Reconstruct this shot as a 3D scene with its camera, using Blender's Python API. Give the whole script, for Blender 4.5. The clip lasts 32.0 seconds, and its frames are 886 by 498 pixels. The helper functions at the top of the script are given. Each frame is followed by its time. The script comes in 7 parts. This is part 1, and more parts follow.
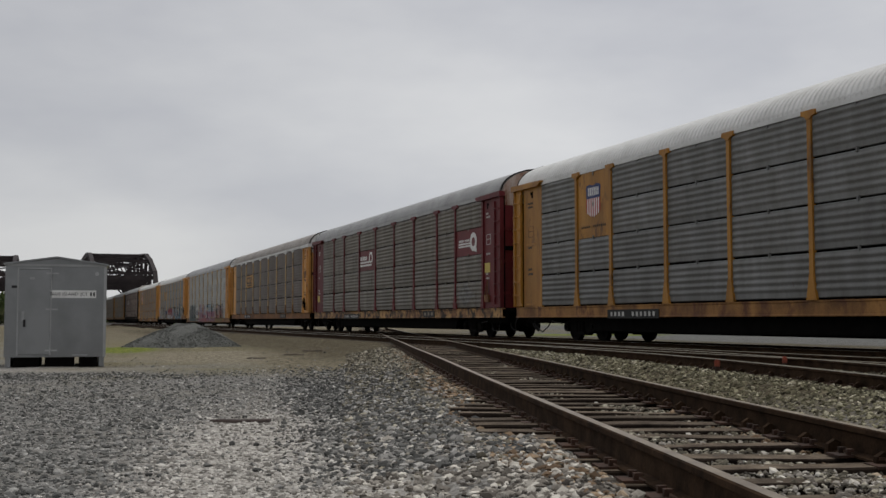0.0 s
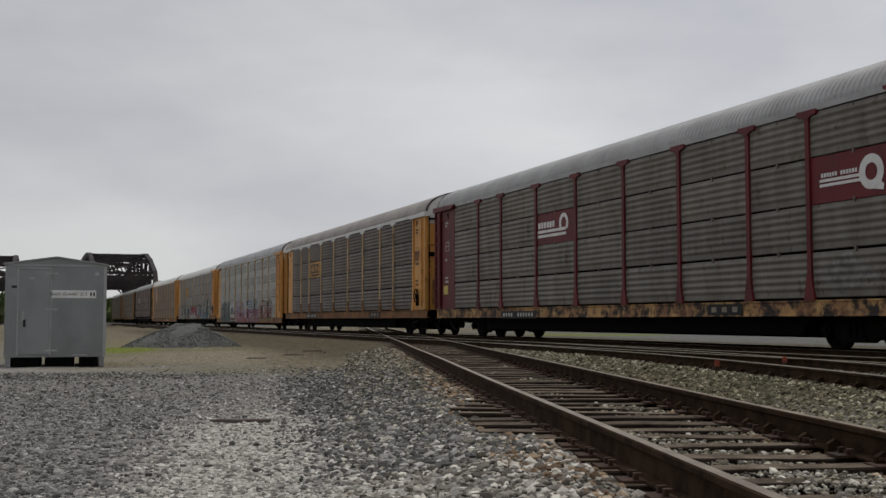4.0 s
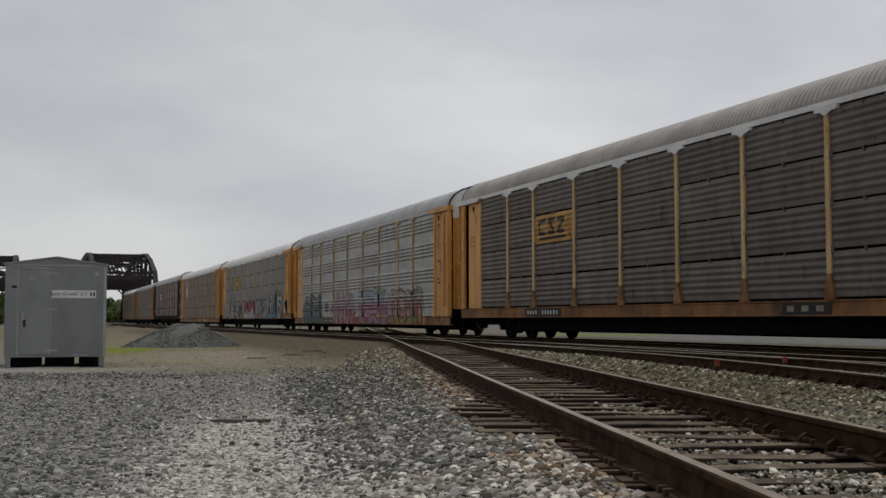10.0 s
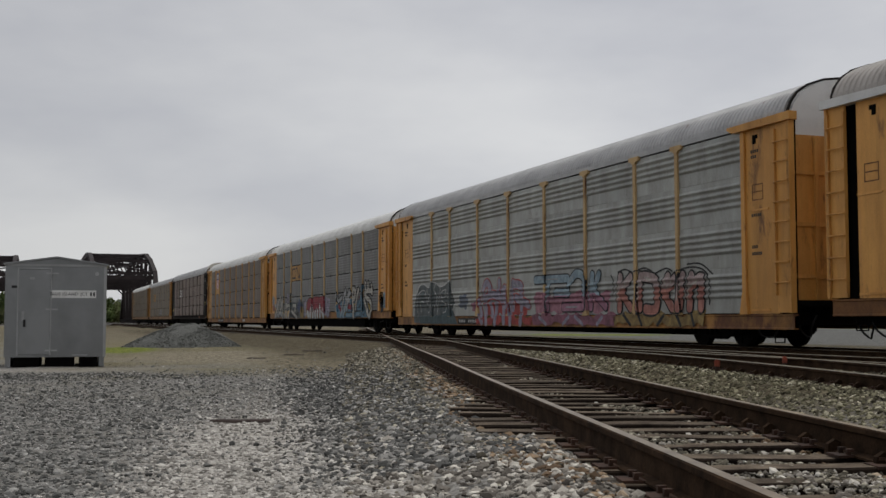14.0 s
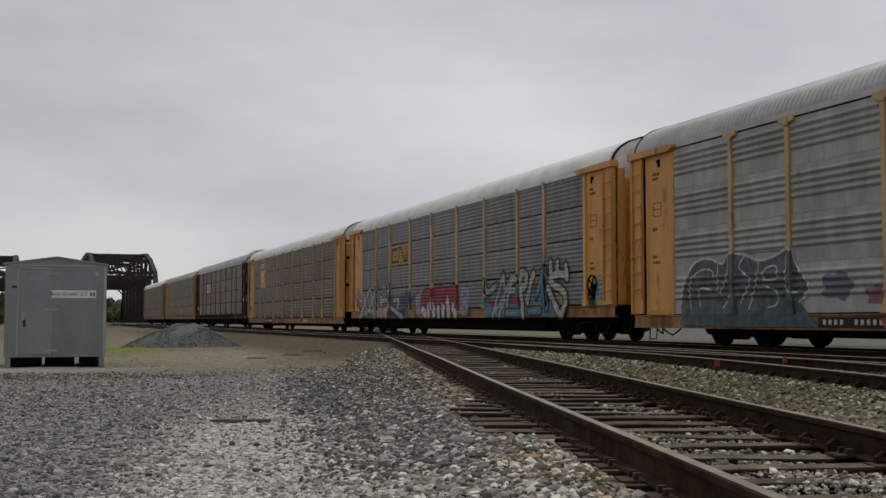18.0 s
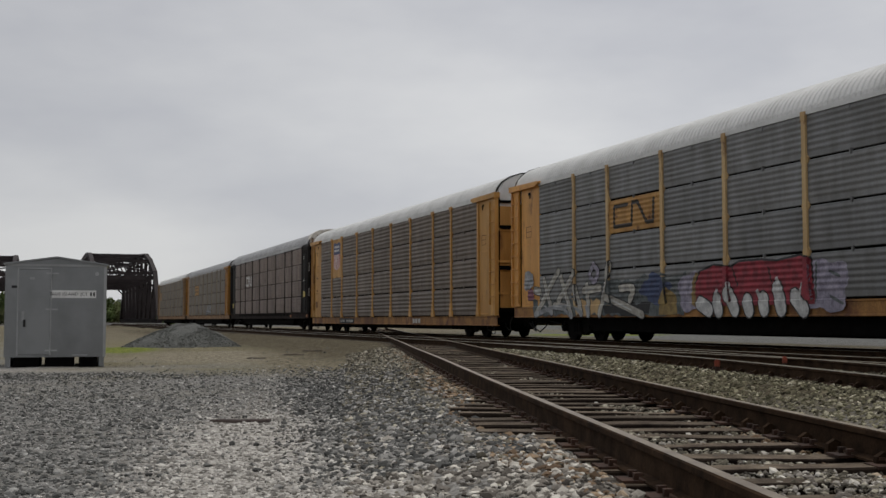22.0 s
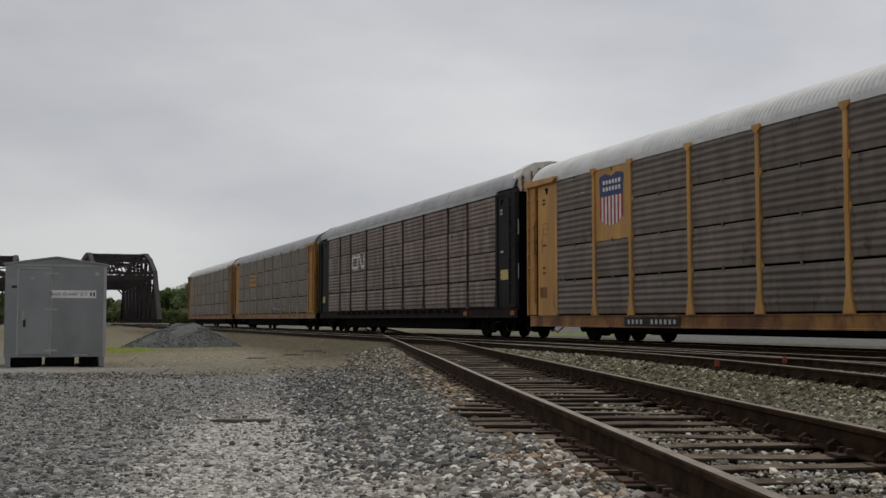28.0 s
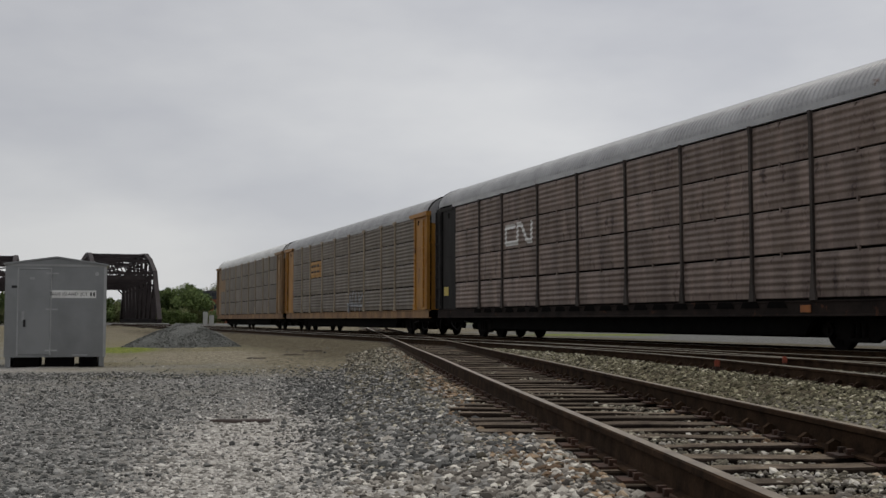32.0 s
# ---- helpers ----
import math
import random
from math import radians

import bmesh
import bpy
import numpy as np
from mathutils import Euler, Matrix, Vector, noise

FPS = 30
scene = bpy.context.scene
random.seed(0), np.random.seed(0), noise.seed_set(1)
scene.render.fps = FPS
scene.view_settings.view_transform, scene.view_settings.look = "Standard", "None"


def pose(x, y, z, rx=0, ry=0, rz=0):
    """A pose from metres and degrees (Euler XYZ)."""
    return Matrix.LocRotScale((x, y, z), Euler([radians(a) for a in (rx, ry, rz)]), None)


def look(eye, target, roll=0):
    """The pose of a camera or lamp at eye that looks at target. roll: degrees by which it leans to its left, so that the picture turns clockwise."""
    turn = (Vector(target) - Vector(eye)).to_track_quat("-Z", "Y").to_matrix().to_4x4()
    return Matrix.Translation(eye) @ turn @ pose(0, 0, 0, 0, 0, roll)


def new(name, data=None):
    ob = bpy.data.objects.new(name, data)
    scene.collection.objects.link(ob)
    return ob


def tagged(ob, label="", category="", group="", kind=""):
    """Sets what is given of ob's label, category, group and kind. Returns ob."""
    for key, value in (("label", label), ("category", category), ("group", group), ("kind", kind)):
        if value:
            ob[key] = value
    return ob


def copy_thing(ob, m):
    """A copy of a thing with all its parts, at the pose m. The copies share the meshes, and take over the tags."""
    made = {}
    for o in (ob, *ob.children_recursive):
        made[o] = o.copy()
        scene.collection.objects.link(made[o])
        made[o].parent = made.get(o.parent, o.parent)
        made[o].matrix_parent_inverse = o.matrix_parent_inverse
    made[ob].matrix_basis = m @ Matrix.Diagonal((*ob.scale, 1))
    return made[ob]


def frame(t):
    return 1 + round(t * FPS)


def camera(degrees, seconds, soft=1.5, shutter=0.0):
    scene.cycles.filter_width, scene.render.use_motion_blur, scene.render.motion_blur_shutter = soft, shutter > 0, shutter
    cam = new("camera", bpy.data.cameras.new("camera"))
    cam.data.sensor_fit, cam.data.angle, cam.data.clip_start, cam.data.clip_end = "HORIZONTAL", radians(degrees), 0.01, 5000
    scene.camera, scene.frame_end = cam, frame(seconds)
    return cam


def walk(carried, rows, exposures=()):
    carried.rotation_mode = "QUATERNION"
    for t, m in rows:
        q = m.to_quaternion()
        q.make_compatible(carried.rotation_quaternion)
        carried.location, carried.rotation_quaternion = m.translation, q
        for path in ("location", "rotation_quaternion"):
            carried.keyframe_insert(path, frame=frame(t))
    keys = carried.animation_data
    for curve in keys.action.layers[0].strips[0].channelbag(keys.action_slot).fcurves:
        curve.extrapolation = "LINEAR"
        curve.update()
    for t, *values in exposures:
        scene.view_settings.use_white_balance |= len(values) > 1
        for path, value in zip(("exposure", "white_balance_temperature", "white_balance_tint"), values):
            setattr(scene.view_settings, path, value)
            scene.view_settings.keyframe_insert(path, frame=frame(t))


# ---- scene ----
import itertools

cam = camera(42.6, 32.0, soft=1.5)
EYE = pose(0, 0, 0.63, 93.56, 0, 0)
walk(cam, [(0, EYE), (32.0, EYE)], [(0, 0.0), (32.0, 0.0)])

# the plan: the lines run over the ground as x = c - slope * y
TAN = 0.359
SIN, COS = TAN / math.hypot(1, TAN), 1 / math.hypot(1, TAN)
MAIN_C, SECOND_C = 17.515, 13.35
CROSS_C, CROSS_TAN = 2.275, 0.084
SPACING = 28.73


def run(t):
    """Metres that the train has gone at t seconds."""
    return 0.473 + 5.1956 * t + 0.005775 * t ** 2 - 0.000231 * t ** 3


# ---- world and light ----
world = bpy.data.worlds.new("overcast")
scene.world = world
world.use_nodes = True
wt = world.node_tree
wt.nodes.clear()


def wnode(kind, **values):
    n = wt.nodes.new(kind)
    for k, v in values.items():
        n.inputs[k].default_value = v
    return n


w_out = wnode("ShaderNodeOutputWorld")
w_bg = wnode("ShaderNodeBackground", Strength=1.0)
w_sky = wt.nodes.new("ShaderNodeTexSky")
w_sky.sky_type, w_sky.sun_disc = "NISHITA", False
w_sky.sun_elevation, w_sky.sun_rotation = radians(73), radians(20)
w_skyscale = wt.nodes.new("ShaderNodeVectorMath")
w_skyscale.operation = "SCALE"
w_skyscale.inputs["Scale"].default_value = 0.08
w_tc = wnode("ShaderNodeTexCoord")
w_map = wnode("ShaderNodeMapping")
w_map.inputs["Scale"].default_value = (1.0, 1.0, 2.6)
w_noise = wnode("ShaderNodeTexNoise", Scale=3.1, Detail=5.0, Roughness=0.5)
w_ramp = wt.nodes.new("ShaderNodeValToRGB")
w_ramp.color_ramp.elements[0].position, w_ramp.color_ramp.elements[0].color = 0.36, (0.507, 0.514, 0.545, 1)
w_ramp.color_ramp.elements[1].position, w_ramp.color_ramp.elements[1].color = 0.66, (0.655, 0.657, 0.665, 1)
w_sep = wnode("ShaderNodeSeparateXYZ")
w_hr = wt.nodes.new("ShaderNodeValToRGB")
w_hr.color_ramp.elements[0].position, w_hr.color_ramp.elements[0].color = 0.0, (1.10, 1.10, 1.09, 1)
w_hr.color_ramp.elements[1].position, w_hr.color_ramp.elements[1].color = 0.34, (0.96, 0.96, 0.97, 1)
w_mul = wt.nodes.new("ShaderNodeVectorMath")
w_mul.operation = "MULTIPLY"
w_side = wnode("ShaderNodeMapRange")
for k, v in (("From Min", -0.42), ("From Max", 0.10), ("To Min", 0.88), ("To Max", 1.035)):
    w_side.inputs[k].default_value = v
w_mul2 = wt.nodes.new("ShaderNodeVectorMath")
w_mul2.operation = "SCALE"
w_mix = wt.nodes.new("ShaderNodeMix")
w_mix.data_type = "RGBA"
w_mix.inputs[0].default_value = 0.93
for a, b in ((w_tc.outputs["Generated"], w_map.inputs["Vector"]), (w_map.outputs[0], w_noise.inputs["Vector"]),
             (w_noise.outputs["Fac"], w_ramp.inputs[0]), (w_tc.outputs["Generated"], w_sep.inputs[0]),
             (w_sep.outputs["Z"], w_hr.inputs[0]), (w_ramp.outputs[0], w_mul.inputs[0]), (w_hr.outputs[0], w_mul.inputs[1]),
             (w_sky.outputs[0], w_skyscale.inputs[0]), (w_skyscale.outputs[0], w_mix.inputs[6]), (w_sep.outputs["X"], w_side.inputs["Value"]), (w_mul.outputs[0], w_mul2.inputs[0]), (w_side.outputs[0], w_mul2.inputs["Scale"]), (w_mul2.outputs[0], w_mix.inputs[7]),
             (w_mix.outputs[2], w_bg.inputs["Color"]), (w_bg.outputs[0], w_out.inputs["Surface"])):
    wt.links.new(a, b)

sun = new("sun", bpy.data.lights.new("sun", "SUN"))
sun.data.energy, sun.data.angle, sun.data.color = 1.2, radians(30), (1.0, 0.955, 0.88)
sun.matrix_basis = look((6, 17, 60), (0, 0, 0))


# ---- materials ----
def mat(name, base, dark=None, rough=0.8, metal=0.0, scale=3.0, fine=40.0, bump=0.15, dist=0.01, vary=0.0, streak=0.0,
        rust=0.0, rust_color=(0.12, 0.05, 0.025), amount=0.55, spec=0.3, lines=0.0):
    """A weathered surface: two colours mixed by a broad and a fine noise, streaks that run down, rust spots, fine relief."""
    m = bpy.data.materials.new(name)
    m.use_nodes = True
    t = m.node_tree
    b = t.nodes["Principled BSDF"]
    b.inputs["Roughness"].default_value, b.inputs["Metallic"].default_value = rough, metal
    b.inputs["Specular IOR Level"].default_value = spec
    dark = dark or tuple(c * 0.6 for c in base)
    tc = t.nodes.new("ShaderNodeTexCoord")
    geo = t.nodes.new("ShaderNodeObjectInfo")
    add = t.nodes.new("ShaderNodeVectorMath")
    add.operation = "ADD"
    rnd = t.nodes.new("ShaderNodeVectorMath")
    rnd.operation = "SCALE"
    rnd.inputs[0].default_value = (17.0, 9.0, 31.0)
    t.links.new(geo.outputs["Random"], rnd.inputs["Scale"])
    t.links.new(tc.outputs["Object"], add.inputs[0])
    t.links.new(rnd.outputs[0], add.inputs[1])
    mp = t.nodes.new("ShaderNodeMapping")
    mp.inputs["Scale"].default_value = (1, 1, 1.0 - 0.85 * streak)
    t.links.new(add.outputs[0], mp.inputs[0])
    n1 = t.nodes.new("ShaderNodeTexNoise")
    n1.inputs["Scale"].default_value, n1.inputs["Detail"].default_value, n1.inputs["Roughness"].default_value = scale, 6.0, 0.6
    n2 = t.nodes.new("ShaderNodeTexNoise")
    n2.inputs["Scale"].default_value, n2.inputs["Detail"].default_value = fine, 3.0
    t.links.new(mp.outputs[0], n1.inputs[0])
    t.links.new(add.outputs[0], n2.inputs[0])
    mixf = t.nodes.new("ShaderNodeMath")
    mixf.operation = "MULTIPLY_ADD"
    mixf.inputs[1].default_value, mixf.inputs[2].default_value = 0.35, -0.17
    t.links.new(n2.outputs["Fac"], mixf.inputs[0])
    s = t.nodes.new("ShaderNodeMath")
    s.operation = "ADD"
    t.links.new(n1.outputs["Fac"], s.inputs[0])
    t.links.new(mixf.outputs[0], s.inputs[1])
    r = t.nodes.new("ShaderNodeValToRGB")
    r.color_ramp.elements[0].position, r.color_ramp.elements[1].position = amount - 0.2, amount + 0.15
    r.color_ramp.elements[0].color, r.color_ramp.elements[1].color = (*dark, 1), (*base, 1)
    t.links.new(s.outputs[0], r.inputs[0])
    colour = r.outputs[0]
    if rust:
        n3 = t.nodes.new("ShaderNodeTexNoise")
        n3.inputs["Scale"].default_value, n3.inputs["Detail"].default_value, n3.inputs["Roughness"].default_value = scale * 1.7, 8.0, 0.7
        t.links.new(mp.outputs[0], n3.inputs[0])
        rr = t.nodes.new("ShaderNodeValToRGB")
        rr.color_ramp.elements[0].position, rr.color_ramp.elements[1].position = 0.72 - 0.3 * rust, 0.80 - 0.25 * rust
        t.links.new(n3.outputs["Fac"], rr.inputs[0])
        mx = t.nodes.new("ShaderNodeMix")
        mx.data_type = "RGBA"
        mx.inputs[7].default_value = (*rust_color, 1)
        t.links.new(rr.outputs[0], mx.inputs[0])
        t.links.new(colour, mx.inputs[6])
        colour = mx.outputs[2]
    if lines:
        m2 = t.nodes.new("ShaderNodeMapping")
        m2.inputs["Scale"].default_value = (1.7, 1.7, 0.16)
        t.links.new(add.outputs[0], m2.inputs[0])
        n4 = t.nodes.new("ShaderNodeTexNoise")
        n4.inputs["Scale"].default_value, n4.inputs["Detail"].default_value, n4.inputs["Roughness"].default_value = 1.0, 5.0, 0.7
        t.links.new(m2.outputs[0], n4.inputs[0])
        r4 = t.nodes.new("ShaderNodeMapRange")
        r4.inputs["From Min"].default_value, r4.inputs["From Max"].default_value = 0.3, 0.7
        r4.inputs["To Min"].default_value, r4.inputs["To Max"].default_value = 1 - lines, 1 + lines
        t.links.new(n4.outputs["Fac"], r4.inputs["Value"])
        sc = t.nodes.new("ShaderNodeVectorMath")
        sc.operation = "SCALE"
        t.links.new(colour, sc.inputs[0])
        t.links.new(r4.outputs[0], sc.inputs["Scale"])
        colour = sc.outputs[0]
    if vary:
        hs = t.nodes.new("ShaderNodeHueSaturation")
        vv = t.nodes.new("ShaderNodeMath")
        vv.operation = "MULTIPLY_ADD"
        vv.inputs[1].default_value, vv.inputs[2].default_value = vary, 1 - vary / 2
        t.links.new(geo.outputs["Random"], vv.inputs[0])
        t.links.new(vv.outputs[0], hs.inputs["Value"])
        t.links.new(colour, hs.inputs["Color"])
        colour = hs.outputs[0]
    t.links.new(colour, b.inputs["Base Color"])
    if bump:
        bp = t.nodes.new("ShaderNodeBump")
        bp.inputs["Strength"].default_value, bp.inputs["Distance"].default_value = bump, dist
        t.links.new(s.outputs[0], bp.inputs["Height"])
        t.links.new(bp.outputs[0], b.inputs["Normal"])
    return m


def galvanised(name, base, grime=0.5, rust=0.25, stain=(0.10, 0.075, 0.055), metal=0.25, rough=0.55, lines=0.16):
    dark = tuple(c * 0.70 * k for c, k in zip(base, (1.0, 0.97, 0.92)))
    return mat(name, base, dark, rough=rough, metal=metal, scale=2.2, fine=30, bump=0.05, vary=0.22, streak=0.75, rust=rust,
               rust_color=stain, amount=grime, lines=lines)


M_YELLOW = mat("yellow_paint", (0.62, 0.315, 0.082), (0.46, 0.215, 0.05), rough=0.5, scale=1.2, bump=0.03, streak=0.8, rust=0.5, rust_color=(0.19, 0.088, 0.032), vary=0.14, amount=0.5, lines=0.22)
M_YELLOW_DEEP = mat("deep_yellow_paint", (0.40, 0.19, 0.028), (0.25, 0.11, 0.018), rough=0.5, scale=1.6, bump=0.04, streak=0.8, rust=0.5, rust_color=(0.11, 0.052, 0.018), vary=0.14, amount=0.5, lines=0.22)
M_YELLOW_DULL = mat("pale_yellow_paint", (0.52, 0.285, 0.082), (0.39, 0.198, 0.052), rough=0.55, scale=1.2, bump=0.03, streak=0.8, rust=0.45, rust_color=(0.19, 0.092, 0.035), vary=0.14, amount=0.5, lines=0.20)
M_SILL = mat("dirty_yellow_sill", (0.37, 0.185, 0.054), (0.075, 0.032, 0.016), rough=0.65, scale=1.1, bump=0.05, streak=0.5, rust=0.75, amount=0.5, lines=0.10)
M_SILL_B = mat("flaking_sill_paint", (0.50, 0.30, 0.12), (0.14, 0.05, 0.035), rough=0.7, scale=1.8, bump=0.06, rust=0.9, rust_color=(0.03, 0.022, 0.02), amount=0.5)
M_MAROON = mat("maroon_paint", (0.128, 0.014, 0.017), (0.066, 0.009, 0.011), rough=0.55, scale=1.6, bump=0.04, streak=0.8, rust=0.25, vary=0.15, amount=0.45, lines=0.10)
M_BLACKPAINT = mat("charcoal_paint", (0.034, 0.032, 0.031), (0.018, 0.0168, 0.016), rough=0.75, spec=0.12, scale=1.6, bump=0.04, streak=0.8, rust=0.3, rust_color=(0.06, 0.04, 0.03), amount=0.5)
# black running gear; also the painted shade of gaps, holes and hollows
M_UNDER_SHADE = mat("black_underframe", (0.006, 0.0055, 0.005), (0.003, 0.0027, 0.0025), rough=0.95, scale=4, bump=0.1, spec=0.05)
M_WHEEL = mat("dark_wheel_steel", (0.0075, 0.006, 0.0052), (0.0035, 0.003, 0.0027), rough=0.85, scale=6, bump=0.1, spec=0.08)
M_WHITE = mat("white_marking", (0.74, 0.74, 0.72), (0.60, 0.59, 0.57), rough=0.6, scale=3, bump=0.0)
M_PALE = mat("pale_lettering", (0.55, 0.55, 0.52), (0.40, 0.39, 0.36), rough=0.6, scale=3, bump=0.0)
M_DIM = mat("dim_lettering", (0.30, 0.26, 0.20), (0.17, 0.14, 0.11), rough=0.6, scale=6, bump=0.0)
M_BLUE = mat("blue_marking", (0.030, 0.045, 0.15), (0.02, 0.03, 0.10), rough=0.5, scale=3, bump=0.0)
M_RED = mat("red_marking", (0.42, 0.035, 0.03), (0.30, 0.025, 0.022), rough=0.5, scale=3, bump=0.0)
M_DARKMARK = mat("dark_marking", (0.035, 0.03, 0.028), (0.05, 0.04, 0.03), rough=0.6, scale=3, bump=0.0)
M_PLATE = mat("black_number_plate", (0.018, 0.017, 0.017), (0.010, 0.010, 0.010), rough=0.6, scale=3, bump=0.02)
M_RUBBER = mat("black_rubber_hose", (0.02, 0.02, 0.02), (0.012, 0.012, 0.012), rough=0.7, scale=9, bump=0.05)
M_RAIL = mat("rusty_rail", (0.058, 0.034, 0.019), (0.017, 0.0098, 0.0056), rough=0.92, scale=5, fine=60, bump=0.2, dist=0.004, spec=0.08)
M_RAILTOP = mat("worn_rail_head", (0.33, 0.275, 0.20), (0.15, 0.116, 0.08), rough=0.36, metal=0.1, spec=0.5, scale=4, fine=50, bump=0.04)
M_RAILTOP_USED = mat("polished_rail_head", (0.30, 0.27, 0.205), (0.16, 0.138, 0.10), rough=0.38, metal=0.6, scale=4, fine=50, bump=0.03)
# creosoted tie sides, with the shade of the gaps put into the colour
M_TIESIDE_SHADED = mat("creosoted_tie_side", (0.034, 0.025, 0.019), (0.013, 0.0095, 0.0075), spec=0.05, rough=0.95, scale=5, fine=45, bump=0.4, dist=0.02)
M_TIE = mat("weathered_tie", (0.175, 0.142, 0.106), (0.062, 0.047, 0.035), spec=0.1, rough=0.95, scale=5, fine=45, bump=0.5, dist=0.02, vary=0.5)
M_RUSTPLATE = mat("rusted_plate", (0.075, 0.038, 0.024), (0.03, 0.018, 0.013), rough=0.85, scale=9, bump=0.2, dist=0.004, vary=0.3)
M_SHED = mat("galvanised_shed_sheet", (0.235, 0.24, 0.242), (0.17, 0.175, 0.176), rough=0.36, metal=0.6, scale=0.9, fine=3, bump=0.0, streak=0.6, amount=0.5)
M_SHED_LIGHT = mat("pale_shed_trim", (0.36, 0.365, 0.36), (0.27, 0.275, 0.27), rough=0.5, metal=0.2, scale=2, bump=0.02)
M_BRIDGE = mat("dark_bridge_steel", (0.043, 0.033, 0.033), (0.022, 0.0175, 0.018), rough=0.8, scale=0.8, fine=6, bump=0.1, rust=0.3, rust_color=(0.05, 0.028, 0.022))
M_CONCRETE = mat("pale_concrete", (0.42, 0.41, 0.38), (0.30, 0.29, 0.27), rough=0.9, scale=1.5, bump=0.1)
M_BRICK = mat("orange_brick", (0.30, 0.11, 0.06), (0.20, 0.075, 0.045), rough=0.9, scale=1.0, bump=0.1)
M_ROOFDARK = mat("dark_roofing", (0.06, 0.06, 0.065), (0.035, 0.035, 0.04), rough=0.8, scale=1.0, bump=0.1)
M_GLASS = mat("dark_window_glass", (0.03, 0.035, 0.04), (0.02, 0.022, 0.025), rough=0.15, scale=1.0, bump=0.0, spec=0.5)
M_CABINET = mat("white_cabinet_paint", (0.42, 0.42, 0.40), (0.33, 0.33, 0.31), rough=0.6, scale=1.5, bump=0.03, streak=0.5)
M_BOARD = mat("grey_weathered_board", (0.085, 0.064, 0.055), (0.04, 0.03, 0.027), rough=0.9, scale=6, bump=0.3)
M_BARK = mat("tree_bark", (0.09, 0.07, 0.05), (0.05, 0.04, 0.03), rough=0.9, scale=4, bump=0.4, dist=0.05)
M_HOOD = mat("dark_hood_edge", (0.030, 0.026, 0.024), (0.014, 0.012, 0.011), rough=0.8, scale=4, bump=0.1, spec=0.1)


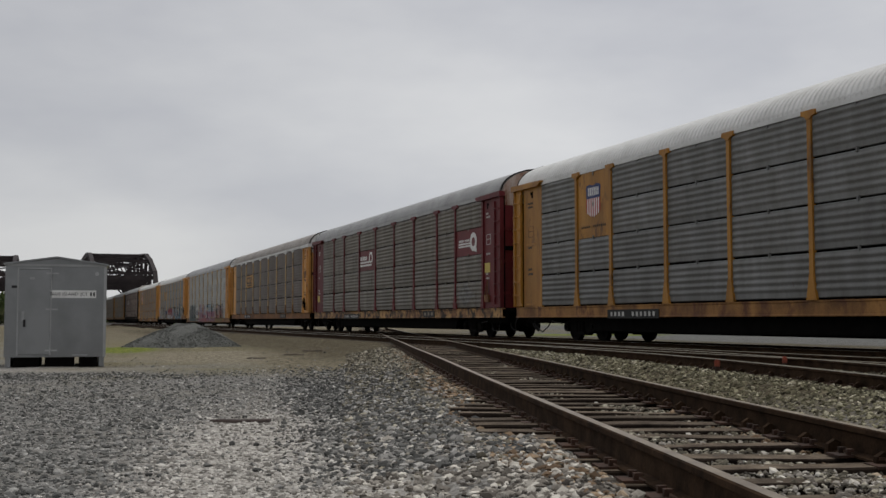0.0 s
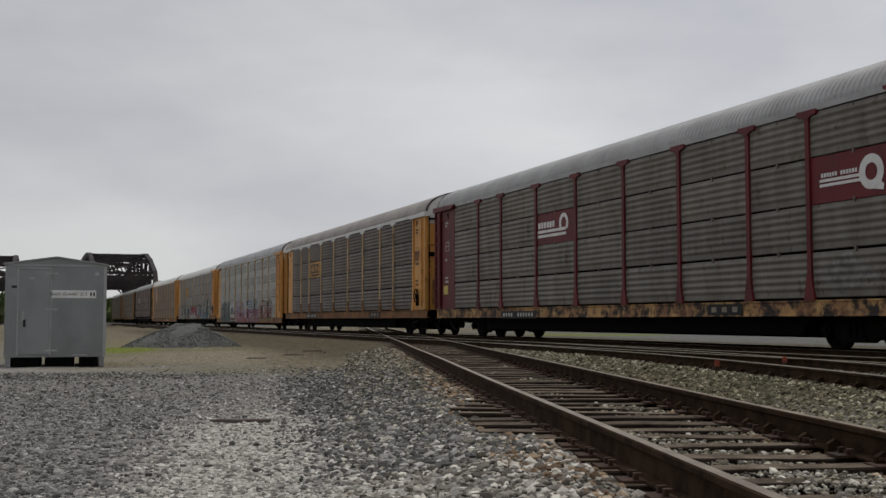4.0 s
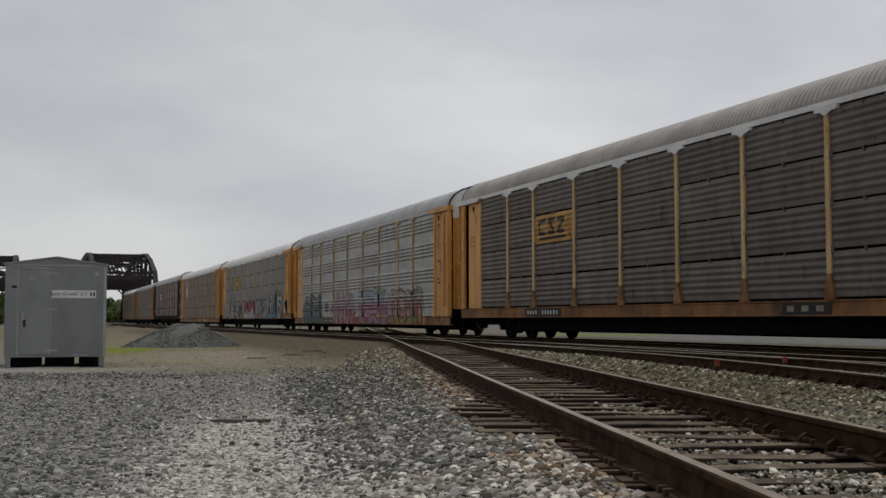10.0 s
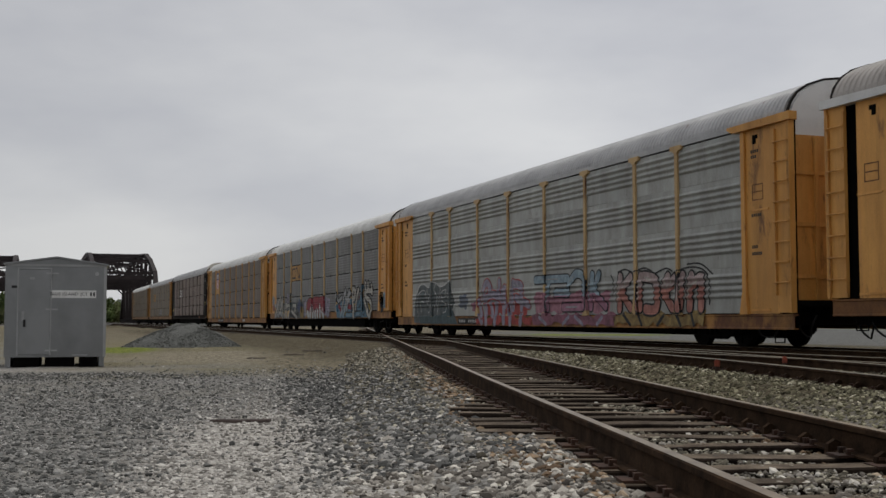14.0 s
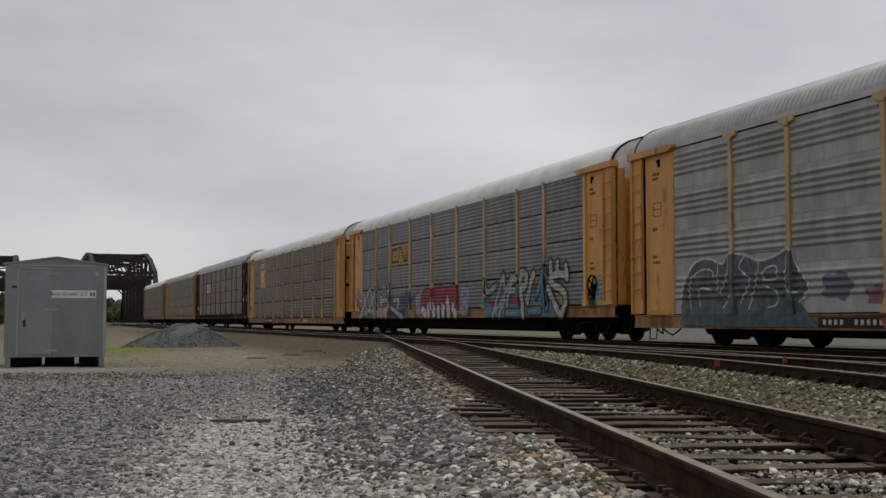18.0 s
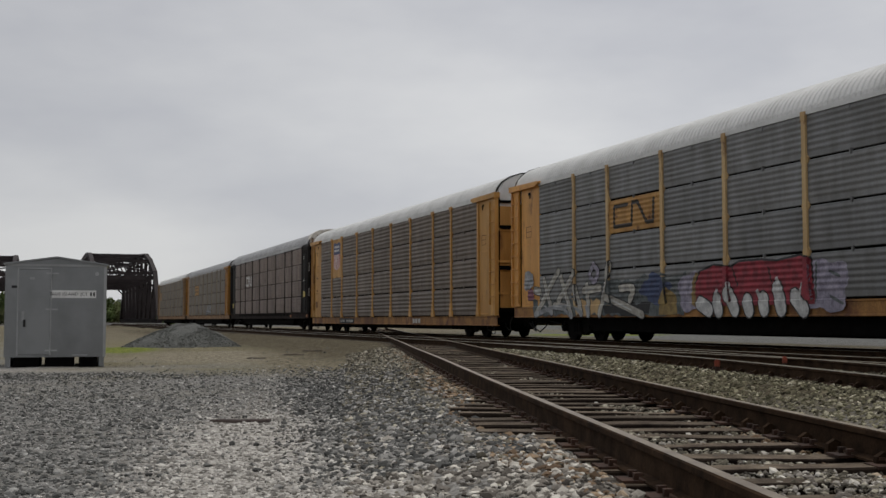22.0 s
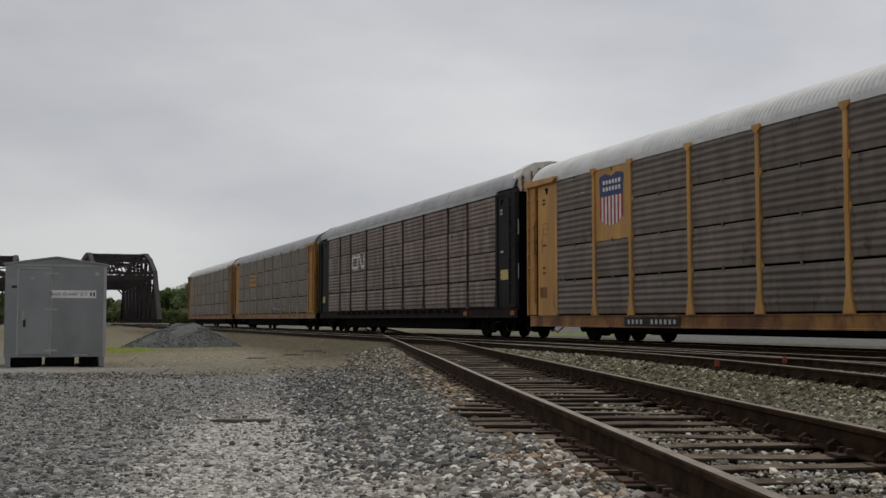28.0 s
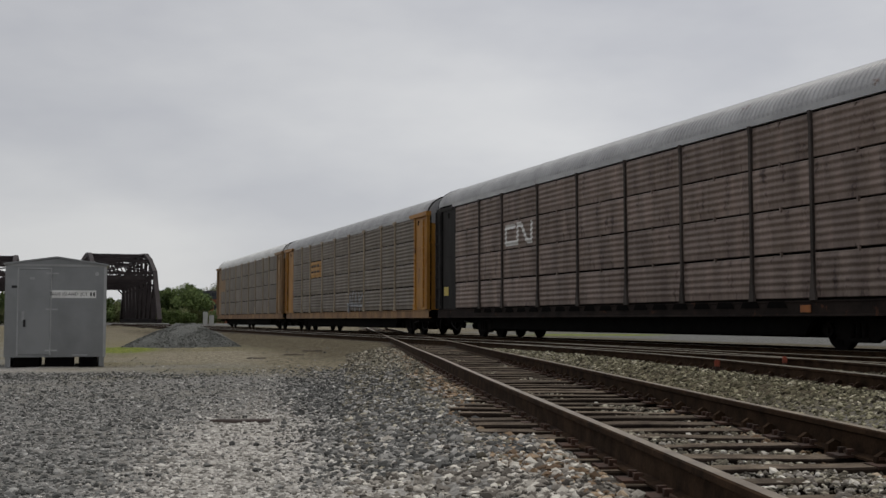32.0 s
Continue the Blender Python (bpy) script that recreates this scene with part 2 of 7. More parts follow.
# ---- mesh building ----
class Shape:
    """Collects corners and faces for one mesh."""

    def __init__(self):
        self.v, self.f, self.m = [], [], []

    def add(self, verts, faces, slot=0):
        o = len(self.v)
        self.v.extend(verts)
        self.f.extend(tuple(i + o for i in f) for f in faces)
        self.m.extend([slot] * len(faces))
        return self

    def box(self, x0, x1, y0, y1, z0, z1, slot=0, c=0.0):
        """A box; c chamfers the edges that run along its length x."""
        if c:
            p = [(y0 + c, z0), (y1 - c, z0), (y1, z0 + c), (y1, z1 - c), (y1 - c, z1), (y0 + c, z1), (y0, z1 - c), (y0, z0 + c)]
            return self.prism(p, x0, x1, slot)
        return self.add([(x, y, z) for x in (x0, x1) for y in (y0, y1) for z in (z0, z1)],
                        [(0, 1, 3, 2), (4, 6, 7, 5), (0, 4, 5, 1), (2, 3, 7, 6), (0, 2, 6, 4), (1, 5, 7, 3)], slot)

    def prism(self, pts, x0, x1, slot=0):
        """A profile of (y, z), anticlockwise seen from +x, drawn out along x."""
        n = len(pts)
        return self.add([(x0, *p) for p in pts] + [(x1, *p) for p in pts],
                        [(i, (i + 1) % n, n + (i + 1) % n, n + i) for i in range(n)] + [tuple(range(n - 1, -1, -1)), tuple(range(n, 2 * n))], slot)

    def upright(self, pts, z0, z1, slot=0):
        """A profile of (x, y), anticlockwise from above, drawn up along z."""
        n = len(pts)
        return self.add([(*p, z0) for p in pts] + [(*p, z1) for p in pts],
                        [(i, (i + 1) % n, n + (i + 1) % n, n + i) for i in range(n)] + [tuple(range(n - 1, -1, -1)), tuple(range(n, 2 * n))], slot)

    def slab(self, pts, y0, y1, slot=0):
        """A profile of (x, z), drawn out along y."""
        n = len(pts)
        return self.add([(p[0], y0, p[1]) for p in pts] + [(p[0], y1, p[1]) for p in pts],
                        [(i, (i + 1) % n, n + (i + 1) % n, n + i) for i in range(n)] + [tuple(range(n - 1, -1, -1)), tuple(range(n, 2 * n))], slot)

    def bar(self, a, b, w, h=None, slot=0, n=4, r1=None):
        """A bar from a to b: square, or round with n sides, tapering to r1."""
        a, b = Vector(a), Vector(b)
        d = (b - a).normalized()
        side = d.cross(Vector((0, 0, 1)))
        side = side.normalized() if side.length > 1e-4 else Vector((1, 0, 0))
        up = side.cross(d)
        h = h or w
        k = 1 if r1 is None else r1 / w
        ring = [(math.cos(2 * math.pi * (i + 0.5) / n), math.sin(2 * math.pi * (i + 0.5) / n)) for i in range(n)]
        q = math.sqrt(0.5) if n == 4 else 0.5
        if n == 4:
            ring = [(0.7071 * s, 0.7071 * t) for s, t in ((1, 1), (-1, 1), (-1, -1), (1, -1))]
        va = [tuple(a + side * (w * q * s) + up * (h * q * t)) for s, t in ring]
        vb = [tuple(b + side * (w * q * s * k) + up * (h * q * t * k)) for s, t in ring]
        return self.add(va + vb, [(i, (i + 1) % n, n + (i + 1) % n, n + i) for i in range(n)] + [tuple(range(n - 1, -1, -1)), tuple(range(n, 2 * n))], slot)

    def tube(self, pts, r, n=6, slot=0):
        """A round bar swept along points, with one ring of corners at each."""
        pts = [Vector(p) for p in pts]
        v, f = [], []
        side = None
        for i, p in enumerate(pts):
            d = (pts[min(i + 1, len(pts) - 1)] - pts[max(i - 1, 0)]).normalized()
            side = d.orthogonal().normalized() if side is None else (side - d * side.dot(d)).normalized()
            up = d.cross(side)
            v += [tuple(p + (side * math.cos(2 * math.pi * k / n) + up * math.sin(2 * math.pi * k / n)) * r) for k in range(n)]
        for i in range(len(pts) - 1):
            f += [(i * n + k, i * n + (k + 1) % n, (i + 1) * n + (k + 1) % n, (i + 1) * n + k) for k in range(n)]
        f += [tuple(range(n - 1, -1, -1)), tuple(range(len(v) - n, len(v)))]
        return self.add(v, f, slot)

    def disc(self, centre, r, y0, y1, n=20, slot=0):
        """A round plate whose axis runs along y."""
        pts = [(centre[0] + r * math.cos(2 * math.pi * i / n), centre[1] + r * math.sin(2 * math.pi * i / n)) for i in range(n)]
        return self.slab(pts[::-1], y0, y1, slot)

    def mesh(self, name, *materials, smooth=False):
        me = bpy.data.meshes.new(name)
        me.from_pydata([tuple(v) for v in self.v], [], self.f)
        for m in materials:
            me.materials.append(m)
        me.polygons.foreach_set("material_index", self.m)
        if smooth:
            me.polygons.foreach_set("use_smooth", [True] * len(self.f))
        me.update()
        return me


def tidy(me):
    """Turns the faces outward."""
    bm = bmesh.new()
    bm.from_mesh(me)
    bmesh.ops.recalc_face_normals(bm, faces=bm.faces)
    bm.to_mesh(me)
    bm.free()
    return me


def part(name, shape, material, parent, label="", smooth=False, m=None):
    """One mesh object under a thing or a part. shape: a Shape, or mesh data to share."""
    me = shape if isinstance(shape, bpy.types.Mesh) else tidy(shape.mesh(name, *(material if isinstance(material, (list, tuple)) else (material,)), smooth=smooth))
    ob = new(name, me)
    ob.parent = parent
    if m is not None:
        ob.matrix_basis = m
    return tagged(ob, label)


def thing(name, label, category, group="", kind="", m=None):
    ob = new(name)
    ob.empty_display_size = 0.2
    if m is not None:
        ob.matrix_basis = m
    return tagged(ob, label, category, group, kind)


def lerp(a, b, k):
    return a + (b - a) * k


rng = random.Random(11)


# ---- ground ----
BRANCH_Y = (-40.0, 2.0, 8.0, 12.66, 15.4, 18.6, 21.5, 23.9, 27.5, 32.0)
BRANCH_X = (6.1, 5.35, 5.2, 5.0, 4.74, 4.36, 3.86, 3.27, 2.3, 1.06)


def branch_x(y):
    """The nearer rail of the branch, which leaves the second track at a switch."""
    return np.interp(y, BRANCH_Y, BRANCH_X)


def ground_z(x, y):
    x, y = np.asarray(x, float), np.asarray(y, float)
    base = -0.40 + 0.03 * np.sin(x * 0.31 + 1.0) * np.cos(y * 0.23) + 0.015 * np.sin(x * 1.7 + y * 0.9) * np.cos(y * 1.3 - x * 0.6)
    z = base
    for d, top, half in (((x + TAN * y - MAIN_C) * COS, -0.165, 1.75), ((x + TAN * y - SECOND_C) * COS, -0.165, 1.75),
                         (x + CROSS_TAN * y - CROSS_C, -0.235, 1.4), (np.where(y < 34, x - branch_x(y) - 0.75, 99.0), -0.175, 1.3)):
        top = top + 0.035 * np.exp(-((np.abs(d) - 1.45) / 0.3) ** 2)
        k = np.clip((np.abs(d) - half) / 1.5, 0, 1)
        k = k * k * (3 - 2 * k)
        z = np.maximum(z, top * (1 - k) + (base - 0.02) * k)
    d = x + CROSS_TAN * y - CROSS_C
    z = z - 0.06 * np.exp(-(d / 0.62) ** 4) * (y < 60)
    cover = np.exp(-((np.abs(d) - 1.2) / 0.30) ** 4) * np.where(d > 0, 1.0, np.clip((y - 10.5) / 1.5, 0, 1) + np.clip((8.4 - y) / 0.8, 0, 1)) * (y < 46)
    z = np.maximum(z, z * (1 - cover) - 0.158 * cover)
    return z + 0.008 * np.sin(x * 9.1 + 2.0 * np.sin(y * 5.3)) * np.cos(y * 8.3)


def stone_colour(t, coord, scale, ramp):
    v = t.nodes.new("ShaderNodeTexVoronoi")
    v.inputs["Scale"].default_value = scale
    t.links.new(coord, v.inputs["Vector"])
    sep = t.nodes.new("ShaderNodeSeparateColor")
    t.links.new(v.outputs["Color"], sep.inputs[0])
    r = t.nodes.new("ShaderNodeValToRGB")
    while len(r.color_ramp.elements) < len(ramp):
        r.color_ramp.elements.new(0.5)
    for e, (p, c) in zip(r.color_ramp.elements, ramp):
        e.position, e.color = p, (*c, 1)
    t.links.new(sep.outputs[0], r.inputs[0])
    return r.outputs[0], v.outputs["Distance"]


def ground_material():
    m = bpy.data.materials.new("gravel_yard")
    m.use_nodes = True
    t = m.node_tree
    b = t.nodes["Principled BSDF"]
    b.inputs["Roughness"].default_value, b.inputs["Specular IOR Level"].default_value = 0.92, 0.15
    tc = t.nodes.new("ShaderNodeTexCoord")
    co = tc.outputs["Object"]
    light, d1 = stone_colour(t, co, 26.0, ((0.0, (0.10, 0.096, 0.087)), (0.45, (0.185, 0.178, 0.164)), (1.0, (0.34, 0.328, 0.305))))
    dark, d2 = stone_colour(t, co, 19.0, ((0.0, (0.075, 0.074, 0.07)), (0.6, (0.15, 0.147, 0.14)), (1.0, (0.30, 0.295, 0.28))))

    def blob(cx, cy, rx, ry, turn=0.0, soft=0.5, amp=0.7, ns=0.35):
        mp = t.nodes.new("ShaderNodeMapping")
        mp.vector_type = "TEXTURE"
        mp.inputs["Location"].default_value, mp.inputs["Rotation"].default_value = (cx, cy, 0), (0, 0, radians(turn))
        mp.inputs["Scale"].default_value = (rx, ry, 1)
        t.links.new(co, mp.inputs[0])
        ln = t.nodes.new("ShaderNodeVectorMath")
        ln.operation = "LENGTH"
        flat = t.nodes.new("ShaderNodeVectorMath")
        flat.operation = "MULTIPLY"
        flat.inputs[1].default_value = (1, 1, 0)
        t.links.new(mp.outputs[0], flat.inputs[0])
        t.links.new(flat.outputs[0], ln.inputs[0])
        nz = t.nodes.new("ShaderNodeTexNoise")
        nz.inputs["Scale"].default_value, nz.inputs["Detail"].default_value, nz.inputs["Roughness"].default_value = ns, 8.0, 0.65
        t.links.new(co, nz.inputs[0])
        a = t.nodes.new("ShaderNodeMath")
        a.operation = "MULTIPLY_ADD"
        a.inputs[1].default_value = amp * 2
        t.links.new(nz.outputs["Fac"], a.inputs[0])
        t.links.new(ln.outputs["Value"], a.inputs[2])
        r = t.nodes.new("ShaderNodeMapRange")
        r.inputs["From Min"].default_value, r.inputs["From Max"].default_value = 1.0 + amp + soft / 2, 1.0 + amp - soft / 2
        t.links.new(a.outputs[0], r.inputs["Value"])
        return r.outputs[0]

    def over(a, b2, fac):
        mx = t.nodes.new("ShaderNodeMix")
        mx.data_type = "RGBA"
        t.links.new(fac, mx.inputs[0])
        for s, i in ((a, 6), (b2, 7)):
            if isinstance(s, tuple):
                mx.inputs[i].default_value = (*s, 1)
            else:
                t.links.new(s, mx.inputs[i])
        return mx.outputs[2]

    # broad unevenness of the light gravel
    nb = t.nodes.new("ShaderNodeTexNoise")
    nb.inputs["Scale"].default_value, nb.inputs["Detail"].default_value = 0.5, 6.0
    t.links.new(co, nb.inputs[0])
    rb = t.nodes.new("ShaderNodeMapRange")
    rb.inputs["From Min"].default_value, rb.inputs["From Max"].default_value, rb.inputs["To Max"].default_value = 0.48, 0.8, 0.55
    t.links.new(nb.outputs["Fac"], rb.inputs["Value"])
    c = over(light, dark, rb.outputs[0])
    # dark fresh stone along the toe of the ballast and before the shed
    c = over(c, dark, blob(-1.1, 14.0, 0.95, 5.5, 8, ns=0.8))
    c = over(c, dark, blob(-8.5, 20.3, 4.6, 1.3, 8, ns=0.8))
    # a paler trodden strip
    bright, _ = stone_colour(t, co, 30.0, ((0.0, (0.27, 0.25, 0.225)), (0.5, (0.41, 0.388, 0.352)), (1.0, (0.60, 0.575, 0.53))))
    c = over(c, bright, blob(-1.35, 8.5, 0.85, 4.5, 8, ns=0.9))
    # compacted pale ground under the shed
    packed, _ = stone_colour(t, co, 30.0, ((0.0, (0.19, 0.18, 0.165)), (0.5, (0.29, 0.277, 0.253)), (1.0, (0.42, 0.40, 0.37))))
    c = over(c, packed, blob(-8.6, 24.0, 2.6, 1.1, 15, ns=0.8))
    # dry dirt and thin grass further out
    dirt, _ = stone_colour(t, co, 15.0, ((0.0, (0.115, 0.10, 0.058)), (0.6, (0.19, 0.167, 0.10)), (1.0, (0.29, 0.258, 0.17))))
    c = over(c, dirt, blob(-40.0, 140.0, 60.0, 110.0, 0, ns=0.1))
    c = over(c, dirt, blob(-7.5, 44.0, 7.5, 20.0, 12, ns=0.3))
    ochre, _ = stone_colour(t, co, 16.0, ((0.0, (0.14, 0.122, 0.082)), (0.6, (0.235, 0.208, 0.148)), (1.0, (0.37, 0.33, 0.25))))
    c = over(c, ochre, blob(-5.6, 32.0, 3.6, 5.0, 20, ns=0.4))
    olive, _ = stone_colour(t, co, 11.0, ((0.0, (0.09, 0.077, 0.05)), (0.6, (0.17, 0.146, 0.097)), (1.0, (0.29, 0.254, 0.177))))
    c = over(c, olive, blob(-2.2, 30.0, 2.6, 12.0, 10, ns=0.6))
    c = over(c, olive, blob(-24.0, 95.0, 20.0, 38.0, 12, ns=0.2))
    green, _ = stone_colour(t, co, 14.0, ((0.0, (0.075, 0.10, 0.012)), (0.6, (0.16, 0.19, 0.03)), (1.0, (0.26, 0.275, 0.06))))
    c = over(c, green, blob(-11.0, 38.5, 1.3, 4.0, 15, ns=0.5))
    # pale gravel road on the far side of the lines, grass past it
    pale, _ = stone_colour(t, co, 9.0, ((0.0, (0.10, 0.10, 0.092)), (0.6, (0.14, 0.14, 0.131)), (1.0, (0.19, 0.19, 0.18))))
    line = t.nodes.new("ShaderNodeVectorMath")
    line.operation = "DOT_PRODUCT"
    line.inputs[1].default_value = (COS, SIN, 0)
    t.links.new(co, line.inputs[0])

    def beyond(a0, a1):
        r = t.nodes.new("ShaderNodeMapRange")
        r.inputs["From Min"].default_value, r.inputs["From Max"].default_value = a0, a1
        t.links.new(line.outputs["Value"], r.inputs["Value"])
        return r.outputs[0]

    moss, _ = stone_colour(t, co, 17.0, ((0.0, (0.045, 0.036, 0.022)), (0.6, (0.095, 0.078, 0.048)), (1.0, (0.19, 0.165, 0.105))))
    c = over(c, moss, beyond(6.2, 8.2))
    c = over(c, pale, beyond(29.5, 32.0))
    lime, _ = stone_colour(t, co, 9.0, ((0.0, (0.13, 0.135, 0.075)), (0.6, (0.18, 0.185, 0.11)), (1.0, (0.25, 0.25, 0.16))))
    c = over(c, lime, beyond(75.0, 100.0))
    c = over(c, olive, blob(-14.0, 128.0, 22.0, 40.0, 18, ns=0.15))
    c = over(c, green, blob(10.5, 78.0, 5.0, 6.0, 0, ns=0.3))
    # fouled, oily stone between the rails
    fouled, _ = stone_colour(t, co, 24.0, ((0.0, (0.016, 0.012, 0.009)), (0.6, (0.036, 0.028, 0.021)), (1.0, (0.10, 0.085, 0.065))))
    for (nx, ny, off, half) in ((1.0, CROSS_TAN, CROSS_C, 1.05), (COS, SIN, MAIN_C * COS, 1.7), (COS, SIN, SECOND_C * COS, 1.5)):
        dp = t.nodes.new("ShaderNodeVectorMath")
        dp.operation = "DOT_PRODUCT"
        dp.inputs[1].default_value = (nx, ny, 0)
        t.links.new(co, dp.inputs[0])
        sb = t.nodes.new("ShaderNodeMath")
        sb.operation = "SUBTRACT"
        sb.inputs[1].default_value = off
        t.links.new(dp.outputs["Value"], sb.inputs[0])
        ab = t.nodes.new("ShaderNodeMath")
        ab.operation = "ABSOLUTE"
        t.links.new(sb.outputs[0], ab.inputs[0])
        mr = t.nodes.new("ShaderNodeMapRange")
        mr.inputs["From Min"].default_value, mr.inputs["From Max"].default_value = half + 0.25, half - 0.25
        mr.inputs["To Max"].default_value = 0.9
        t.links.new(ab.outputs[0], mr.inputs["Value"])
        c = over(c, fouled, mr.outputs[0])
    t.links.new(c, b.inputs["Base Color"])
    sm = t.nodes.new("ShaderNodeMath")
    sm.operation = "ADD"
    t.links.new(d1, sm.inputs[0])
    t.links.new(d2, sm.inputs[1])
    bp = t.nodes.new("ShaderNodeBump")
    bp.invert = True
    bp.inputs["Strength"].default_value, bp.inputs["Distance"].default_value = 0.8, 0.035
    t.links.new(sm.outputs[0], bp.inputs["Height"])
    t.links.new(bp.outputs[0], b.inputs["Normal"])
    return m


M_GROUND = ground_material()


def grid_lines(lo, hi, fine_lo, fine_hi, step):
    fine = list(np.arange(fine_lo, fine_hi + step / 2, step))
    out, k = [], step
    while fine_hi + k < hi:
        k *= 1.25
        out.append(min(hi, fine_hi + k))
    low, k = [], step
    while fine_lo - k > lo:
        k *= 1.25
        low.append(max(lo, fine_lo - k))
    return np.array(low[::-1] + fine + out)


def build_ground():
    xs, ys = grid_lines(-2500, 2500, -14, 14, 0.18), grid_lines(-2000, 4500, 2, 46, 0.22)
    gx, gy = np.meshgrid(xs, ys)
    gz = ground_z(gx, gy)
    far = np.clip((np.hypot(gx, gy) - 60) / 60, 0, 1)
    nx, ny = len(xs), len(ys)
    co = np.stack([gx, gy, gz], -1).reshape(-1, 3)
    i = (np.arange(ny - 1)[:, None] * nx + np.arange(nx - 1)[None, :]).ravel()
    quads = np.stack([i, i + 1, i + nx + 1, i + nx], -1)
    me = bpy.data.meshes.new("ground")
    me.vertices.add(len(co))
    me.vertices.foreach_set("co", co.ravel())
    me.loops.add(quads.size)
    me.loops.foreach_set("vertex_index", quads.ravel())
    me.polygons.add(len(quads))
    me.polygons.foreach_set("loop_start", np.arange(0, quads.size, 4))
    me.polygons.foreach_set("loop_total", np.full(len(quads), 4))
    me.polygons.foreach_set("use_smooth", np.ones(len(quads), bool))
    me.update(calc_edges=True)
    me.materials.append(M_GROUND)
    return tagged(new("ground", me), "grey gravel yard with dark stone, dry dirt and grass patches", "ground", kind="structure")


build_ground()


# ---- tracks ----
RAIL_PROFILE = ((-0.07, -0.178), (0.07, -0.178), (0.07, -0.166), (0.012, -0.150), (0.009, -0.050), (0.036, -0.036), (0.036, -0.008),
                (0.028, 0.0), (-0.028, 0.0), (-0.036, -0.008), (-0.036, -0.036), (-0.009, -0.050), (-0.012, -0.150), (-0.07, -0.166))


def rail_shape(path, lift=0.0, worn=(6, 7, 8)):
    """A rail along points (x, y) on the ground plan; the top of its head is worn."""
    s = Shape()
    rings, n = [], len(RAIL_PROFILE)
    for i, (x, y) in enumerate(path):
        a, b = path[max(i - 1, 0)], path[min(i + 1, len(path) - 1)]
        d = Vector((b[0] - a[0], b[1] - a[1])).normalized()
        rings.append([(x + d.y * u, y - d.x * u, w + lift) for u, w in RAIL_PROFILE])
    v = [p for r in rings for p in r]
    for k in range(len(path) - 1):
        for j in range(n):
            q = (k * n + j, k * n + (j + 1) % n, (k + 1) * n + (j + 1) % n, (k + 1) * n + j)
            s.f.append(q)
            s.m.append(1 if j in worn else 0)
    s.v = v
    s.f += [tuple(range(n - 1, -1, -1)), tuple(range((len(path) - 1) * n, len(path) * n))]
    s.m += [0, 0]
    return s


def tie_mesh(seed, length=2.6):
    r = random.Random(seed)
    s = Shape()
    n = 7
    rows = []
    for i in range(n):
        x = -length / 2 + length * i / (n - 1)
        w, h = 0.115 + r.uniform(-0.008, 0.006), r.uniform(-0.008, 0.004)
        c = 0.006 + r.uniform(0, 0.008)
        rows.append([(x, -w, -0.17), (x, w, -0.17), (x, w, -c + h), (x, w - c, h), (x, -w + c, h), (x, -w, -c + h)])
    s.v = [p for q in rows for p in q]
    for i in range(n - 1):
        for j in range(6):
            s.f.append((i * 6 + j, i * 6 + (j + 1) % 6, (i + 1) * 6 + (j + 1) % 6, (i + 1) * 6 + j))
            # only the top face is bleached; the rest carries painted gap shade
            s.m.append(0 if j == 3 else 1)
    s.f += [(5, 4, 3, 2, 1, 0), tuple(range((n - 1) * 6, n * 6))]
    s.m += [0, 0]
    return tidy(s.mesh("tie", M_TIE, M_TIESIDE_SHADED))


TIES = [tie_mesh(k) for k in range(6)]


def plate_mesh():
    """A tie plate with four spikes, centred under a rail that runs along y."""
    s = Shape()
    s.box(-0.17, 0.17, -0.09, 0.09, -0.002, 0.014)
    for x in (-0.095, 0.095):
        for y in (-0.055, 0.05):
            s.box(x - 0.012, x + 0.012, y - 0.012, y + 0.012, 0.0, 0.035)
            s.box(x - (0.03 if x > 0 else 0.012), x + (0.012 if x > 0 else 0.03), y - 0.018, y + 0.018, 0.032, 0.048)
    return tidy(s.mesh("tie_plate", M_RUSTPLATE))


PLATE = plate_mesh()


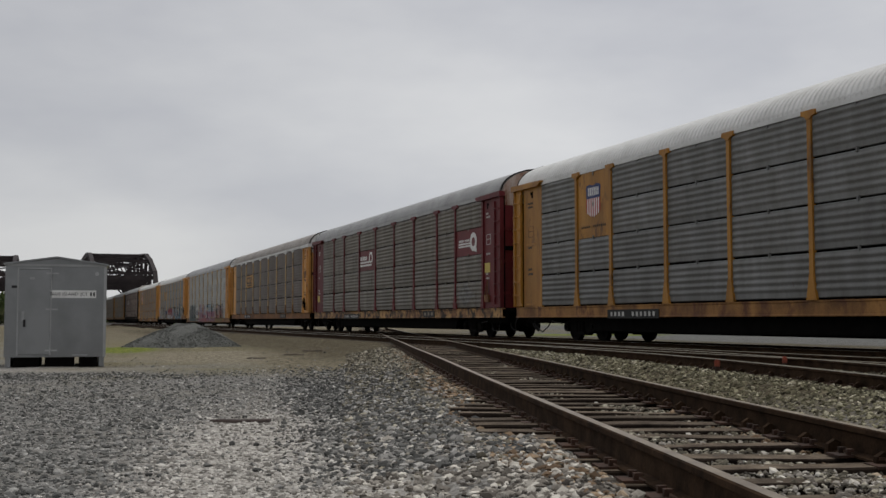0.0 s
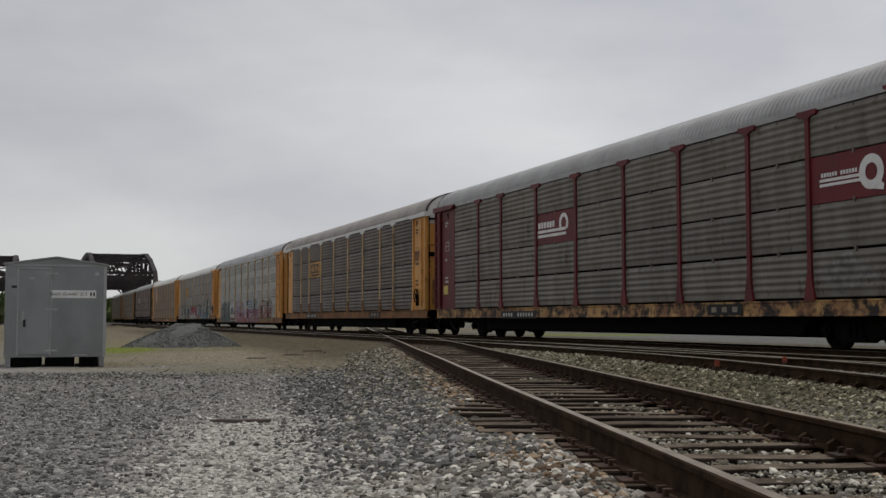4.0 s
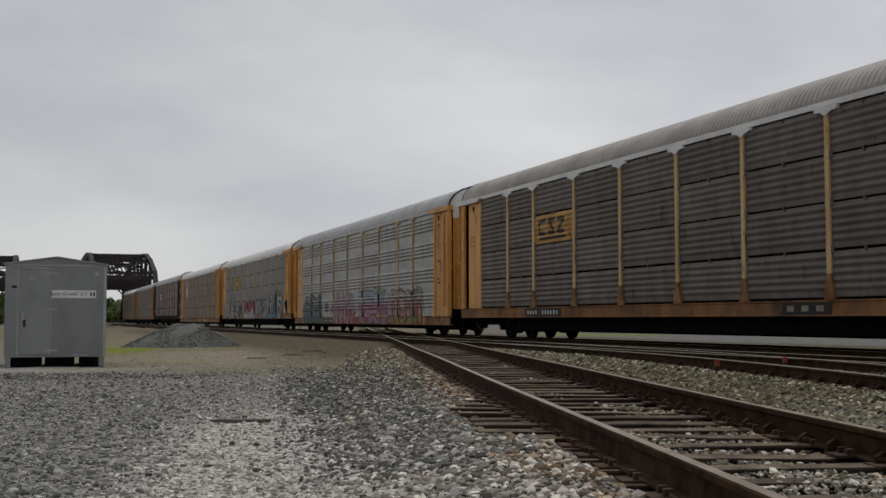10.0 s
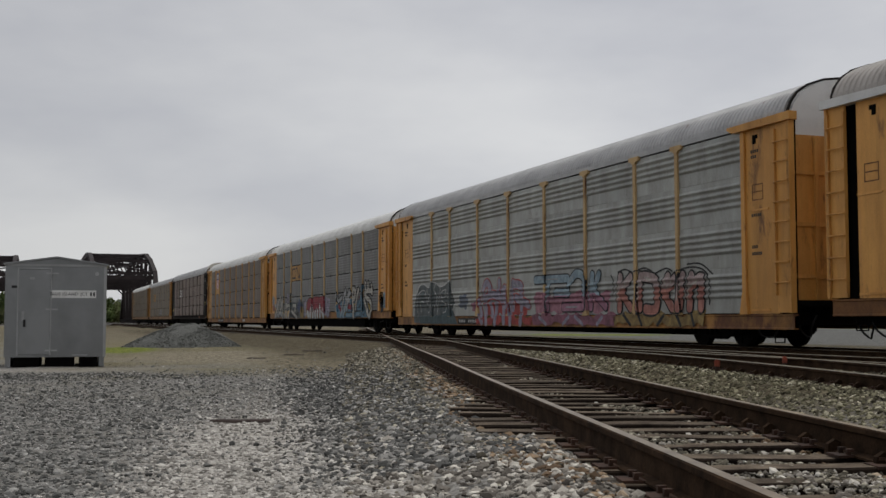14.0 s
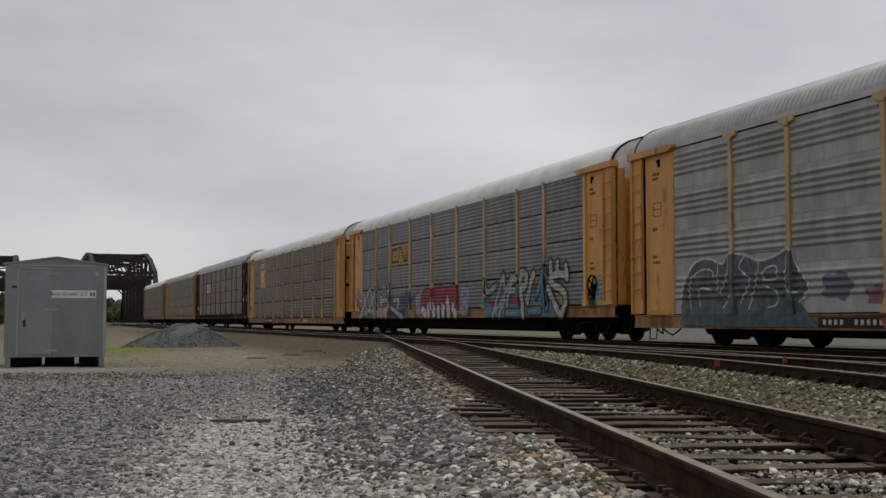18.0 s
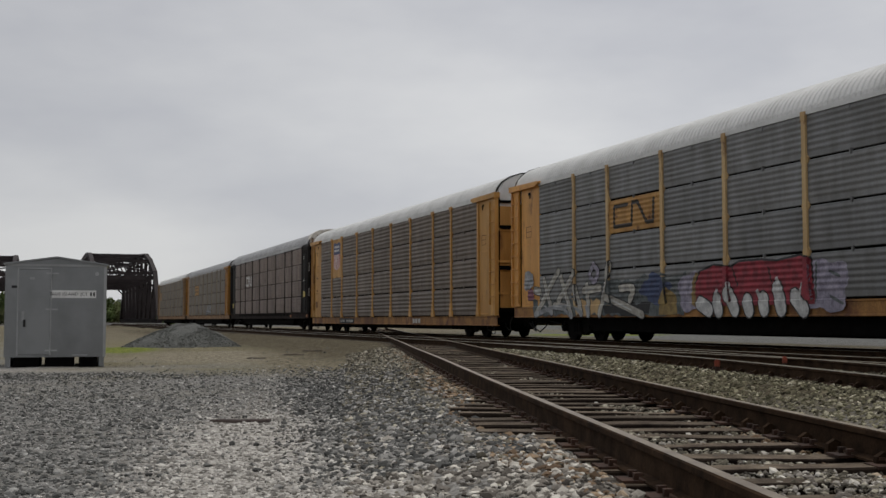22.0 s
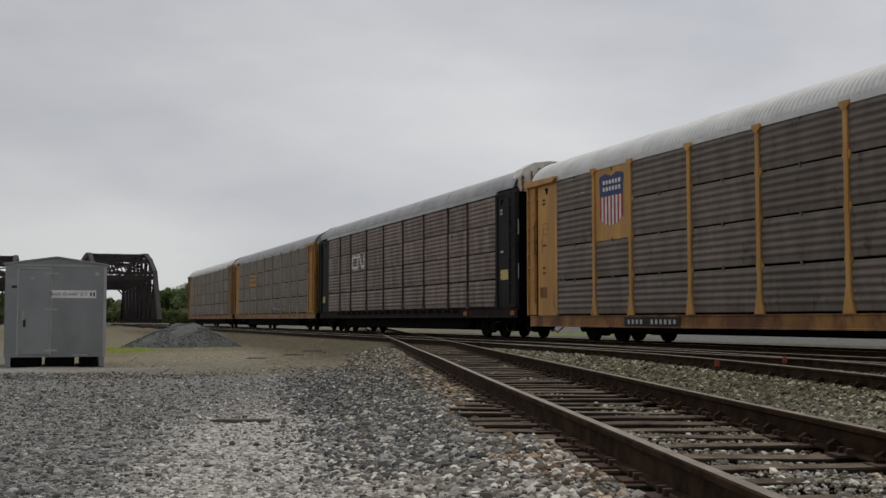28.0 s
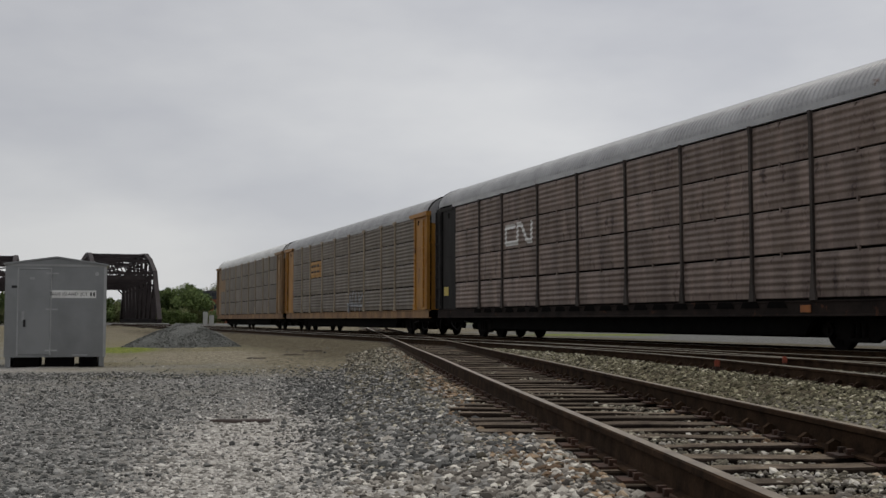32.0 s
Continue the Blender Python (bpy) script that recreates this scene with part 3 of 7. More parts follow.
def track(label, centre, y0, y1, head=None, sunk=0.0, singles=(0, 0), lift=0.0, step=0.53, plates=(0, 0), rail_step=6.0, bent=None, split=None):
    """One line of track. centre(y) gives x; ties in the stretch singles are parts of their own, the others joined."""
    r = random.Random(round(y0 * 7 + lift * 1000 + centre(10.0) * 13))
    tr = thing("railway_track", label, "railway track", kind="structure")
    n = max(2, int((y1 - y0) / rail_step) + 1)
    ys = [lerp(y0, y1, i / (n - 1)) for i in range(n)]
    for side in (-0.7525, 0.7525):
        path = []
        for y in ys:
            dx = (centre(y + 0.1) - centre(y - 0.1)) / 0.2
            k = math.hypot(1, dx)
            wob = 0.010 * math.sin(y * 0.45 + side) if y < 60 else 0
            path.append((centre(y) + side / k + wob, y - side * dx / k))
        part("rail", rail_shape(path, lift, (6, 7, 8) if head else (6, 7)), (M_RAIL, head or M_RAILTOP), tr)
    joined = Shape()
    y = y0 + 0.3
    while y < y1:
        dx = (centre(y + 0.1) - centre(y - 0.1)) / 0.2
        turn = -math.degrees(math.atan(dx))
        m = pose(centre(y) + r.uniform(-0.06, 0.06), y, -0.178 + lift + sunk + r.uniform(-0.012, 0.0), r.uniform(-1.5, 1.5), r.uniform(-0.5, 0.5), turn + r.uniform(-1.6, 1.6))
        if singles[0] <= y <= singles[1]:
            part("tie", r.choice(TIES), None, tr, m=m)
        else:
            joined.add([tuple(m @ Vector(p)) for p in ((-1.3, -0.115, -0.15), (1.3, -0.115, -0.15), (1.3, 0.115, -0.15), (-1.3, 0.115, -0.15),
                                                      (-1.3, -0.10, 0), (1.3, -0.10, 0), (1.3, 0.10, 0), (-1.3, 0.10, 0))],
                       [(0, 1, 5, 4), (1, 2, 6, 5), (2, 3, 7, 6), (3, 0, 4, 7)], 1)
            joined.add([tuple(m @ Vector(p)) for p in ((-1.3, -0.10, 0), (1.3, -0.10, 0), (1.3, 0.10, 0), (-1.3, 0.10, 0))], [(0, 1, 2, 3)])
        if plates[0] <= y <= plates[1]:
            for side in (-0.7525, 0.7525):
                part("tie_plate", PLATE, None, tr, m=pose(centre(y) + side, y, -0.176 + lift, 0, 0, turn))
        y += step * r.uniform(0.93, 1.07)
    if joined.f:
        far = part("ties", joined, (M_TIE, M_TIESIDE_SHADED), tr)
        tagged(far, kind="stuff")
    return tr


cross = track("rusty foreground track on weathered wooden ties", lambda y: CROSS_C - CROSS_TAN * y, -8.0, 92.0, singles=(-2, 64), lift=0.004, sunk=0.010, plates=(2, 22), rail_step=2.0)
track("main line track under the moving train", lambda y: MAIN_C - TAN * y, -30.0, 300.0, singles=(10, 48), step=0.56, head=M_RAILTOP_USED, sunk=0.0)
track("second line of track beside the main line", lambda y: SECOND_C - TAN * y, -30.0, 300.0, singles=(10, 48), step=0.56, head=M_RAILTOP_USED, sunk=0.0)
branch = track("curved branch track leaving a switch", lambda y: float(branch_x(y)) + 0.7525, -30.0, 31.5, singles=(4, 31), lift=0.004, rail_step=1.0, plates=(9, 20), head=M_RAILTOP_USED, sunk=0.0)


def joint_bar(tr, x, y, turn):
    """A bolted joint bar on the outer face of a rail."""
    s = Shape()
    s.prism([(-0.052, -0.150), (-0.012, -0.148), (-0.010, -0.046), (-0.034, -0.040), (-0.040, -0.06), (-0.028, -0.075), (-0.028, -0.125), (-0.055, -0.138)], -0.45, 0.45)
    bar = part("joint_bar", s, M_RUSTPLATE, tr, "rusted bolted rail joint bar", m=pose(x, y, 0.004, 0, 0, turn))
    for k in (-0.33, -0.12, 0.12, 0.33):
        b = Shape()
        b.bar((k, -0.075, -0.098), (k, -0.028, -0.098), 0.036, n=6)
        part("bolt", b, M_RAIL, bar)


CROSS_TURN = 90 + math.degrees(math.atan(CROSS_TAN))
joint_bar(cross, CROSS_C - CROSS_TAN * 6.9 - 0.757, 6.9, CROSS_TURN)
joint_bar(cross, CROSS_C - CROSS_TAN * 19.0 - 0.757, 19.0, CROSS_TURN)
joint_bar(cross, CROSS_C - CROSS_TAN * 5.1 - 0.757, 5.1, CROSS_TURN)
def joint_clamp(tr, x, y, turn):
    """A chunky compromise joint: two thick cheeks round the rail with bolt heads."""
    s = Shape()
    s.prism([(-0.085, -0.15), (-0.012, -0.15), (-0.010, -0.03), (-0.060, -0.03), (-0.085, -0.05)], -0.24, 0.24)
    cheek = part("joint_clamp", s, M_RUSTPLATE, tr, "rusted cheek of a heavy rail joint", m=pose(x, y, 0.004, 0, 0, turn))
    for k in (-0.15, 0.0, 0.15):
        part("bolt", Shape().bar((k, -0.125, -0.095), (k, -0.08, -0.095), 0.055, n=6), M_RAIL, cheek)


joint_clamp(cross, CROSS_C - CROSS_TAN * 10.95 - 0.757, 10.95, CROSS_TURN)
joint_bar(branch, float(branch_x(13.4)) - 0.003, 13.4, 90 + 4.5)


def anchor_mesh():
    """A spring clip gripping the base of a rail that runs along y."""
    s = Shape()
    s.slab([(-0.11, -0.02), (-0.03, -0.02), (-0.02, 0.055), (-0.055, 0.075), (-0.10, 0.045)], -0.022, 0.022)
    return tidy(s.mesh("rail_anchor", M_RAIL))


ANCHOR = anchor_mesh()
for k in range(34):
    y = 4.2 + 0.53 * k
    part("rail_anchor", ANCHOR, None, cross, m=pose(CROSS_C - CROSS_TAN * y + 0.735, y + 0.13 * (k % 2), -0.168, 0, 0, CROSS_TURN - 90))
    part("rail_anchor", ANCHOR, None, branch, m=pose(float(branch_x(y + 6.0)) - 0.01, y + 6.0, -0.168, 0, 0, 4))


def red_marker(x, y):
    """A small red-painted lug clamped against a rail."""
    ob = thing("rail_marker", "small red-painted lug clamped beside the rail", "rail marker", m=pose(x, y, 0, 0, 0, 8))
    s = Shape()
    s.upright([(0.046 * math.cos(a * math.pi / 5), 0.036 * math.sin(a * math.pi / 5)) for a in range(10)], -0.08, 0.005)
    s.upright([(0.030 * math.cos(a * math.pi / 5), 0.026 * math.sin(a * math.pi / 5)) for a in range(10)], 0.005, 0.025)
    part("lug", s, mat("red_lug_paint", (0.30, 0.065, 0.035), (0.12, 0.035, 0.022), rough=0.7, scale=9), ob)
    b = Shape()
    b.box(-0.03, 0.03, -0.03, 0.03, -0.20, -0.08)
    part("foot", b, M_RUSTPLATE, ob)


red_marker(4.18, 17.4)
red_marker(5.66, 18.9)


# ---- the train ----
HALF, BODY = 1.52, 27.5
POSTS = (1.97, 4.5, 6.6, 9.5, 12.3, 15.2, 18.0, 20.9, 23.0, 25.75)
ROWS = (1.05, 2.02, 2.975, 3.93, 4.87)


def wave_share(style, k):
    """Depth of the corrugation at the share k of a sheet's height: rolled in the middle, flat at head and foot."""
    n, deep = (6, 0.024) if style == "fine" else (5, 0.036)
    u = (k - 0.15) / 0.79
    return deep * (0.5 - 0.5 * math.cos(2 * math.pi * n * u)) if 0 < u < 1 else 0.0


def wave_profile(style, z):
    """Depth of the side sheet's corrugation at height z, positive outward."""
    if style == "ribs":
        p = (4.87 - z) * 3.82 / (3.82 + LOW) % 0.955
        q = ((p - 0.09) % 0.14) / 0.14
        return 0.050 * (0.5 - 0.5 * math.cos(2 * math.pi * q)) if 0.09 < p < 0.65 else 0.0
    for lo, hi in zip(ROWS, ROWS[1:]):
        if lo <= z <= hi:
            return wave_share(style, (z - lo) / (hi - lo))
    return 0.0


LOW = 0.28


def row_z(row, drop):
    """Height of a seam between sheets; low-sided wagons stretch downwards."""
    return 4.87 - (4.87 - ROWS[row]) * (3.82 + drop) / 3.82


PANEL_CACHE = {}


def panel_mesh(width, row, style, material, drop=0.0):
    """A corrugated sheet, centred on its bay, its outer face towards -y."""
    key = (round(width, 2), row if style == "ribs" else 0, style, material.name, drop)
    if key not in PANEL_CACHE:
        gap = 0.0004 if style == "ribs" else 0.027
        z0, z1 = (row_z(row, drop) + gap, row_z(row + 1, drop) - gap)
        base = z0 - gap
        n = {"wave": 44, "fine": 52, "ribs": 96}[style]
        zs = [lerp(z0, z1, i / n) for i in range(n + 1)]
        x0, x1 = -width / 2 + 0.05, width / 2 - 0.05
        cols = ((x0, 0.0), (x0 + 0.09, 1.0), (x1 - 0.09, 1.0), (x1, 0.0))
        s = Shape()
        for z in zs:
            w = wave_profile(style, z) if style == "ribs" else wave_share(style, (z - base) / (z1 - z0 + 2 * gap))
            s.v += [(x, -w * q, z - base) for x, q in cols]
        for i in range(n):
            s.f += [(4 * i + j, 4 * i + j + 1, 4 * i + j + 5, 4 * i + j + 4) for j in range(3)]
        o = len(s.v)
        s.v += [(x0, 0.03, z0 - base), (x1, 0.03, z0 - base), (x0, 0.03, z1 - base), (x1, 0.03, z1 - base)]
        s.f += [(0, o, o + 1, 3, 2, 1), (4 * n, 4 * n + 1, 4 * n + 2, 4 * n + 3, o + 3, o + 2)]
        s.m = [0] * len(s.f)
        me = s.mesh("panel", material)
        me.polygons.foreach_set("use_smooth", [True] * len(s.f))
        PANEL_CACHE[key] = me
    return PANEL_CACHE[key]


ROOF_ARC = [(1.545, 4.93), (1.54, 5.02), (1.47, 5.20), (1.30, 5.42), (1.02, 5.60), (0.62, 5.735), (0.2, 5.79)]
ROOF_ARC += [(-y, z) for y, z in ROOF_ARC[::-1]]
ROOF_CACHE = {}


def roof_mesh(material):
    if material.name in ROOF_CACHE:
        return ROOF_CACHE[material.name]
    s = Shape()
    arc = []
    for (y0, z0), (y1, z1) in zip(ROOF_ARC, ROOF_ARC[1:]):
        arc += [(lerp(y0, y1, q), lerp(z0, z1, q)) for q in (0.0, 0.33, 0.67)]
    arc.append(ROOF_ARC[-1])
    for _ in range(3):
        arc = arc[:4] + [tuple((a[i] + 2 * b[i] + c[i]) / 4 for i in (0, 1)) for a, b, c in zip(arc[3:], arc[4:], arc[5:-3])] + arc[-4:]
    n = len(arc)
    x, xs = -BODY / 2 + 0.12, []
    while x < BODY / 2 - 0.25:
        xs += [(x, 0), (x + 0.055, 0), (x + 0.08, 1), (x + 0.14, 1)]
        x += 0.165
    for x, up in xs:
        for y, z in arc:
            rib = up * min(1.0, max(0.15, (5.66 - z) / 0.45))
            k = 1 + 0.013 * rib
            s.v.append((x, y * k, z + 0.024 * rib * (z > 5)))
    for i in range(len(xs) - 1):
        for j in range(n - 1):
            s.f.append((i * n + j, i * n + j + 1, (i + 1) * n + j + 1, (i + 1) * n + j))
    s.f += [tuple(range(n)), tuple(range((len(xs) - 1) * n, len(xs) * n))]
    s.m = [0] * len(s.f)
    ROOF_CACHE[material.name] = tidy(s.mesh("roof", material))
    return ROOF_CACHE[material.name]


def shared(name, build, *materials, smooth=False):
    """Mesh data built once, for parts that look alike."""
    key = (name, tuple(m.name for m in materials))
    if key not in SHARED:
        SHARED[key] = tidy(build(Shape()).mesh(name, *materials, smooth=smooth))
    return SHARED[key]


SHARED = {}


def wheelset_shape(s):
    for y in (-1, 1):
        s.disc((0, 0), 0.42, y * 0.69, y * 0.82, 24)
        s.disc((0, 0), 0.445, y * 0.69, y * 0.715, 24)
        s.disc((0, 0), 0.17, y * 0.82, y * 0.87, 12)
        for k in range(6):
            a = k * math.pi / 3
            s.bar((0.18 * math.cos(a), y * 0.825, 0.18 * math.sin(a)), (0.33 * math.cos(a), y * 0.825, 0.33 * math.sin(a)), 0.035)
    s.bar((0, -1.08, 0), (0, 1.08, 0), 0.16, n=10)
    return s


def sideframe_shape(s):
    pts = [(-1.15, 0.36), (-0.98, 0.30), (-0.72, 0.33), (-0.42, 0.17), (0.42, 0.17), (0.72, 0.33), (0.98, 0.30), (1.15, 0.36), (1.15, 0.52),
           (0.95, 0.62), (0.5, 0.64), (0.3, 0.70), (-0.3, 0.70), (-0.5, 0.64), (-0.95, 0.62), (-1.15, 0.52)]
    s.slab(pts, -0.07, 0.07)
    for x in (-0.865, 0.865):
        s.disc((x, 0.42), 0.15, -0.15, 0.0, 12)
        s.disc((x, 0.42), 0.07, -0.19, -0.15, 8)
    for x in (-0.18, 0.0, 0.18):
        s.bar((x, -0.09, 0.26), (x, -0.09, 0.58), 0.13, n=8)
    s.slab([(-0.33, 0.20), (0.33, 0.20), (0.33, 0.27), (-0.33, 0.27)], -0.13, 0.0)
    return s


def ladder_shape(s):
    for x in (-0.24, 0.24):
        s.box(x - 0.03, x + 0.03, -0.05, 0.03, 1.15, 4.72)
    for k in range(8):
        z = 1.42 + k * 0.43
        s.bar((-0.24, -0.075, z), (0.24, -0.075, z), 0.034, n=6)
        for x in (-0.24, 0.24):
            s.bar((x, -0.085, z), (x, 0.0, z), 0.034)
    return s


def brake_wheel_shape(s):
    for k in range(20):
        a, b = k * math.pi / 10, (k + 1) * math.pi / 10
        s.bar((0.27 * math.cos(a), -0.06, 0.27 * math.sin(a)), (0.27 * math.cos(b), -0.06, 0.27 * math.sin(b)), 0.035)
    for k in range(5):
        a = k * math.pi * 0.4
        s.bar((0, -0.05, 0), (0.27 * math.cos(a), -0.06, 0.27 * math.sin(a)), 0.03)
    s.bar((0, 0.05, 0), (0, -0.09, 0), 0.09, n=8)
    s.box(-0.1, 0.1, -0.03, 0.05, -0.42, 0.0)
    return s


def sill_shape(s):
    pts = [(-HALF - 0.03, 0.70), (-HALF + 0.09, 0.70), (-HALF + 0.09, 0.73), (-HALF, 0.735), (-HALF, 0.985), (-HALF + 0.09, 0.99), (-HALF + 0.09, 1.03), (-HALF - 0.035, 1.03),
           (-HALF - 0.035, 0.995), (-HALF - 0.015, 0.98), (-HALF - 0.015, 0.745), (-HALF - 0.03, 0.73)]
    return s.prism(pts, -BODY / 2, BODY / 2)


def underframe_shape(s):
    s.slab([(-13.4, 0.62), (-11.6, 0.62), (-10.9, 0.72), (-8.9, 0.72), (-8.6, 0.24), (8.6, 0.24), (8.9, 0.72), (10.9, 0.72), (11.6, 0.62), (13.4, 0.62), (13.4, 0.98), (-13.4, 0.98)], -0.36, 0.36)
    s.slab([(-8.9, 0.70), (-8.6, 0.31), (8.6, 0.31), (8.9, 0.70)], -1.30, -1.20)
    s.slab([(-8.9, 0.70), (-8.6, 0.31), (8.6, 0.31), (8.9, 0.70)], 1.20, 1.30)
    for x in range(-12, 13, 3):
        s.box(x - 0.08, x + 0.08, -1.46, 1.46, 0.66, 0.95)
    s.box(-BODY / 2 + 0.02, BODY / 2 - 0.02, -1.47, 1.47, 0.93, 1.04)
    for x in (-13.5, 11.7):
        s.box(x, x + 1.8, -1.25, 1.25, 0.52, 0.94)
    s.bar((-6.2, -0.9, 0.5), (-4.9, -0.9, 0.5), 0.42, n=10)
    s.box(2.2, 3.3, -1.15, -0.7, 0.36, 0.66)
    return s


def coupler_shape(s):
    """Runs out towards +x."""
    s.box(-0.3, 0.40, -0.10, 0.10, 0.72, 0.94)
    s.upright([(0.35, -0.16), (0.62, -0.14), (0.66, -0.02), (0.52, 0.02), (0.60, 0.14), (0.38, 0.20)], 0.70, 0.98)
    s.bar((0.0, -1.35, 0.92), (0.0, 0.0, 0.92), 0.03)
    s.bar((0.0, -1.35, 0.92), (0.06, -1.40, 0.62), 0.03)
    return s


def pipe_shape(s):
    """An air line that sags under the sill behind the end of a wagon; x runs inward."""
    pts = [(0.75 + 1.15 * k / 12, -1.22 - 0.04 * math.sin(k), 0.64 - 0.40 * math.sin(math.pi * k / 12) ** 0.8) for k in range(13)]
    return s.tube(pts + [(2.1, -1.22, 0.58), (2.75, -1.2, 0.52)], 0.021, 6)


def stirrup_shape(s):
    """A bent step iron below the corner of a wagon."""
    return s.tube([(0.5, -1.38, 0.74), (0.52, -1.40, 0.42), (0.85, -1.40, 0.42), (0.87, -1.38, 0.74)], 0.016, 6)


def hose_shape(s):
    pts = [(0.62 * k / 10, -0.35 - 0.05 * math.sin(k), 0.72 - 0.46 * math.sin(math.pi * k / 10)) for k in range(11)]
    s.tube(pts, 0.022, 6)
    return s


def shield_parts(car, x0, x1, z0, z1, y):
    """A striped shield with a blue head, on its yellow panel."""
    cx, w, h = (x0 + x1) / 2, (x1 - x0) * 0.37, (z1 - z0) * 0.80
    b = z0 + (z1 - z0) * (0.13 if h > 1 else 0.1)
    mid = b + h * 0.56

    def edge(z):
        k = (z - b) / h
        return w * (0.30 + 0.70 * min(1.0, (k / 0.22)) ** 0.6) * (1.0 if k < 0.80 else 1.0 + 0.06 * math.sin((k - 0.8) * 15))

    s = Shape()
    s.slab([(cx - w, mid)] + [(cx - edge(mid + h * 0.44 * i / 6), mid + h * 0.40 * i / 6) for i in range(1, 7)] + [(cx - w * 0.5, b + h), (cx, b + h * 0.94), (cx + w * 0.5, b + h)]
           + [(cx + edge(mid + h * 0.44 * i / 6), mid + h * 0.40 * i / 6) for i in range(6, 0, -1)] + [(cx + w, mid)], y - 0.006, y)
    part("shield_head", s, M_BLUE, car, "blue shield head")
    for z in (0.70, 0.83):
        for k in range(6):
            s = Shape()
            xx = cx - w * 0.72 + k * w * 0.27
            s.box(xx, xx + w * 0.17, y - 0.010, y - 0.006, b + h * z - 0.055, b + h * z + 0.055)
            part("marking_bar", s, M_WHITE, car)
    n = 13
    for k in range(n):
        a, c = cx - w + 2 * w * k / n, cx - w + 2 * w * (k + 1) / n
        low = lambda x: b + h * 0.16 * (abs(x - cx) / w) ** 2.2
        s = Shape()
        s.slab([(a, low(a)), (c, low(c)), (c, mid), (a, mid)], y - 0.006, y)
        part("shield_stripe", s, M_WHITE if k % 2 else M_RED, car)


def number_plate(car, x0, x1, z0, z1, y, groups=(4, 6), plate=True, ink=None):
    """A dark plate with the bars that stand for its lettering."""
    if plate:
        s = Shape()
        s.box(x0, x1, y - 0.012, y, z0, z1)
        part("number_plate", s, M_PLATE, car, "black plate with pale lettering bars")
    n = sum(groups) + 1.5 * (len(groups) - 1)
    step = (x1 - x0) * 0.90 / n
    x = x0 + (x1 - x0) * 0.05
    for g in groups:
        for k in range(g):
            s = Shape()
            s.box(x + step * 0.25, x + step * 0.72, y - 0.017, y - 0.012, lerp(z0, z1, 0.26), lerp(z0, z1, 0.74))
            part("lettering_bar", s, ink or M_PALE, car)
            x += step
        x += step * 1.5


def sweep_mark(car, x0, x1, z0, z1, y, flip=False):
    """White bars that run into a ring."""
    w, h = x1 - x0, z1 - z0
    fx = (lambda k: x1 - k * w) if flip else (lambda k: x0 + k * w)
    s = Shape()
    cx, cz, r = fx(0.78), z0 + h * 0.58, h * 0.36
    for k in range(14):
        a, b = math.radians(-40 + k * 18), math.radians(-40 + (k + 1) * 18)
        s.slab([(cx + r * math.cos(a), cz + r * math.sin(a)), (cx + r * math.cos(b), cz + r * math.sin(b)), (cx + r * 0.6 * math.cos(b), cz + r * 0.6 * math.sin(b)), (cx + r * 0.6 * math.cos(a), cz + r * 0.6 * math.sin(a))], y - 0.008, y)
    part("marking_ring", s, M_WHITE, car)
    for k in (0.16, 0.33):
        s = Shape()
        s.box(min(fx(0.05), fx(0.84)), max(fx(0.05), fx(0.84)), y - 0.008, y, z0 + h * k, z0 + h * (k + 0.10))
        part("marking_bar", s, M_WHITE, car)
    for k in range(6):
        s = Shape()
        xx = min(fx(0.07), fx(0.55)) + 0.48 * w * k / 6
        s.box(xx, xx + 0.055 * w, y - 0.008, y, z0 + h * 0.50, z0 + h * 0.72)
        part("lettering_bar", s, M_WHITE, car)


def ring_mark(car, cx, cz, r, y, x0):
    """A broad white ring with a short tail, before it two thin bars and a line of small lettering bars."""
    s = Shape()
    n = 28
    for k in range(n):
        a, b = 2 * math.pi * k / n, 2 * math.pi * (k + 1) / n
        s.slab([(cx + r * q * math.cos(c), cz + r * q * math.sin(c)) for c, q in ((a, 1.0), (b, 1.0), (b, 0.50), (a, 0.50))], y - 0.008, y)
    part("marking_ring", s, M_WHITE, car, "broad white ring mark")
    s = Shape()
    s.slab([(cx + 0.1 * r, cz - 0.98 * r), (cx + 0.95 * r, cz - 1.12 * r), (cx + 1.02 * r, cz - 0.78 * r), (cx + 0.6 * r, cz - 0.55 * r)], y - 0.011, y - 0.003)
    part("marking_tail", s, M_WHITE, car)
    for z in (-0.08, -0.36):
        part("marking_bar", Shape().box(x0, cx - 0.55 * r, y - 0.010, y - 0.002, cz + z * r - 0.030, cz + z * r + 0.030), M_WHITE, car)
    for k in range(13):
        if k != 6:
            x = lerp(x0 + 0.05, cx - 1.1 * r, k / 13)
            part("lettering_bar", Shape().box(x, x + 0.055, y - 0.008, y, cz + 0.12 * r, cz + 0.36 * r), M_WHITE, car)


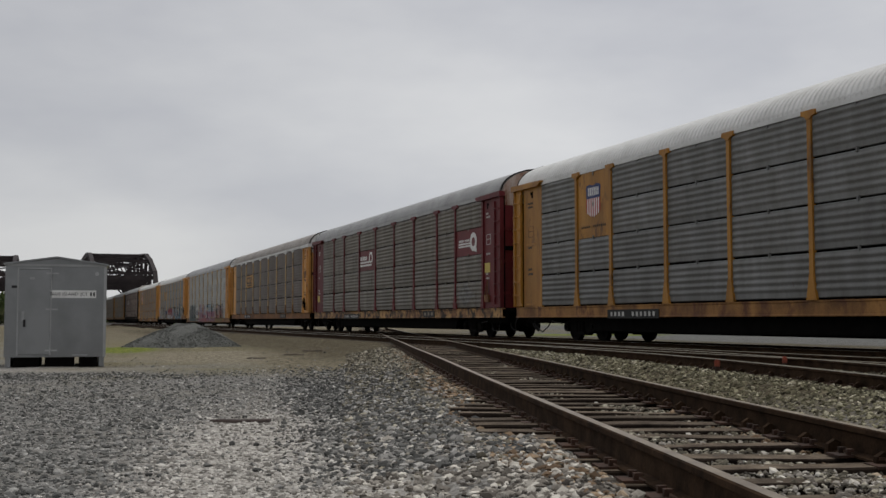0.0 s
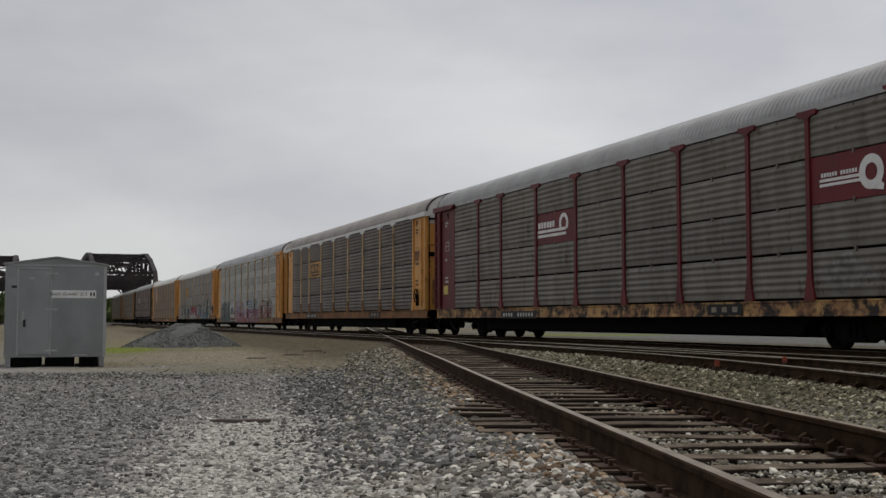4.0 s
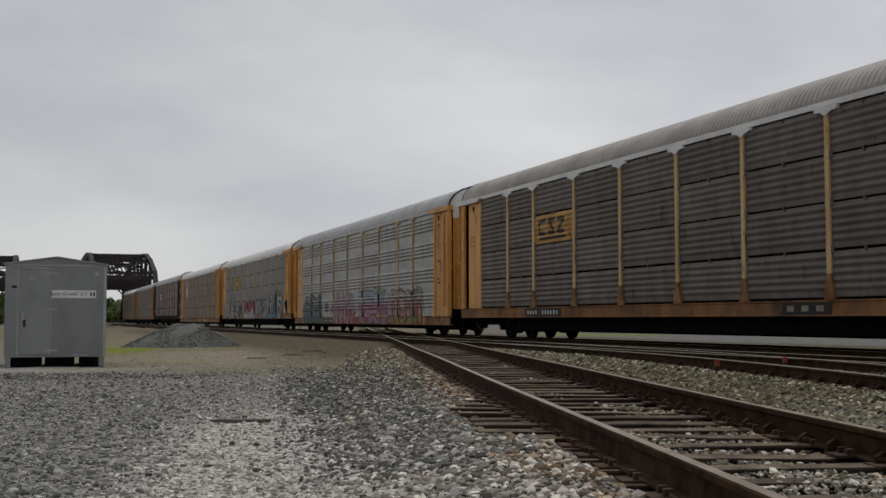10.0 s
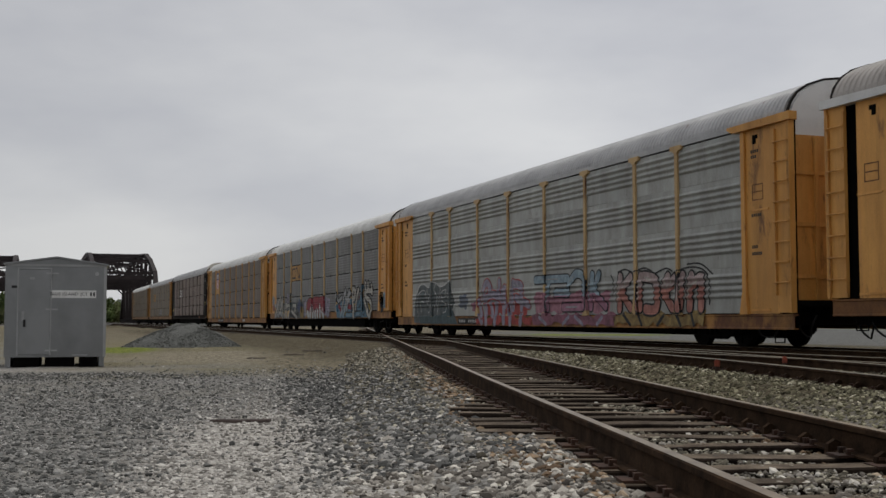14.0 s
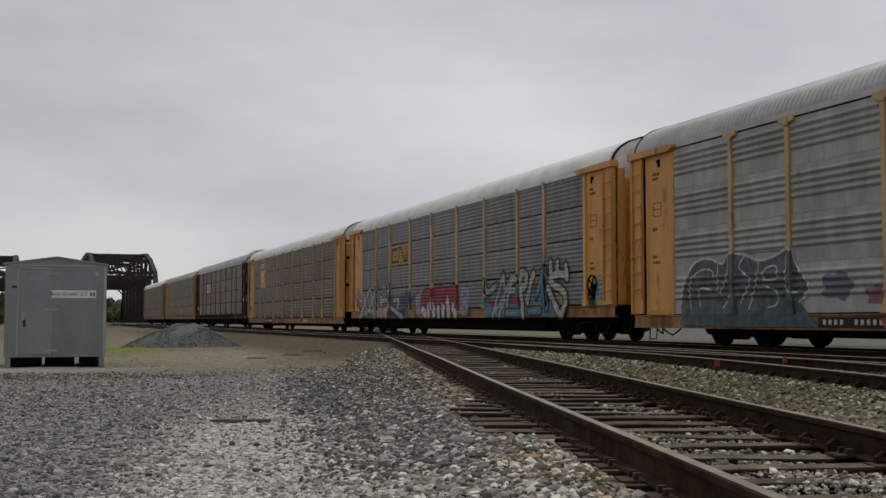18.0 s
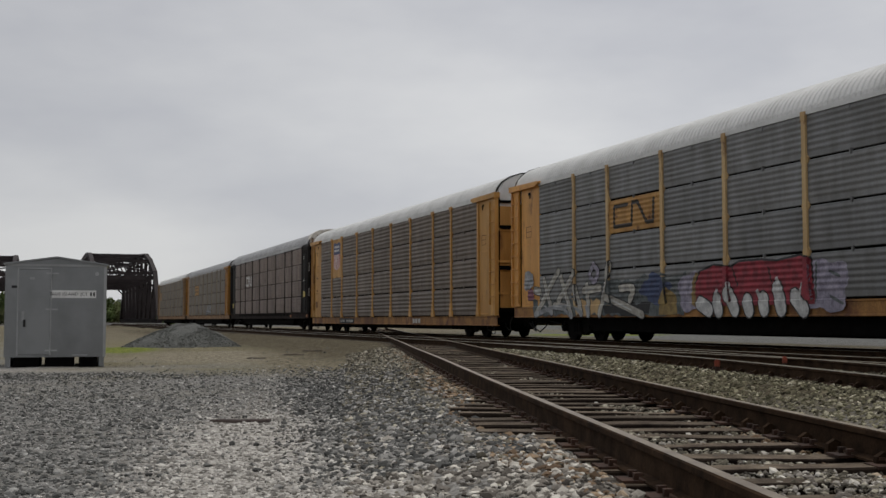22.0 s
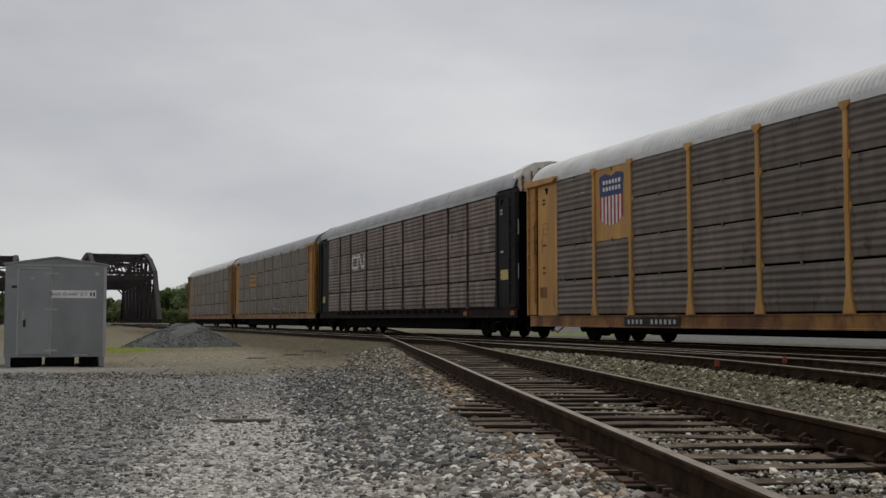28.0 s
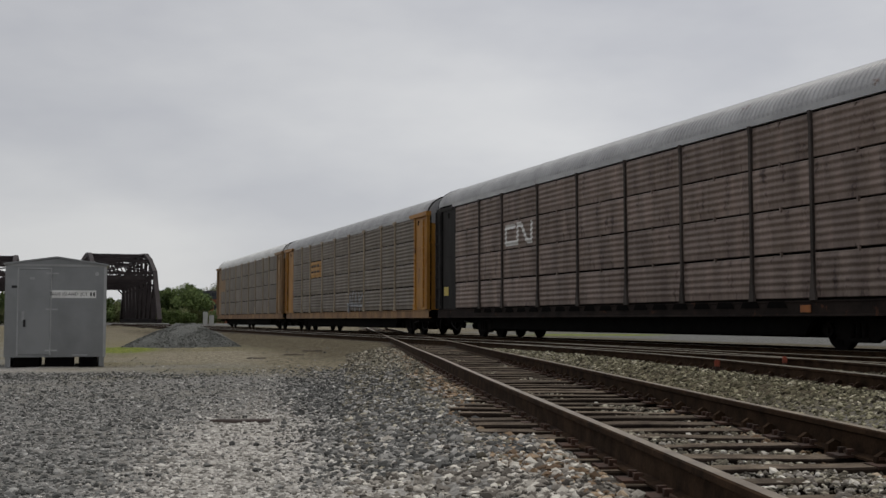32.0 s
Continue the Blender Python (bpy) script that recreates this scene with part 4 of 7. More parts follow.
def painted_patch(car, outline, style, material, lift=0.004, label="", name="graffiti_patch"):
    """Paint sprayed on the sheet: it follows the corrugation. outline: a closed line of (x, z), or several of them."""
    many = outline if isinstance(outline[0], list) else [outline]
    s = Shape()
    for nth, line in enumerate(many):
        z0, z1 = min(p[1] for p in line), max(p[1] for p in line)
        step = 0.014 if style == "ribs" else 0.022
        rows = []
        for z in [z0 + 1e-4] + [step * i for i in range(math.ceil(z0 / step + 0.1), math.floor(z1 / step - 0.1) + 1)] + [z1 - 1e-4]:
            cuts = sorted(ax + (bx - ax) * (z - az) / (bz - az) for (ax, az), (bx, bz) in zip(line, line[1:] + line[:1]) if (az - z) * (bz - z) < 0)
            rows.append((z, list(zip(cuts[::2], cuts[1::2]))))
        low = LOW if style == "ribs" else 0.0
        sheet = lambda z: -HALF - 0.021 - lift - 0.0002 * nth - (wave_profile(style, z) if z > 1.05 - low else 0.026)
        proud = -HALF - 0.090 - lift - 0.0002 * nth
        half = lambda z: lerp(0.165, 0.064, min(1.0, max(0.0, (z - 1.03 + low) / 0.52)))
        for (za, ca), (zb, cb) in zip(rows, rows[1:]):
            if len(ca) != len(cb):
                small, large = (ca, cb) if len(ca) < len(cb) else (cb, ca)
                ca = cb = small if small else large
            for (a0, a1), (b0, b1) in zip(ca, cb):
                # the paint runs over the posts, which stand proud of the sheets
                edges = [(-99.0, -99.0)]
                for p in POSTS[1:-1] if za > 1.03 - low else ():
                    p -= BODY / 2
                    if min(a0, b0) < p + 0.2 and max(a1, b1) > p - 0.2:
                        edges += [(p - half(za), p - half(zb)), (p + half(za), p + half(zb))]
                edges.append((99.0, 99.0))
                for k in range(len(edges) - 1):
                    l0, l1 = max(a0, edges[k][0]), min(a1, edges[k + 1][0])
                    h0, h1 = max(b0, edges[k][1]), min(b1, edges[k + 1][1])
                    if l1 > l0 and h1 > h0:
                        ya, yb = (proud, proud) if k % 2 else (sheet(za), sheet(zb))
                        s.add([(l0, ya, za), (l1, ya, za), (h1, yb, zb), (h0, yb, zb)], [(0, 1, 2, 3)])
                        if k % 2 and l0 > a0:
                            s.add([(l0 - 0.003, sheet(za), za), (l0 - 0.003, proud, za), (h0 - 0.003, proud, zb), (h0 - 0.003, sheet(zb), zb)], [(0, 1, 2, 3)])
                        if k % 2 and l1 < a1:
                            s.add([(l1 + 0.003, proud, za), (l1 + 0.003, sheet(za), za), (h1 + 0.003, sheet(zb), zb), (h1 + 0.003, proud, zb)], [(0, 1, 2, 3)])
    if s.f:
        ob = new(name, s.mesh(name, material))
        ob.parent = car
        tagged(ob, label)


def band(a, b, w):
    """The outline of a stroke from a to b with rounded ends."""
    d = Vector((b[0] - a[0], b[1] - a[1]))
    t = math.atan2(d.y, d.x)
    out = []
    for c, base in ((b, -90), (a, 90)):
        for k in range(6):
            q = t + math.radians(base + 36 * k)
            out.append((c[0] + w / 2 * math.cos(q), c[1] + w / 2 * math.sin(q)))
    return out


def glyph(r, x0, x1, z0, z1, lobes=5, wild=0.25):
    """The outline of one sprayed letter form: a lumpy rounded block."""
    cx, cz, w, h = (x0 + x1) / 2, (z0 + z1) / 2, (x1 - x0) / 2, (z1 - z0) / 2
    ph, ph2 = r.uniform(0, 6.28), r.uniform(0, 6.28)
    pts = []
    for i in range(36):
        a = 2 * math.pi * i / 36
        ca, sa = math.cos(a), math.sin(a)
        q = (abs(ca) ** 3.2 + abs(sa) ** 3.2) ** (-1 / 3.2)
        k = q * (1 - wild * 0.5 + wild * 0.5 * math.sin(lobes * a + ph) + wild * 0.22 * math.sin((lobes + 4) * a + ph2))
        pts.append((cx + w * k * ca, cz + h * k * sa))
    return pts


def autorack(label, side, paint, roof, sill, style="wave", logo_bays=(), brake_right=False, post_paint=None, gable=None, end_paint=None, row_posts=1.0, lip=True, clips=None, cap_paint=None, sign=None, roof_lift=0.0, slot=0.62, flush=False, drop=0.0, foot=None, cap=0.45):
    """A covered car-carrier wagon. Its own space: x towards the front, y away from the near side, z up from the rail."""
    car = thing("autorack_wagon", label, "railway wagon", group="wagons of the train")
    post_paint, gable, end_paint = post_paint or paint, gable or roof, end_paint or paint
    x_of = lambda s: s - BODY / 2
    for b in range(9):
        for row in range(4):
            if (b, row) in logo_bays and not sign:
                s = Shape()
                w = POSTS[b + 1] - POSTS[b]
                s.box(-w / 2 + 0.05, w / 2 - 0.05, -0.03, 0.03, 0.0, row_z(row + 1, drop) - row_z(row, drop))
                part("sign_panel", s, paint, car, m=pose(x_of((POSTS[b] + POSTS[b + 1]) / 2), -HALF, row_z(row, drop)))
            else:
                signed = (b, row) in logo_bays
                loose = 0.15 if style != "wave" or signed else 1.0
                part("sign_panel" if signed else "panel", panel_mesh(POSTS[b + 1] - POSTS[b], row, style, sign if signed else side, drop), None, car,
                     m=pose(x_of((POSTS[b] + POSTS[b + 1]) / 2), -HALF - 0.02 + loose * rng.uniform(-0.006, 0.004), row_z(row, drop), loose * rng.uniform(-0.4, 0.4), rng.uniform(-0.12, 0.12), loose * rng.uniform(-0.12, 0.12)))
    for b in range(9):
        for z in [row_z(q, drop) for q in (1, 2, 3)] + [4.80]:
            if style != "ribs":
                part("latch", shared("latch", lambda s: s.box(-0.022, 0.022, -0.036, 0.02, -0.055, 0.055), side), None, car, m=pose(x_of((POSTS[b] + POSTS[b + 1]) / 2), -HALF - 0.02, z))
    if clips:
        for p in POSTS[1:-1]:
            for z in [row_z(q, drop) for q in (1, 2, 3)]:
                part("post_clip", shared("post_clip", lambda s: s.slab([(-0.11, -0.05), (-0.07, -0.10), (0.07, -0.10), (0.11, -0.05), (0.11, 0.05), (0.07, 0.10), (-0.07, 0.10), (-0.11, 0.05)], -0.055, 0.0), clips), None, car, m=pose(x_of(p), -HALF, z))
    # added black sheet stands in for the unlit inside behind the seams
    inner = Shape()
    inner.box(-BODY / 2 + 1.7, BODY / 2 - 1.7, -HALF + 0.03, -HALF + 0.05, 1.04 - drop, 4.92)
    part("inner_lining", inner, M_UNDER_SHADE, car)
    far = Shape()
    zs = [1.05 + 0.095 * i for i in range(41)]
    for i, z in enumerate(zs):
        far.v += [(-BODY / 2, HALF - 0.02 * (i % 2), z), (BODY / 2, HALF - 0.02 * (i % 2), z)]
    far.f = [(2 * i, 2 * i + 2, 2 * i + 3, 2 * i + 1) for i in range(40)]
    far.m = [0] * 40
    part("far_side_wall", far, side, car)
    wp = 0.125 * row_posts

    def post_build(s):
        s.box(-wp / 2, wp / 2, -0.075, 0.02, 1.03 - drop, 4.80, 0)
        return s

    def foot_build(s):
        s.slab([(-wp * 1.3, 1.03 - drop), (wp * 1.3, 1.03 - drop), (wp / 2, 1.55 - drop), (-wp / 2, 1.55 - drop)], -0.085, -0.02)
        return s

    def cap_build(s):
        c = max(cap / 2, wp / 2 + 0.004)
        return s.slab([(-wp / 2, 4.74), (wp / 2, 4.74), (lerp(wp / 2, c, 0.3), 4.80), (c, 4.825), (c, 4.93), (-c, 4.93), (-c, 4.825), (-lerp(wp / 2, c, 0.3), 4.80)], -0.092, 0.0)

    for p in POSTS[1:-1]:
        part("side_post", shared("side_post%.2f,%.2f" % (wp, drop), post_build, post_paint), None, car, m=pose(x_of(p), -HALF, 0))
        part("post_foot", shared("post_foot%.2f,%.2f" % (wp, drop), foot_build, foot or post_paint), None, car, m=pose(x_of(p), -HALF, 0))
        part("post_cap", shared("post_cap%.2f,%.2f" % (wp, cap), cap_build, cap_paint or post_paint), None, car, m=pose(x_of(p), -HALF, 0))

    def rail_build(s):
        return s.prism([(-HALF - 0.05, 4.86 + 0.6 * roof_lift), (-HALF + 0.05, 4.86 + 0.6 * roof_lift), (-HALF + 0.05, 4.95 + roof_lift), (-HALF - 0.05, 4.95 + roof_lift)], -BODY / 2 + 1.7, BODY / 2 - 1.7)

    part("eave_rail", shared("eave_rail%.2f" % roof_lift, rail_build, cap_paint or roof), None, car)
    part("roof", roof_mesh(roof), None, car, m=pose(0, 0, roof_lift))
    part("side_sill", shared("side_sill", sill_shape, sill), None, car, m=pose(0, 0, -drop))
    part("side_sill", shared("side_sill", sill_shape, sill), None, car, m=pose(0, 0, -drop, 0, 0, 180))
    part("underframe", shared("underframe", underframe_shape, M_UNDER_SHADE), None, car)

    def corner_build(s):
        return s.box(slot, 2.02, -0.02, 0.04, 1.04 - drop, 4.90)

    def corner_full_build(s):
        return s.box(0.49, 1.72, -0.02, 0.04, 1.04 - drop, 4.90)

    def ladder_plate_build(s):
        return s.box(-0.02, 0.49, -0.055, 0.0, 1.06 - drop, 4.84)

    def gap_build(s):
        # added black sheet gives the slot beside the ladder its shade
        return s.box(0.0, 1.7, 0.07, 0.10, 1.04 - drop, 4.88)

    def door_post_build(s):
        if not right:
            return s.box(1.90, 2.02, -0.032, 0.02, 1.04 - drop, 4.92)
        s.box(1.62, 1.76, -0.075, 0.02, 1.04 - drop, 4.92)
        return s.slab([(1.56, 1.03 - drop), (1.86, 1.03 - drop), (1.76, 1.5 - drop), (1.62, 1.5 - drop)], -0.085, 0.0)

    def flange_build(s):
        return s.prism([(-0.11, 1.05 - drop), (0.03, 1.05 - drop), (0.03, 4.86), (-0.11, 4.86)], -0.04, 0.02)

    def strap_build(s):
        return s.box(0.80, 1.50, -0.035, -0.02, 0, 0.045)

    def end_build(s):
        # the folding end door: a sheet with two stiffeners, under an arched gable
        return s.box(-0.02, 0.04, -HALF, HALF, 1.0, 4.55)

    def stiff_build(s):
        return s.box(-0.07, -0.02, -0.05, 0.05, 1.05, 4.5)

    def belt_build(s):
        return s.box(-0.06, -0.02, -HALF + 0.05, HALF - 0.05, 0, 0.08)

    def gable_build(s):
        pts = [(-1.48, 4.44), (1.48, 4.44)] + [(y * 0.955, z - 0.045) for y, z in ROOF_ARC]
        return s.prism(pts, 0.0, 0.35)

    def hood_build(s):
        # the turned-down edge of the roof sheet
        n = len(ROOF_ARC)
        for x, k in ((0.06, 1.008), (0.12, 1.008), (0.12, 0.985), (0.06, 0.985)):
            s.v += [(x, y * k, (z - 4.93) * k + 4.93 - (0.02 if k < 1 else 0)) for y, z in ROOF_ARC]
        for j in range(n - 1):
            for q in range(4):
                a, b = q * n + j, (q + 1) % 4 * n + j
                s.f.append((a, a + 1, b + 1, b))
        s.f += [(0, n, 2 * n, 3 * n), (n - 1, 2 * n - 1, 3 * n - 1, 4 * n - 1)]
        s.m = [0] * len(s.f)
        return s

    def hole_build(s):
        # no opening is cut: black plates paint the dark of the notch
        s.box(1.17, 1.36, -0.026, -0.019, 4.63, 4.72)
        return s.box(1.24, 1.36, -0.026, -0.019, 4.52, 4.63)

    def track_build(s):
        s.slab([(-0.12, 4.84), (1.95, 4.84), (2.15, 4.93), (2.15, 4.99), (-0.12, 5.02)], -0.16, 0.05)
        return s

    def stripe_build(s):
        for z in (3.26, 3.44, 3.60):
            s.box(1.0, 1.4, -0.026, -0.02, z, z + 0.022)
        for x in (1.0, 1.378):
            s.box(x, x + 0.022, -0.026, -0.02, 3.282, 3.60)
        return s

    for right in (False, True):
        flip = Matrix.Diagonal((-1, 1, 1, 1)) if right else Matrix.Identity(4)
        at = pose(BODY / 2 if right else -BODY / 2, 0, 0) @ flip
        tag = ("_r" if right else "_l") + "%.2f" % drop

        def mirrored(build):
            def made(s):
                build(s)
                if right:
                    s.v = [(-v[0], v[1], v[2]) for v in s.v]
                return s
            return made

        base = pose(BODY / 2 if right else -BODY / 2, -HALF, 0)
        cornerp = part("corner_bay", shared("corner_bay%.2f" % slot + tag, mirrored(corner_full_build if right else corner_build), paint), None, car, m=base)
        part("ladder_plate", shared("ladder_plate" + tag, mirrored(ladder_plate_build), paint), None, car, m=base)
        part("latch_hole", shared("latch_hole" + tag, mirrored(hole_build), M_UNDER_SHADE), None, car, m=base)
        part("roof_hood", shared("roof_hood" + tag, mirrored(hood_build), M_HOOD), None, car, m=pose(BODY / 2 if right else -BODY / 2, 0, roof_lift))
        part("gap_backing", shared("gap_backing" + tag, mirrored(gap_build), M_UNDER_SHADE), None, car, m=base)
        if paint is not M_BLACKPAINT:
            part("stencilled_box", shared("stencilled_box" + tag, mirrored(stripe_build), M_PALE if paint is M_MAROON else M_SILL), None, cornerp)
        for nm, bd in (("door_post", door_post_build), ("end_flange", flange_build)):
            part(nm, shared(nm + tag, mirrored(bd), paint), None, car, m=base)
        for z in (1.10 - drop, 3.02):
            part("strap", shared("strap" + tag, mirrored(strap_build), paint), None, cornerp, m=pose(0, 0, z))
        part("ladder", shared("ladder", ladder_shape, paint), None, car, m=pose((1 if right else -1) * (BODY / 2 - 0.26), -HALF - 0.06, 0))
        if flush:
            part("door_head", shared("door_head" + tag, mirrored(lambda s: s.box(-0.06, 1.76, -0.05, 0.06, 4.84, 4.97)), paint), None, car, m=base)
        else:
            part("door_track", shared("door_track" + tag, mirrored(track_build), paint if lip else R_WHITE), None, car, m=base)
        door = part("end_door", shared("end_door" + tag, mirrored(end_build), end_paint), None, car, m=pose(BODY / 2 - 0.06 if right else -BODY / 2 + 0.06, 0, 0))
        for y in (-0.9, 0.0, 0.9):
            part("stiffener", shared("stiffener" + tag, mirrored(stiff_build), end_paint), None, door, m=pose(0, y, 0))
        for z in (1.5, 2.6, 3.7):
            part("door_belt", shared("door_belt" + tag, mirrored(belt_build), end_paint), None, door, m=pose(0, 0, z))
        part("gable", shared("gable" + tag, mirrored(gable_build), gable), None, car, m=pose(BODY / 2 - 0.05 if right else -BODY / 2 + 0.05, 0, roof_lift))
        part("coupler", shared("coupler" + tag, mirrored(coupler_shape), M_UNDER_SHADE), None, car, m=pose(BODY / 2 if right else -BODY / 2, 0, 0))
        part("brake_hose", shared("brake_hose" + tag, mirrored(hose_shape), M_RUBBER), None, car, m=pose(BODY / 2 - 0.02 if right else -BODY / 2 + 0.02, -0.6, 0))
        part("air_line", shared("air_line" + tag, mirrored(pipe_shape), M_RUBBER), None, car, m=pose(BODY / 2 if right else -BODY / 2, 0, 0))
        part("step_iron", shared("step_iron" + tag, mirrored(stirrup_shape), M_WHEEL), None, car, m=pose(BODY / 2 if right else -BODY / 2, 0, -drop))
        truck = part("truck", shared("bolster", lambda s: s.box(-0.2, 0.2, -1.05, 1.05, 0.40, 0.70), M_UNDER_SHADE), None, car, m=pose(10.0 if right else -10.0, 0, 0))
        part("brake_rigging", shared("brake_rigging", lambda s: s.slab([(-1.25, 0.45), (-1.05, 0.22), (1.05, 0.22), (1.25, 0.45), (1.25, 0.72), (-1.25, 0.72)], -0.62, 0.62), M_UNDER_SHADE), None, truck)
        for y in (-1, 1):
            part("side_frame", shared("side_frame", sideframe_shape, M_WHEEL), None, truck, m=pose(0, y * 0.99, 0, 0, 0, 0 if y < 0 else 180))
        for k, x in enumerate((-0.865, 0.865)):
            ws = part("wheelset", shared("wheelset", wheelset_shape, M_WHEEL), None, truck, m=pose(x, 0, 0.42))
            AXLES[k].append(ws)
    if brake_right:
        part("brake_wheel", shared("brake_wheel", brake_wheel_shape, M_UNDER_SHADE), None, car, m=pose(BODY / 2 - 1.15, -HALF - 0.05, 1.62))
    return car


AXLES = ([], [])
M_SIGN = mat("faded_sign_yellow", (0.47, 0.27, 0.085), (0.33, 0.17, 0.05), rough=0.6, scale=2, bump=0.02, rust=0.5, lines=0.2)
M_OLDYELLOW = mat("faded_brown_yellow_paint", (0.31, 0.195, 0.09), (0.19, 0.12, 0.065), rough=0.6, scale=1.6, bump=0.04, streak=0.8, rust=0.4)
G_LIGHT = galvanised("galvanised_light", (0.186, 0.188, 0.182), 0.48)
G_BRIGHT = galvanised("galvanised_bright", (0.345, 0.355, 0.338), 0.52, 0.35, (0.13, 0.12, 0.105), metal=0.2, rough=0.42)
G_MID = galvanised("galvanised_mid", (0.21, 0.214, 0.214), 0.5)
G_OLIVE = galvanised("galvanised_grimy", (0.185, 0.172, 0.148), 0.52, 0.5, (0.085, 0.062, 0.045))
G_DARK = galvanised("galvanised_dark", (0.135, 0.116, 0.102), 0.5, 0.5, (0.066, 0.043, 0.033))
M_SILL_C = mat("grimy_brown_sill", (0.24, 0.11, 0.036), (0.055, 0.024, 0.013), rough=0.7, scale=1.3, bump=0.05, streak=0.5, rust=0.6, amount=0.5)
M_SILL_BLACK = mat("sooty_sill", (0.030, 0.022, 0.018), (0.012, 0.009, 0.008), rough=0.8, scale=1.5, bump=0.05, rust=0.4, spec=0.1)
M_POST_BLACK = mat("sooty_post_paint", (0.085, 0.072, 0.064), (0.04, 0.034, 0.03), rough=0.7, scale=1.5, bump=0.03, streak=0.8, spec=0.15)
G_ROSY = galvanised("galvanised_rosy_brown", (0.222, 0.172, 0.147), 0.5, 0.55, (0.072, 0.050, 0.043), lines=0.38)
G_BROWN = galvanised("galvanised_brown", (0.175, 0.146, 0.122), 0.5, 0.5, (0.078, 0.058, 0.047))
G_TAN = galvanised("galvanised_tan", (0.185, 0.160, 0.130), 0.5, 0.45, (0.095, 0.066, 0.048))
M_SILL_TAN = mat("dull_tan_sill", (0.32, 0.19, 0.085), (0.13, 0.075, 0.042), rough=0.7, scale=1.3, bump=0.05, streak=0.5, rust=0.6, amount=0.5)
R_WHITE = mat("pale_roof", (0.66, 0.66, 0.645), (0.50, 0.50, 0.48), rough=0.55, scale=1.2, bump=0.02, vary=0.05, amount=0.45)
R_RIB = mat("pale_end_rib", (0.66, 0.63, 0.57), (0.46, 0.40, 0.34), rough=0.65, scale=2.5, bump=0.02, rust=0.5, rust_color=(0.14, 0.08, 0.05), amount=0.5)
M_ORANGE = mat("dull_orange_plate", (0.36, 0.13, 0.035), (0.22, 0.08, 0.025), rough=0.6, scale=4, bump=0.02)
R_WARM = mat("dusty_grey_roof", (0.36, 0.338, 0.315), (0.25, 0.232, 0.216), rough=0.6, metal=0.1, scale=1.2, bump=0.02, rust=0.2, amount=0.5)
R_GREY = mat("grey_roof", (0.37, 0.372, 0.37), (0.27, 0.27, 0.268), rough=0.5, metal=0.2, scale=1.2, bump=0.02, rust=0.15, amount=0.5)
R_SILVER = mat("silver_roof", (0.42, 0.42, 0.42), (0.28, 0.28, 0.28), rough=0.45, metal=0.3, scale=1.0, bump=0.02, rust=0.25, amount=0.5)
R_RUST = mat("rust_streaked_gable", (0.50, 0.43, 0.38), (0.30, 0.17, 0.11), rough=0.7, scale=1.5, streak=0.8, bump=0.03, rust=0.7, rust_color=(0.20, 0.08, 0.04), amount=0.5)
P_ROSE = mat("rose_spray_paint", (0.44, 0.22, 0.26), (0.223, 0.105, 0.136), rough=0.65, scale=5, fine=26, streak=0.2, bump=0.0)
P_REDDISH = mat("red_spray_paint", (0.44, 0.075, 0.06), (0.204, 0.043, 0.043), rough=0.65, scale=5, fine=26, streak=0.2, bump=0.0)
P_LILAC = mat("lilac_spray_paint", (0.37, 0.34, 0.41), (0.167, 0.155, 0.198), rough=0.65, scale=5, fine=26, streak=0.2, bump=0.0)
P_SKY = mat("pale_blue_spray_paint", (0.33, 0.42, 0.47), (0.148, 0.204, 0.241), rough=0.65, scale=5, fine=26, streak=0.2, bump=0.0)
P_NAVY = mat("dark_blue_spray_paint", (0.06, 0.085, 0.17), (0.043, 0.049, 0.086), rough=0.65, scale=5, fine=26, streak=0.2, bump=0.0)
P_CREAM = mat("cream_spray_paint", (0.52, 0.50, 0.44), (0.248, 0.235, 0.204), rough=0.65, scale=5, fine=26, streak=0.2, bump=0.0)
P_BLACK = mat("black_spray_paint", (0.018, 0.018, 0.02), (0.032, 0.031, 0.031), rough=0.65, scale=5, fine=26, streak=0.2, bump=0.0)
P_OCHRE = mat("ochre_spray_paint", (0.33, 0.235, 0.085), (0.148, 0.099, 0.043), rough=0.65, scale=5, fine=26, streak=0.2, bump=0.0)
P_TEAL = mat("dark_teal_spray_paint", (0.085, 0.125, 0.13), (0.043, 0.062, 0.065), rough=0.65, scale=5, fine=26, streak=0.2, bump=0.0)
P_CRIMSON = mat("crimson_spray_paint", (0.34, 0.045, 0.06), (0.148, 0.031, 0.04), rough=0.65, scale=5, fine=26, streak=0.2, bump=0.0)
P_SLATE = mat("slate_spray_paint", (0.150, 0.166, 0.164), (0.054, 0.064, 0.065), rough=0.65, scale=5, fine=26, streak=0.2, bump=0.0)
P_MAGENTA = mat("magenta_spray_paint", (0.30, 0.12, 0.165), (0.13, 0.058, 0.074), rough=0.65, scale=5, fine=26, streak=0.2, bump=0.0)
P_PALE = mat("pale_pink_spray_paint", (0.44, 0.36, 0.34), (0.235, 0.173, 0.167), rough=0.65, scale=5, fine=26, streak=0.2, bump=0.0)
P_THIN = mat("faint_spray_paint", (0.22, 0.215, 0.20), (0.105, 0.102, 0.093), rough=0.65, scale=5, fine=26, streak=0.2, bump=0.0)
M_PLACARD = mat("yellow_placard", (0.58, 0.47, 0.13), (0.48, 0.38, 0.10), rough=0.6, scale=3, bump=0.0)
P_NAVYTHIN = mat("thin_blue_spray_paint", (0.11, 0.14, 0.20), (0.124, 0.13, 0.136), rough=0.65, scale=5, fine=26, streak=0.2, bump=0.0)
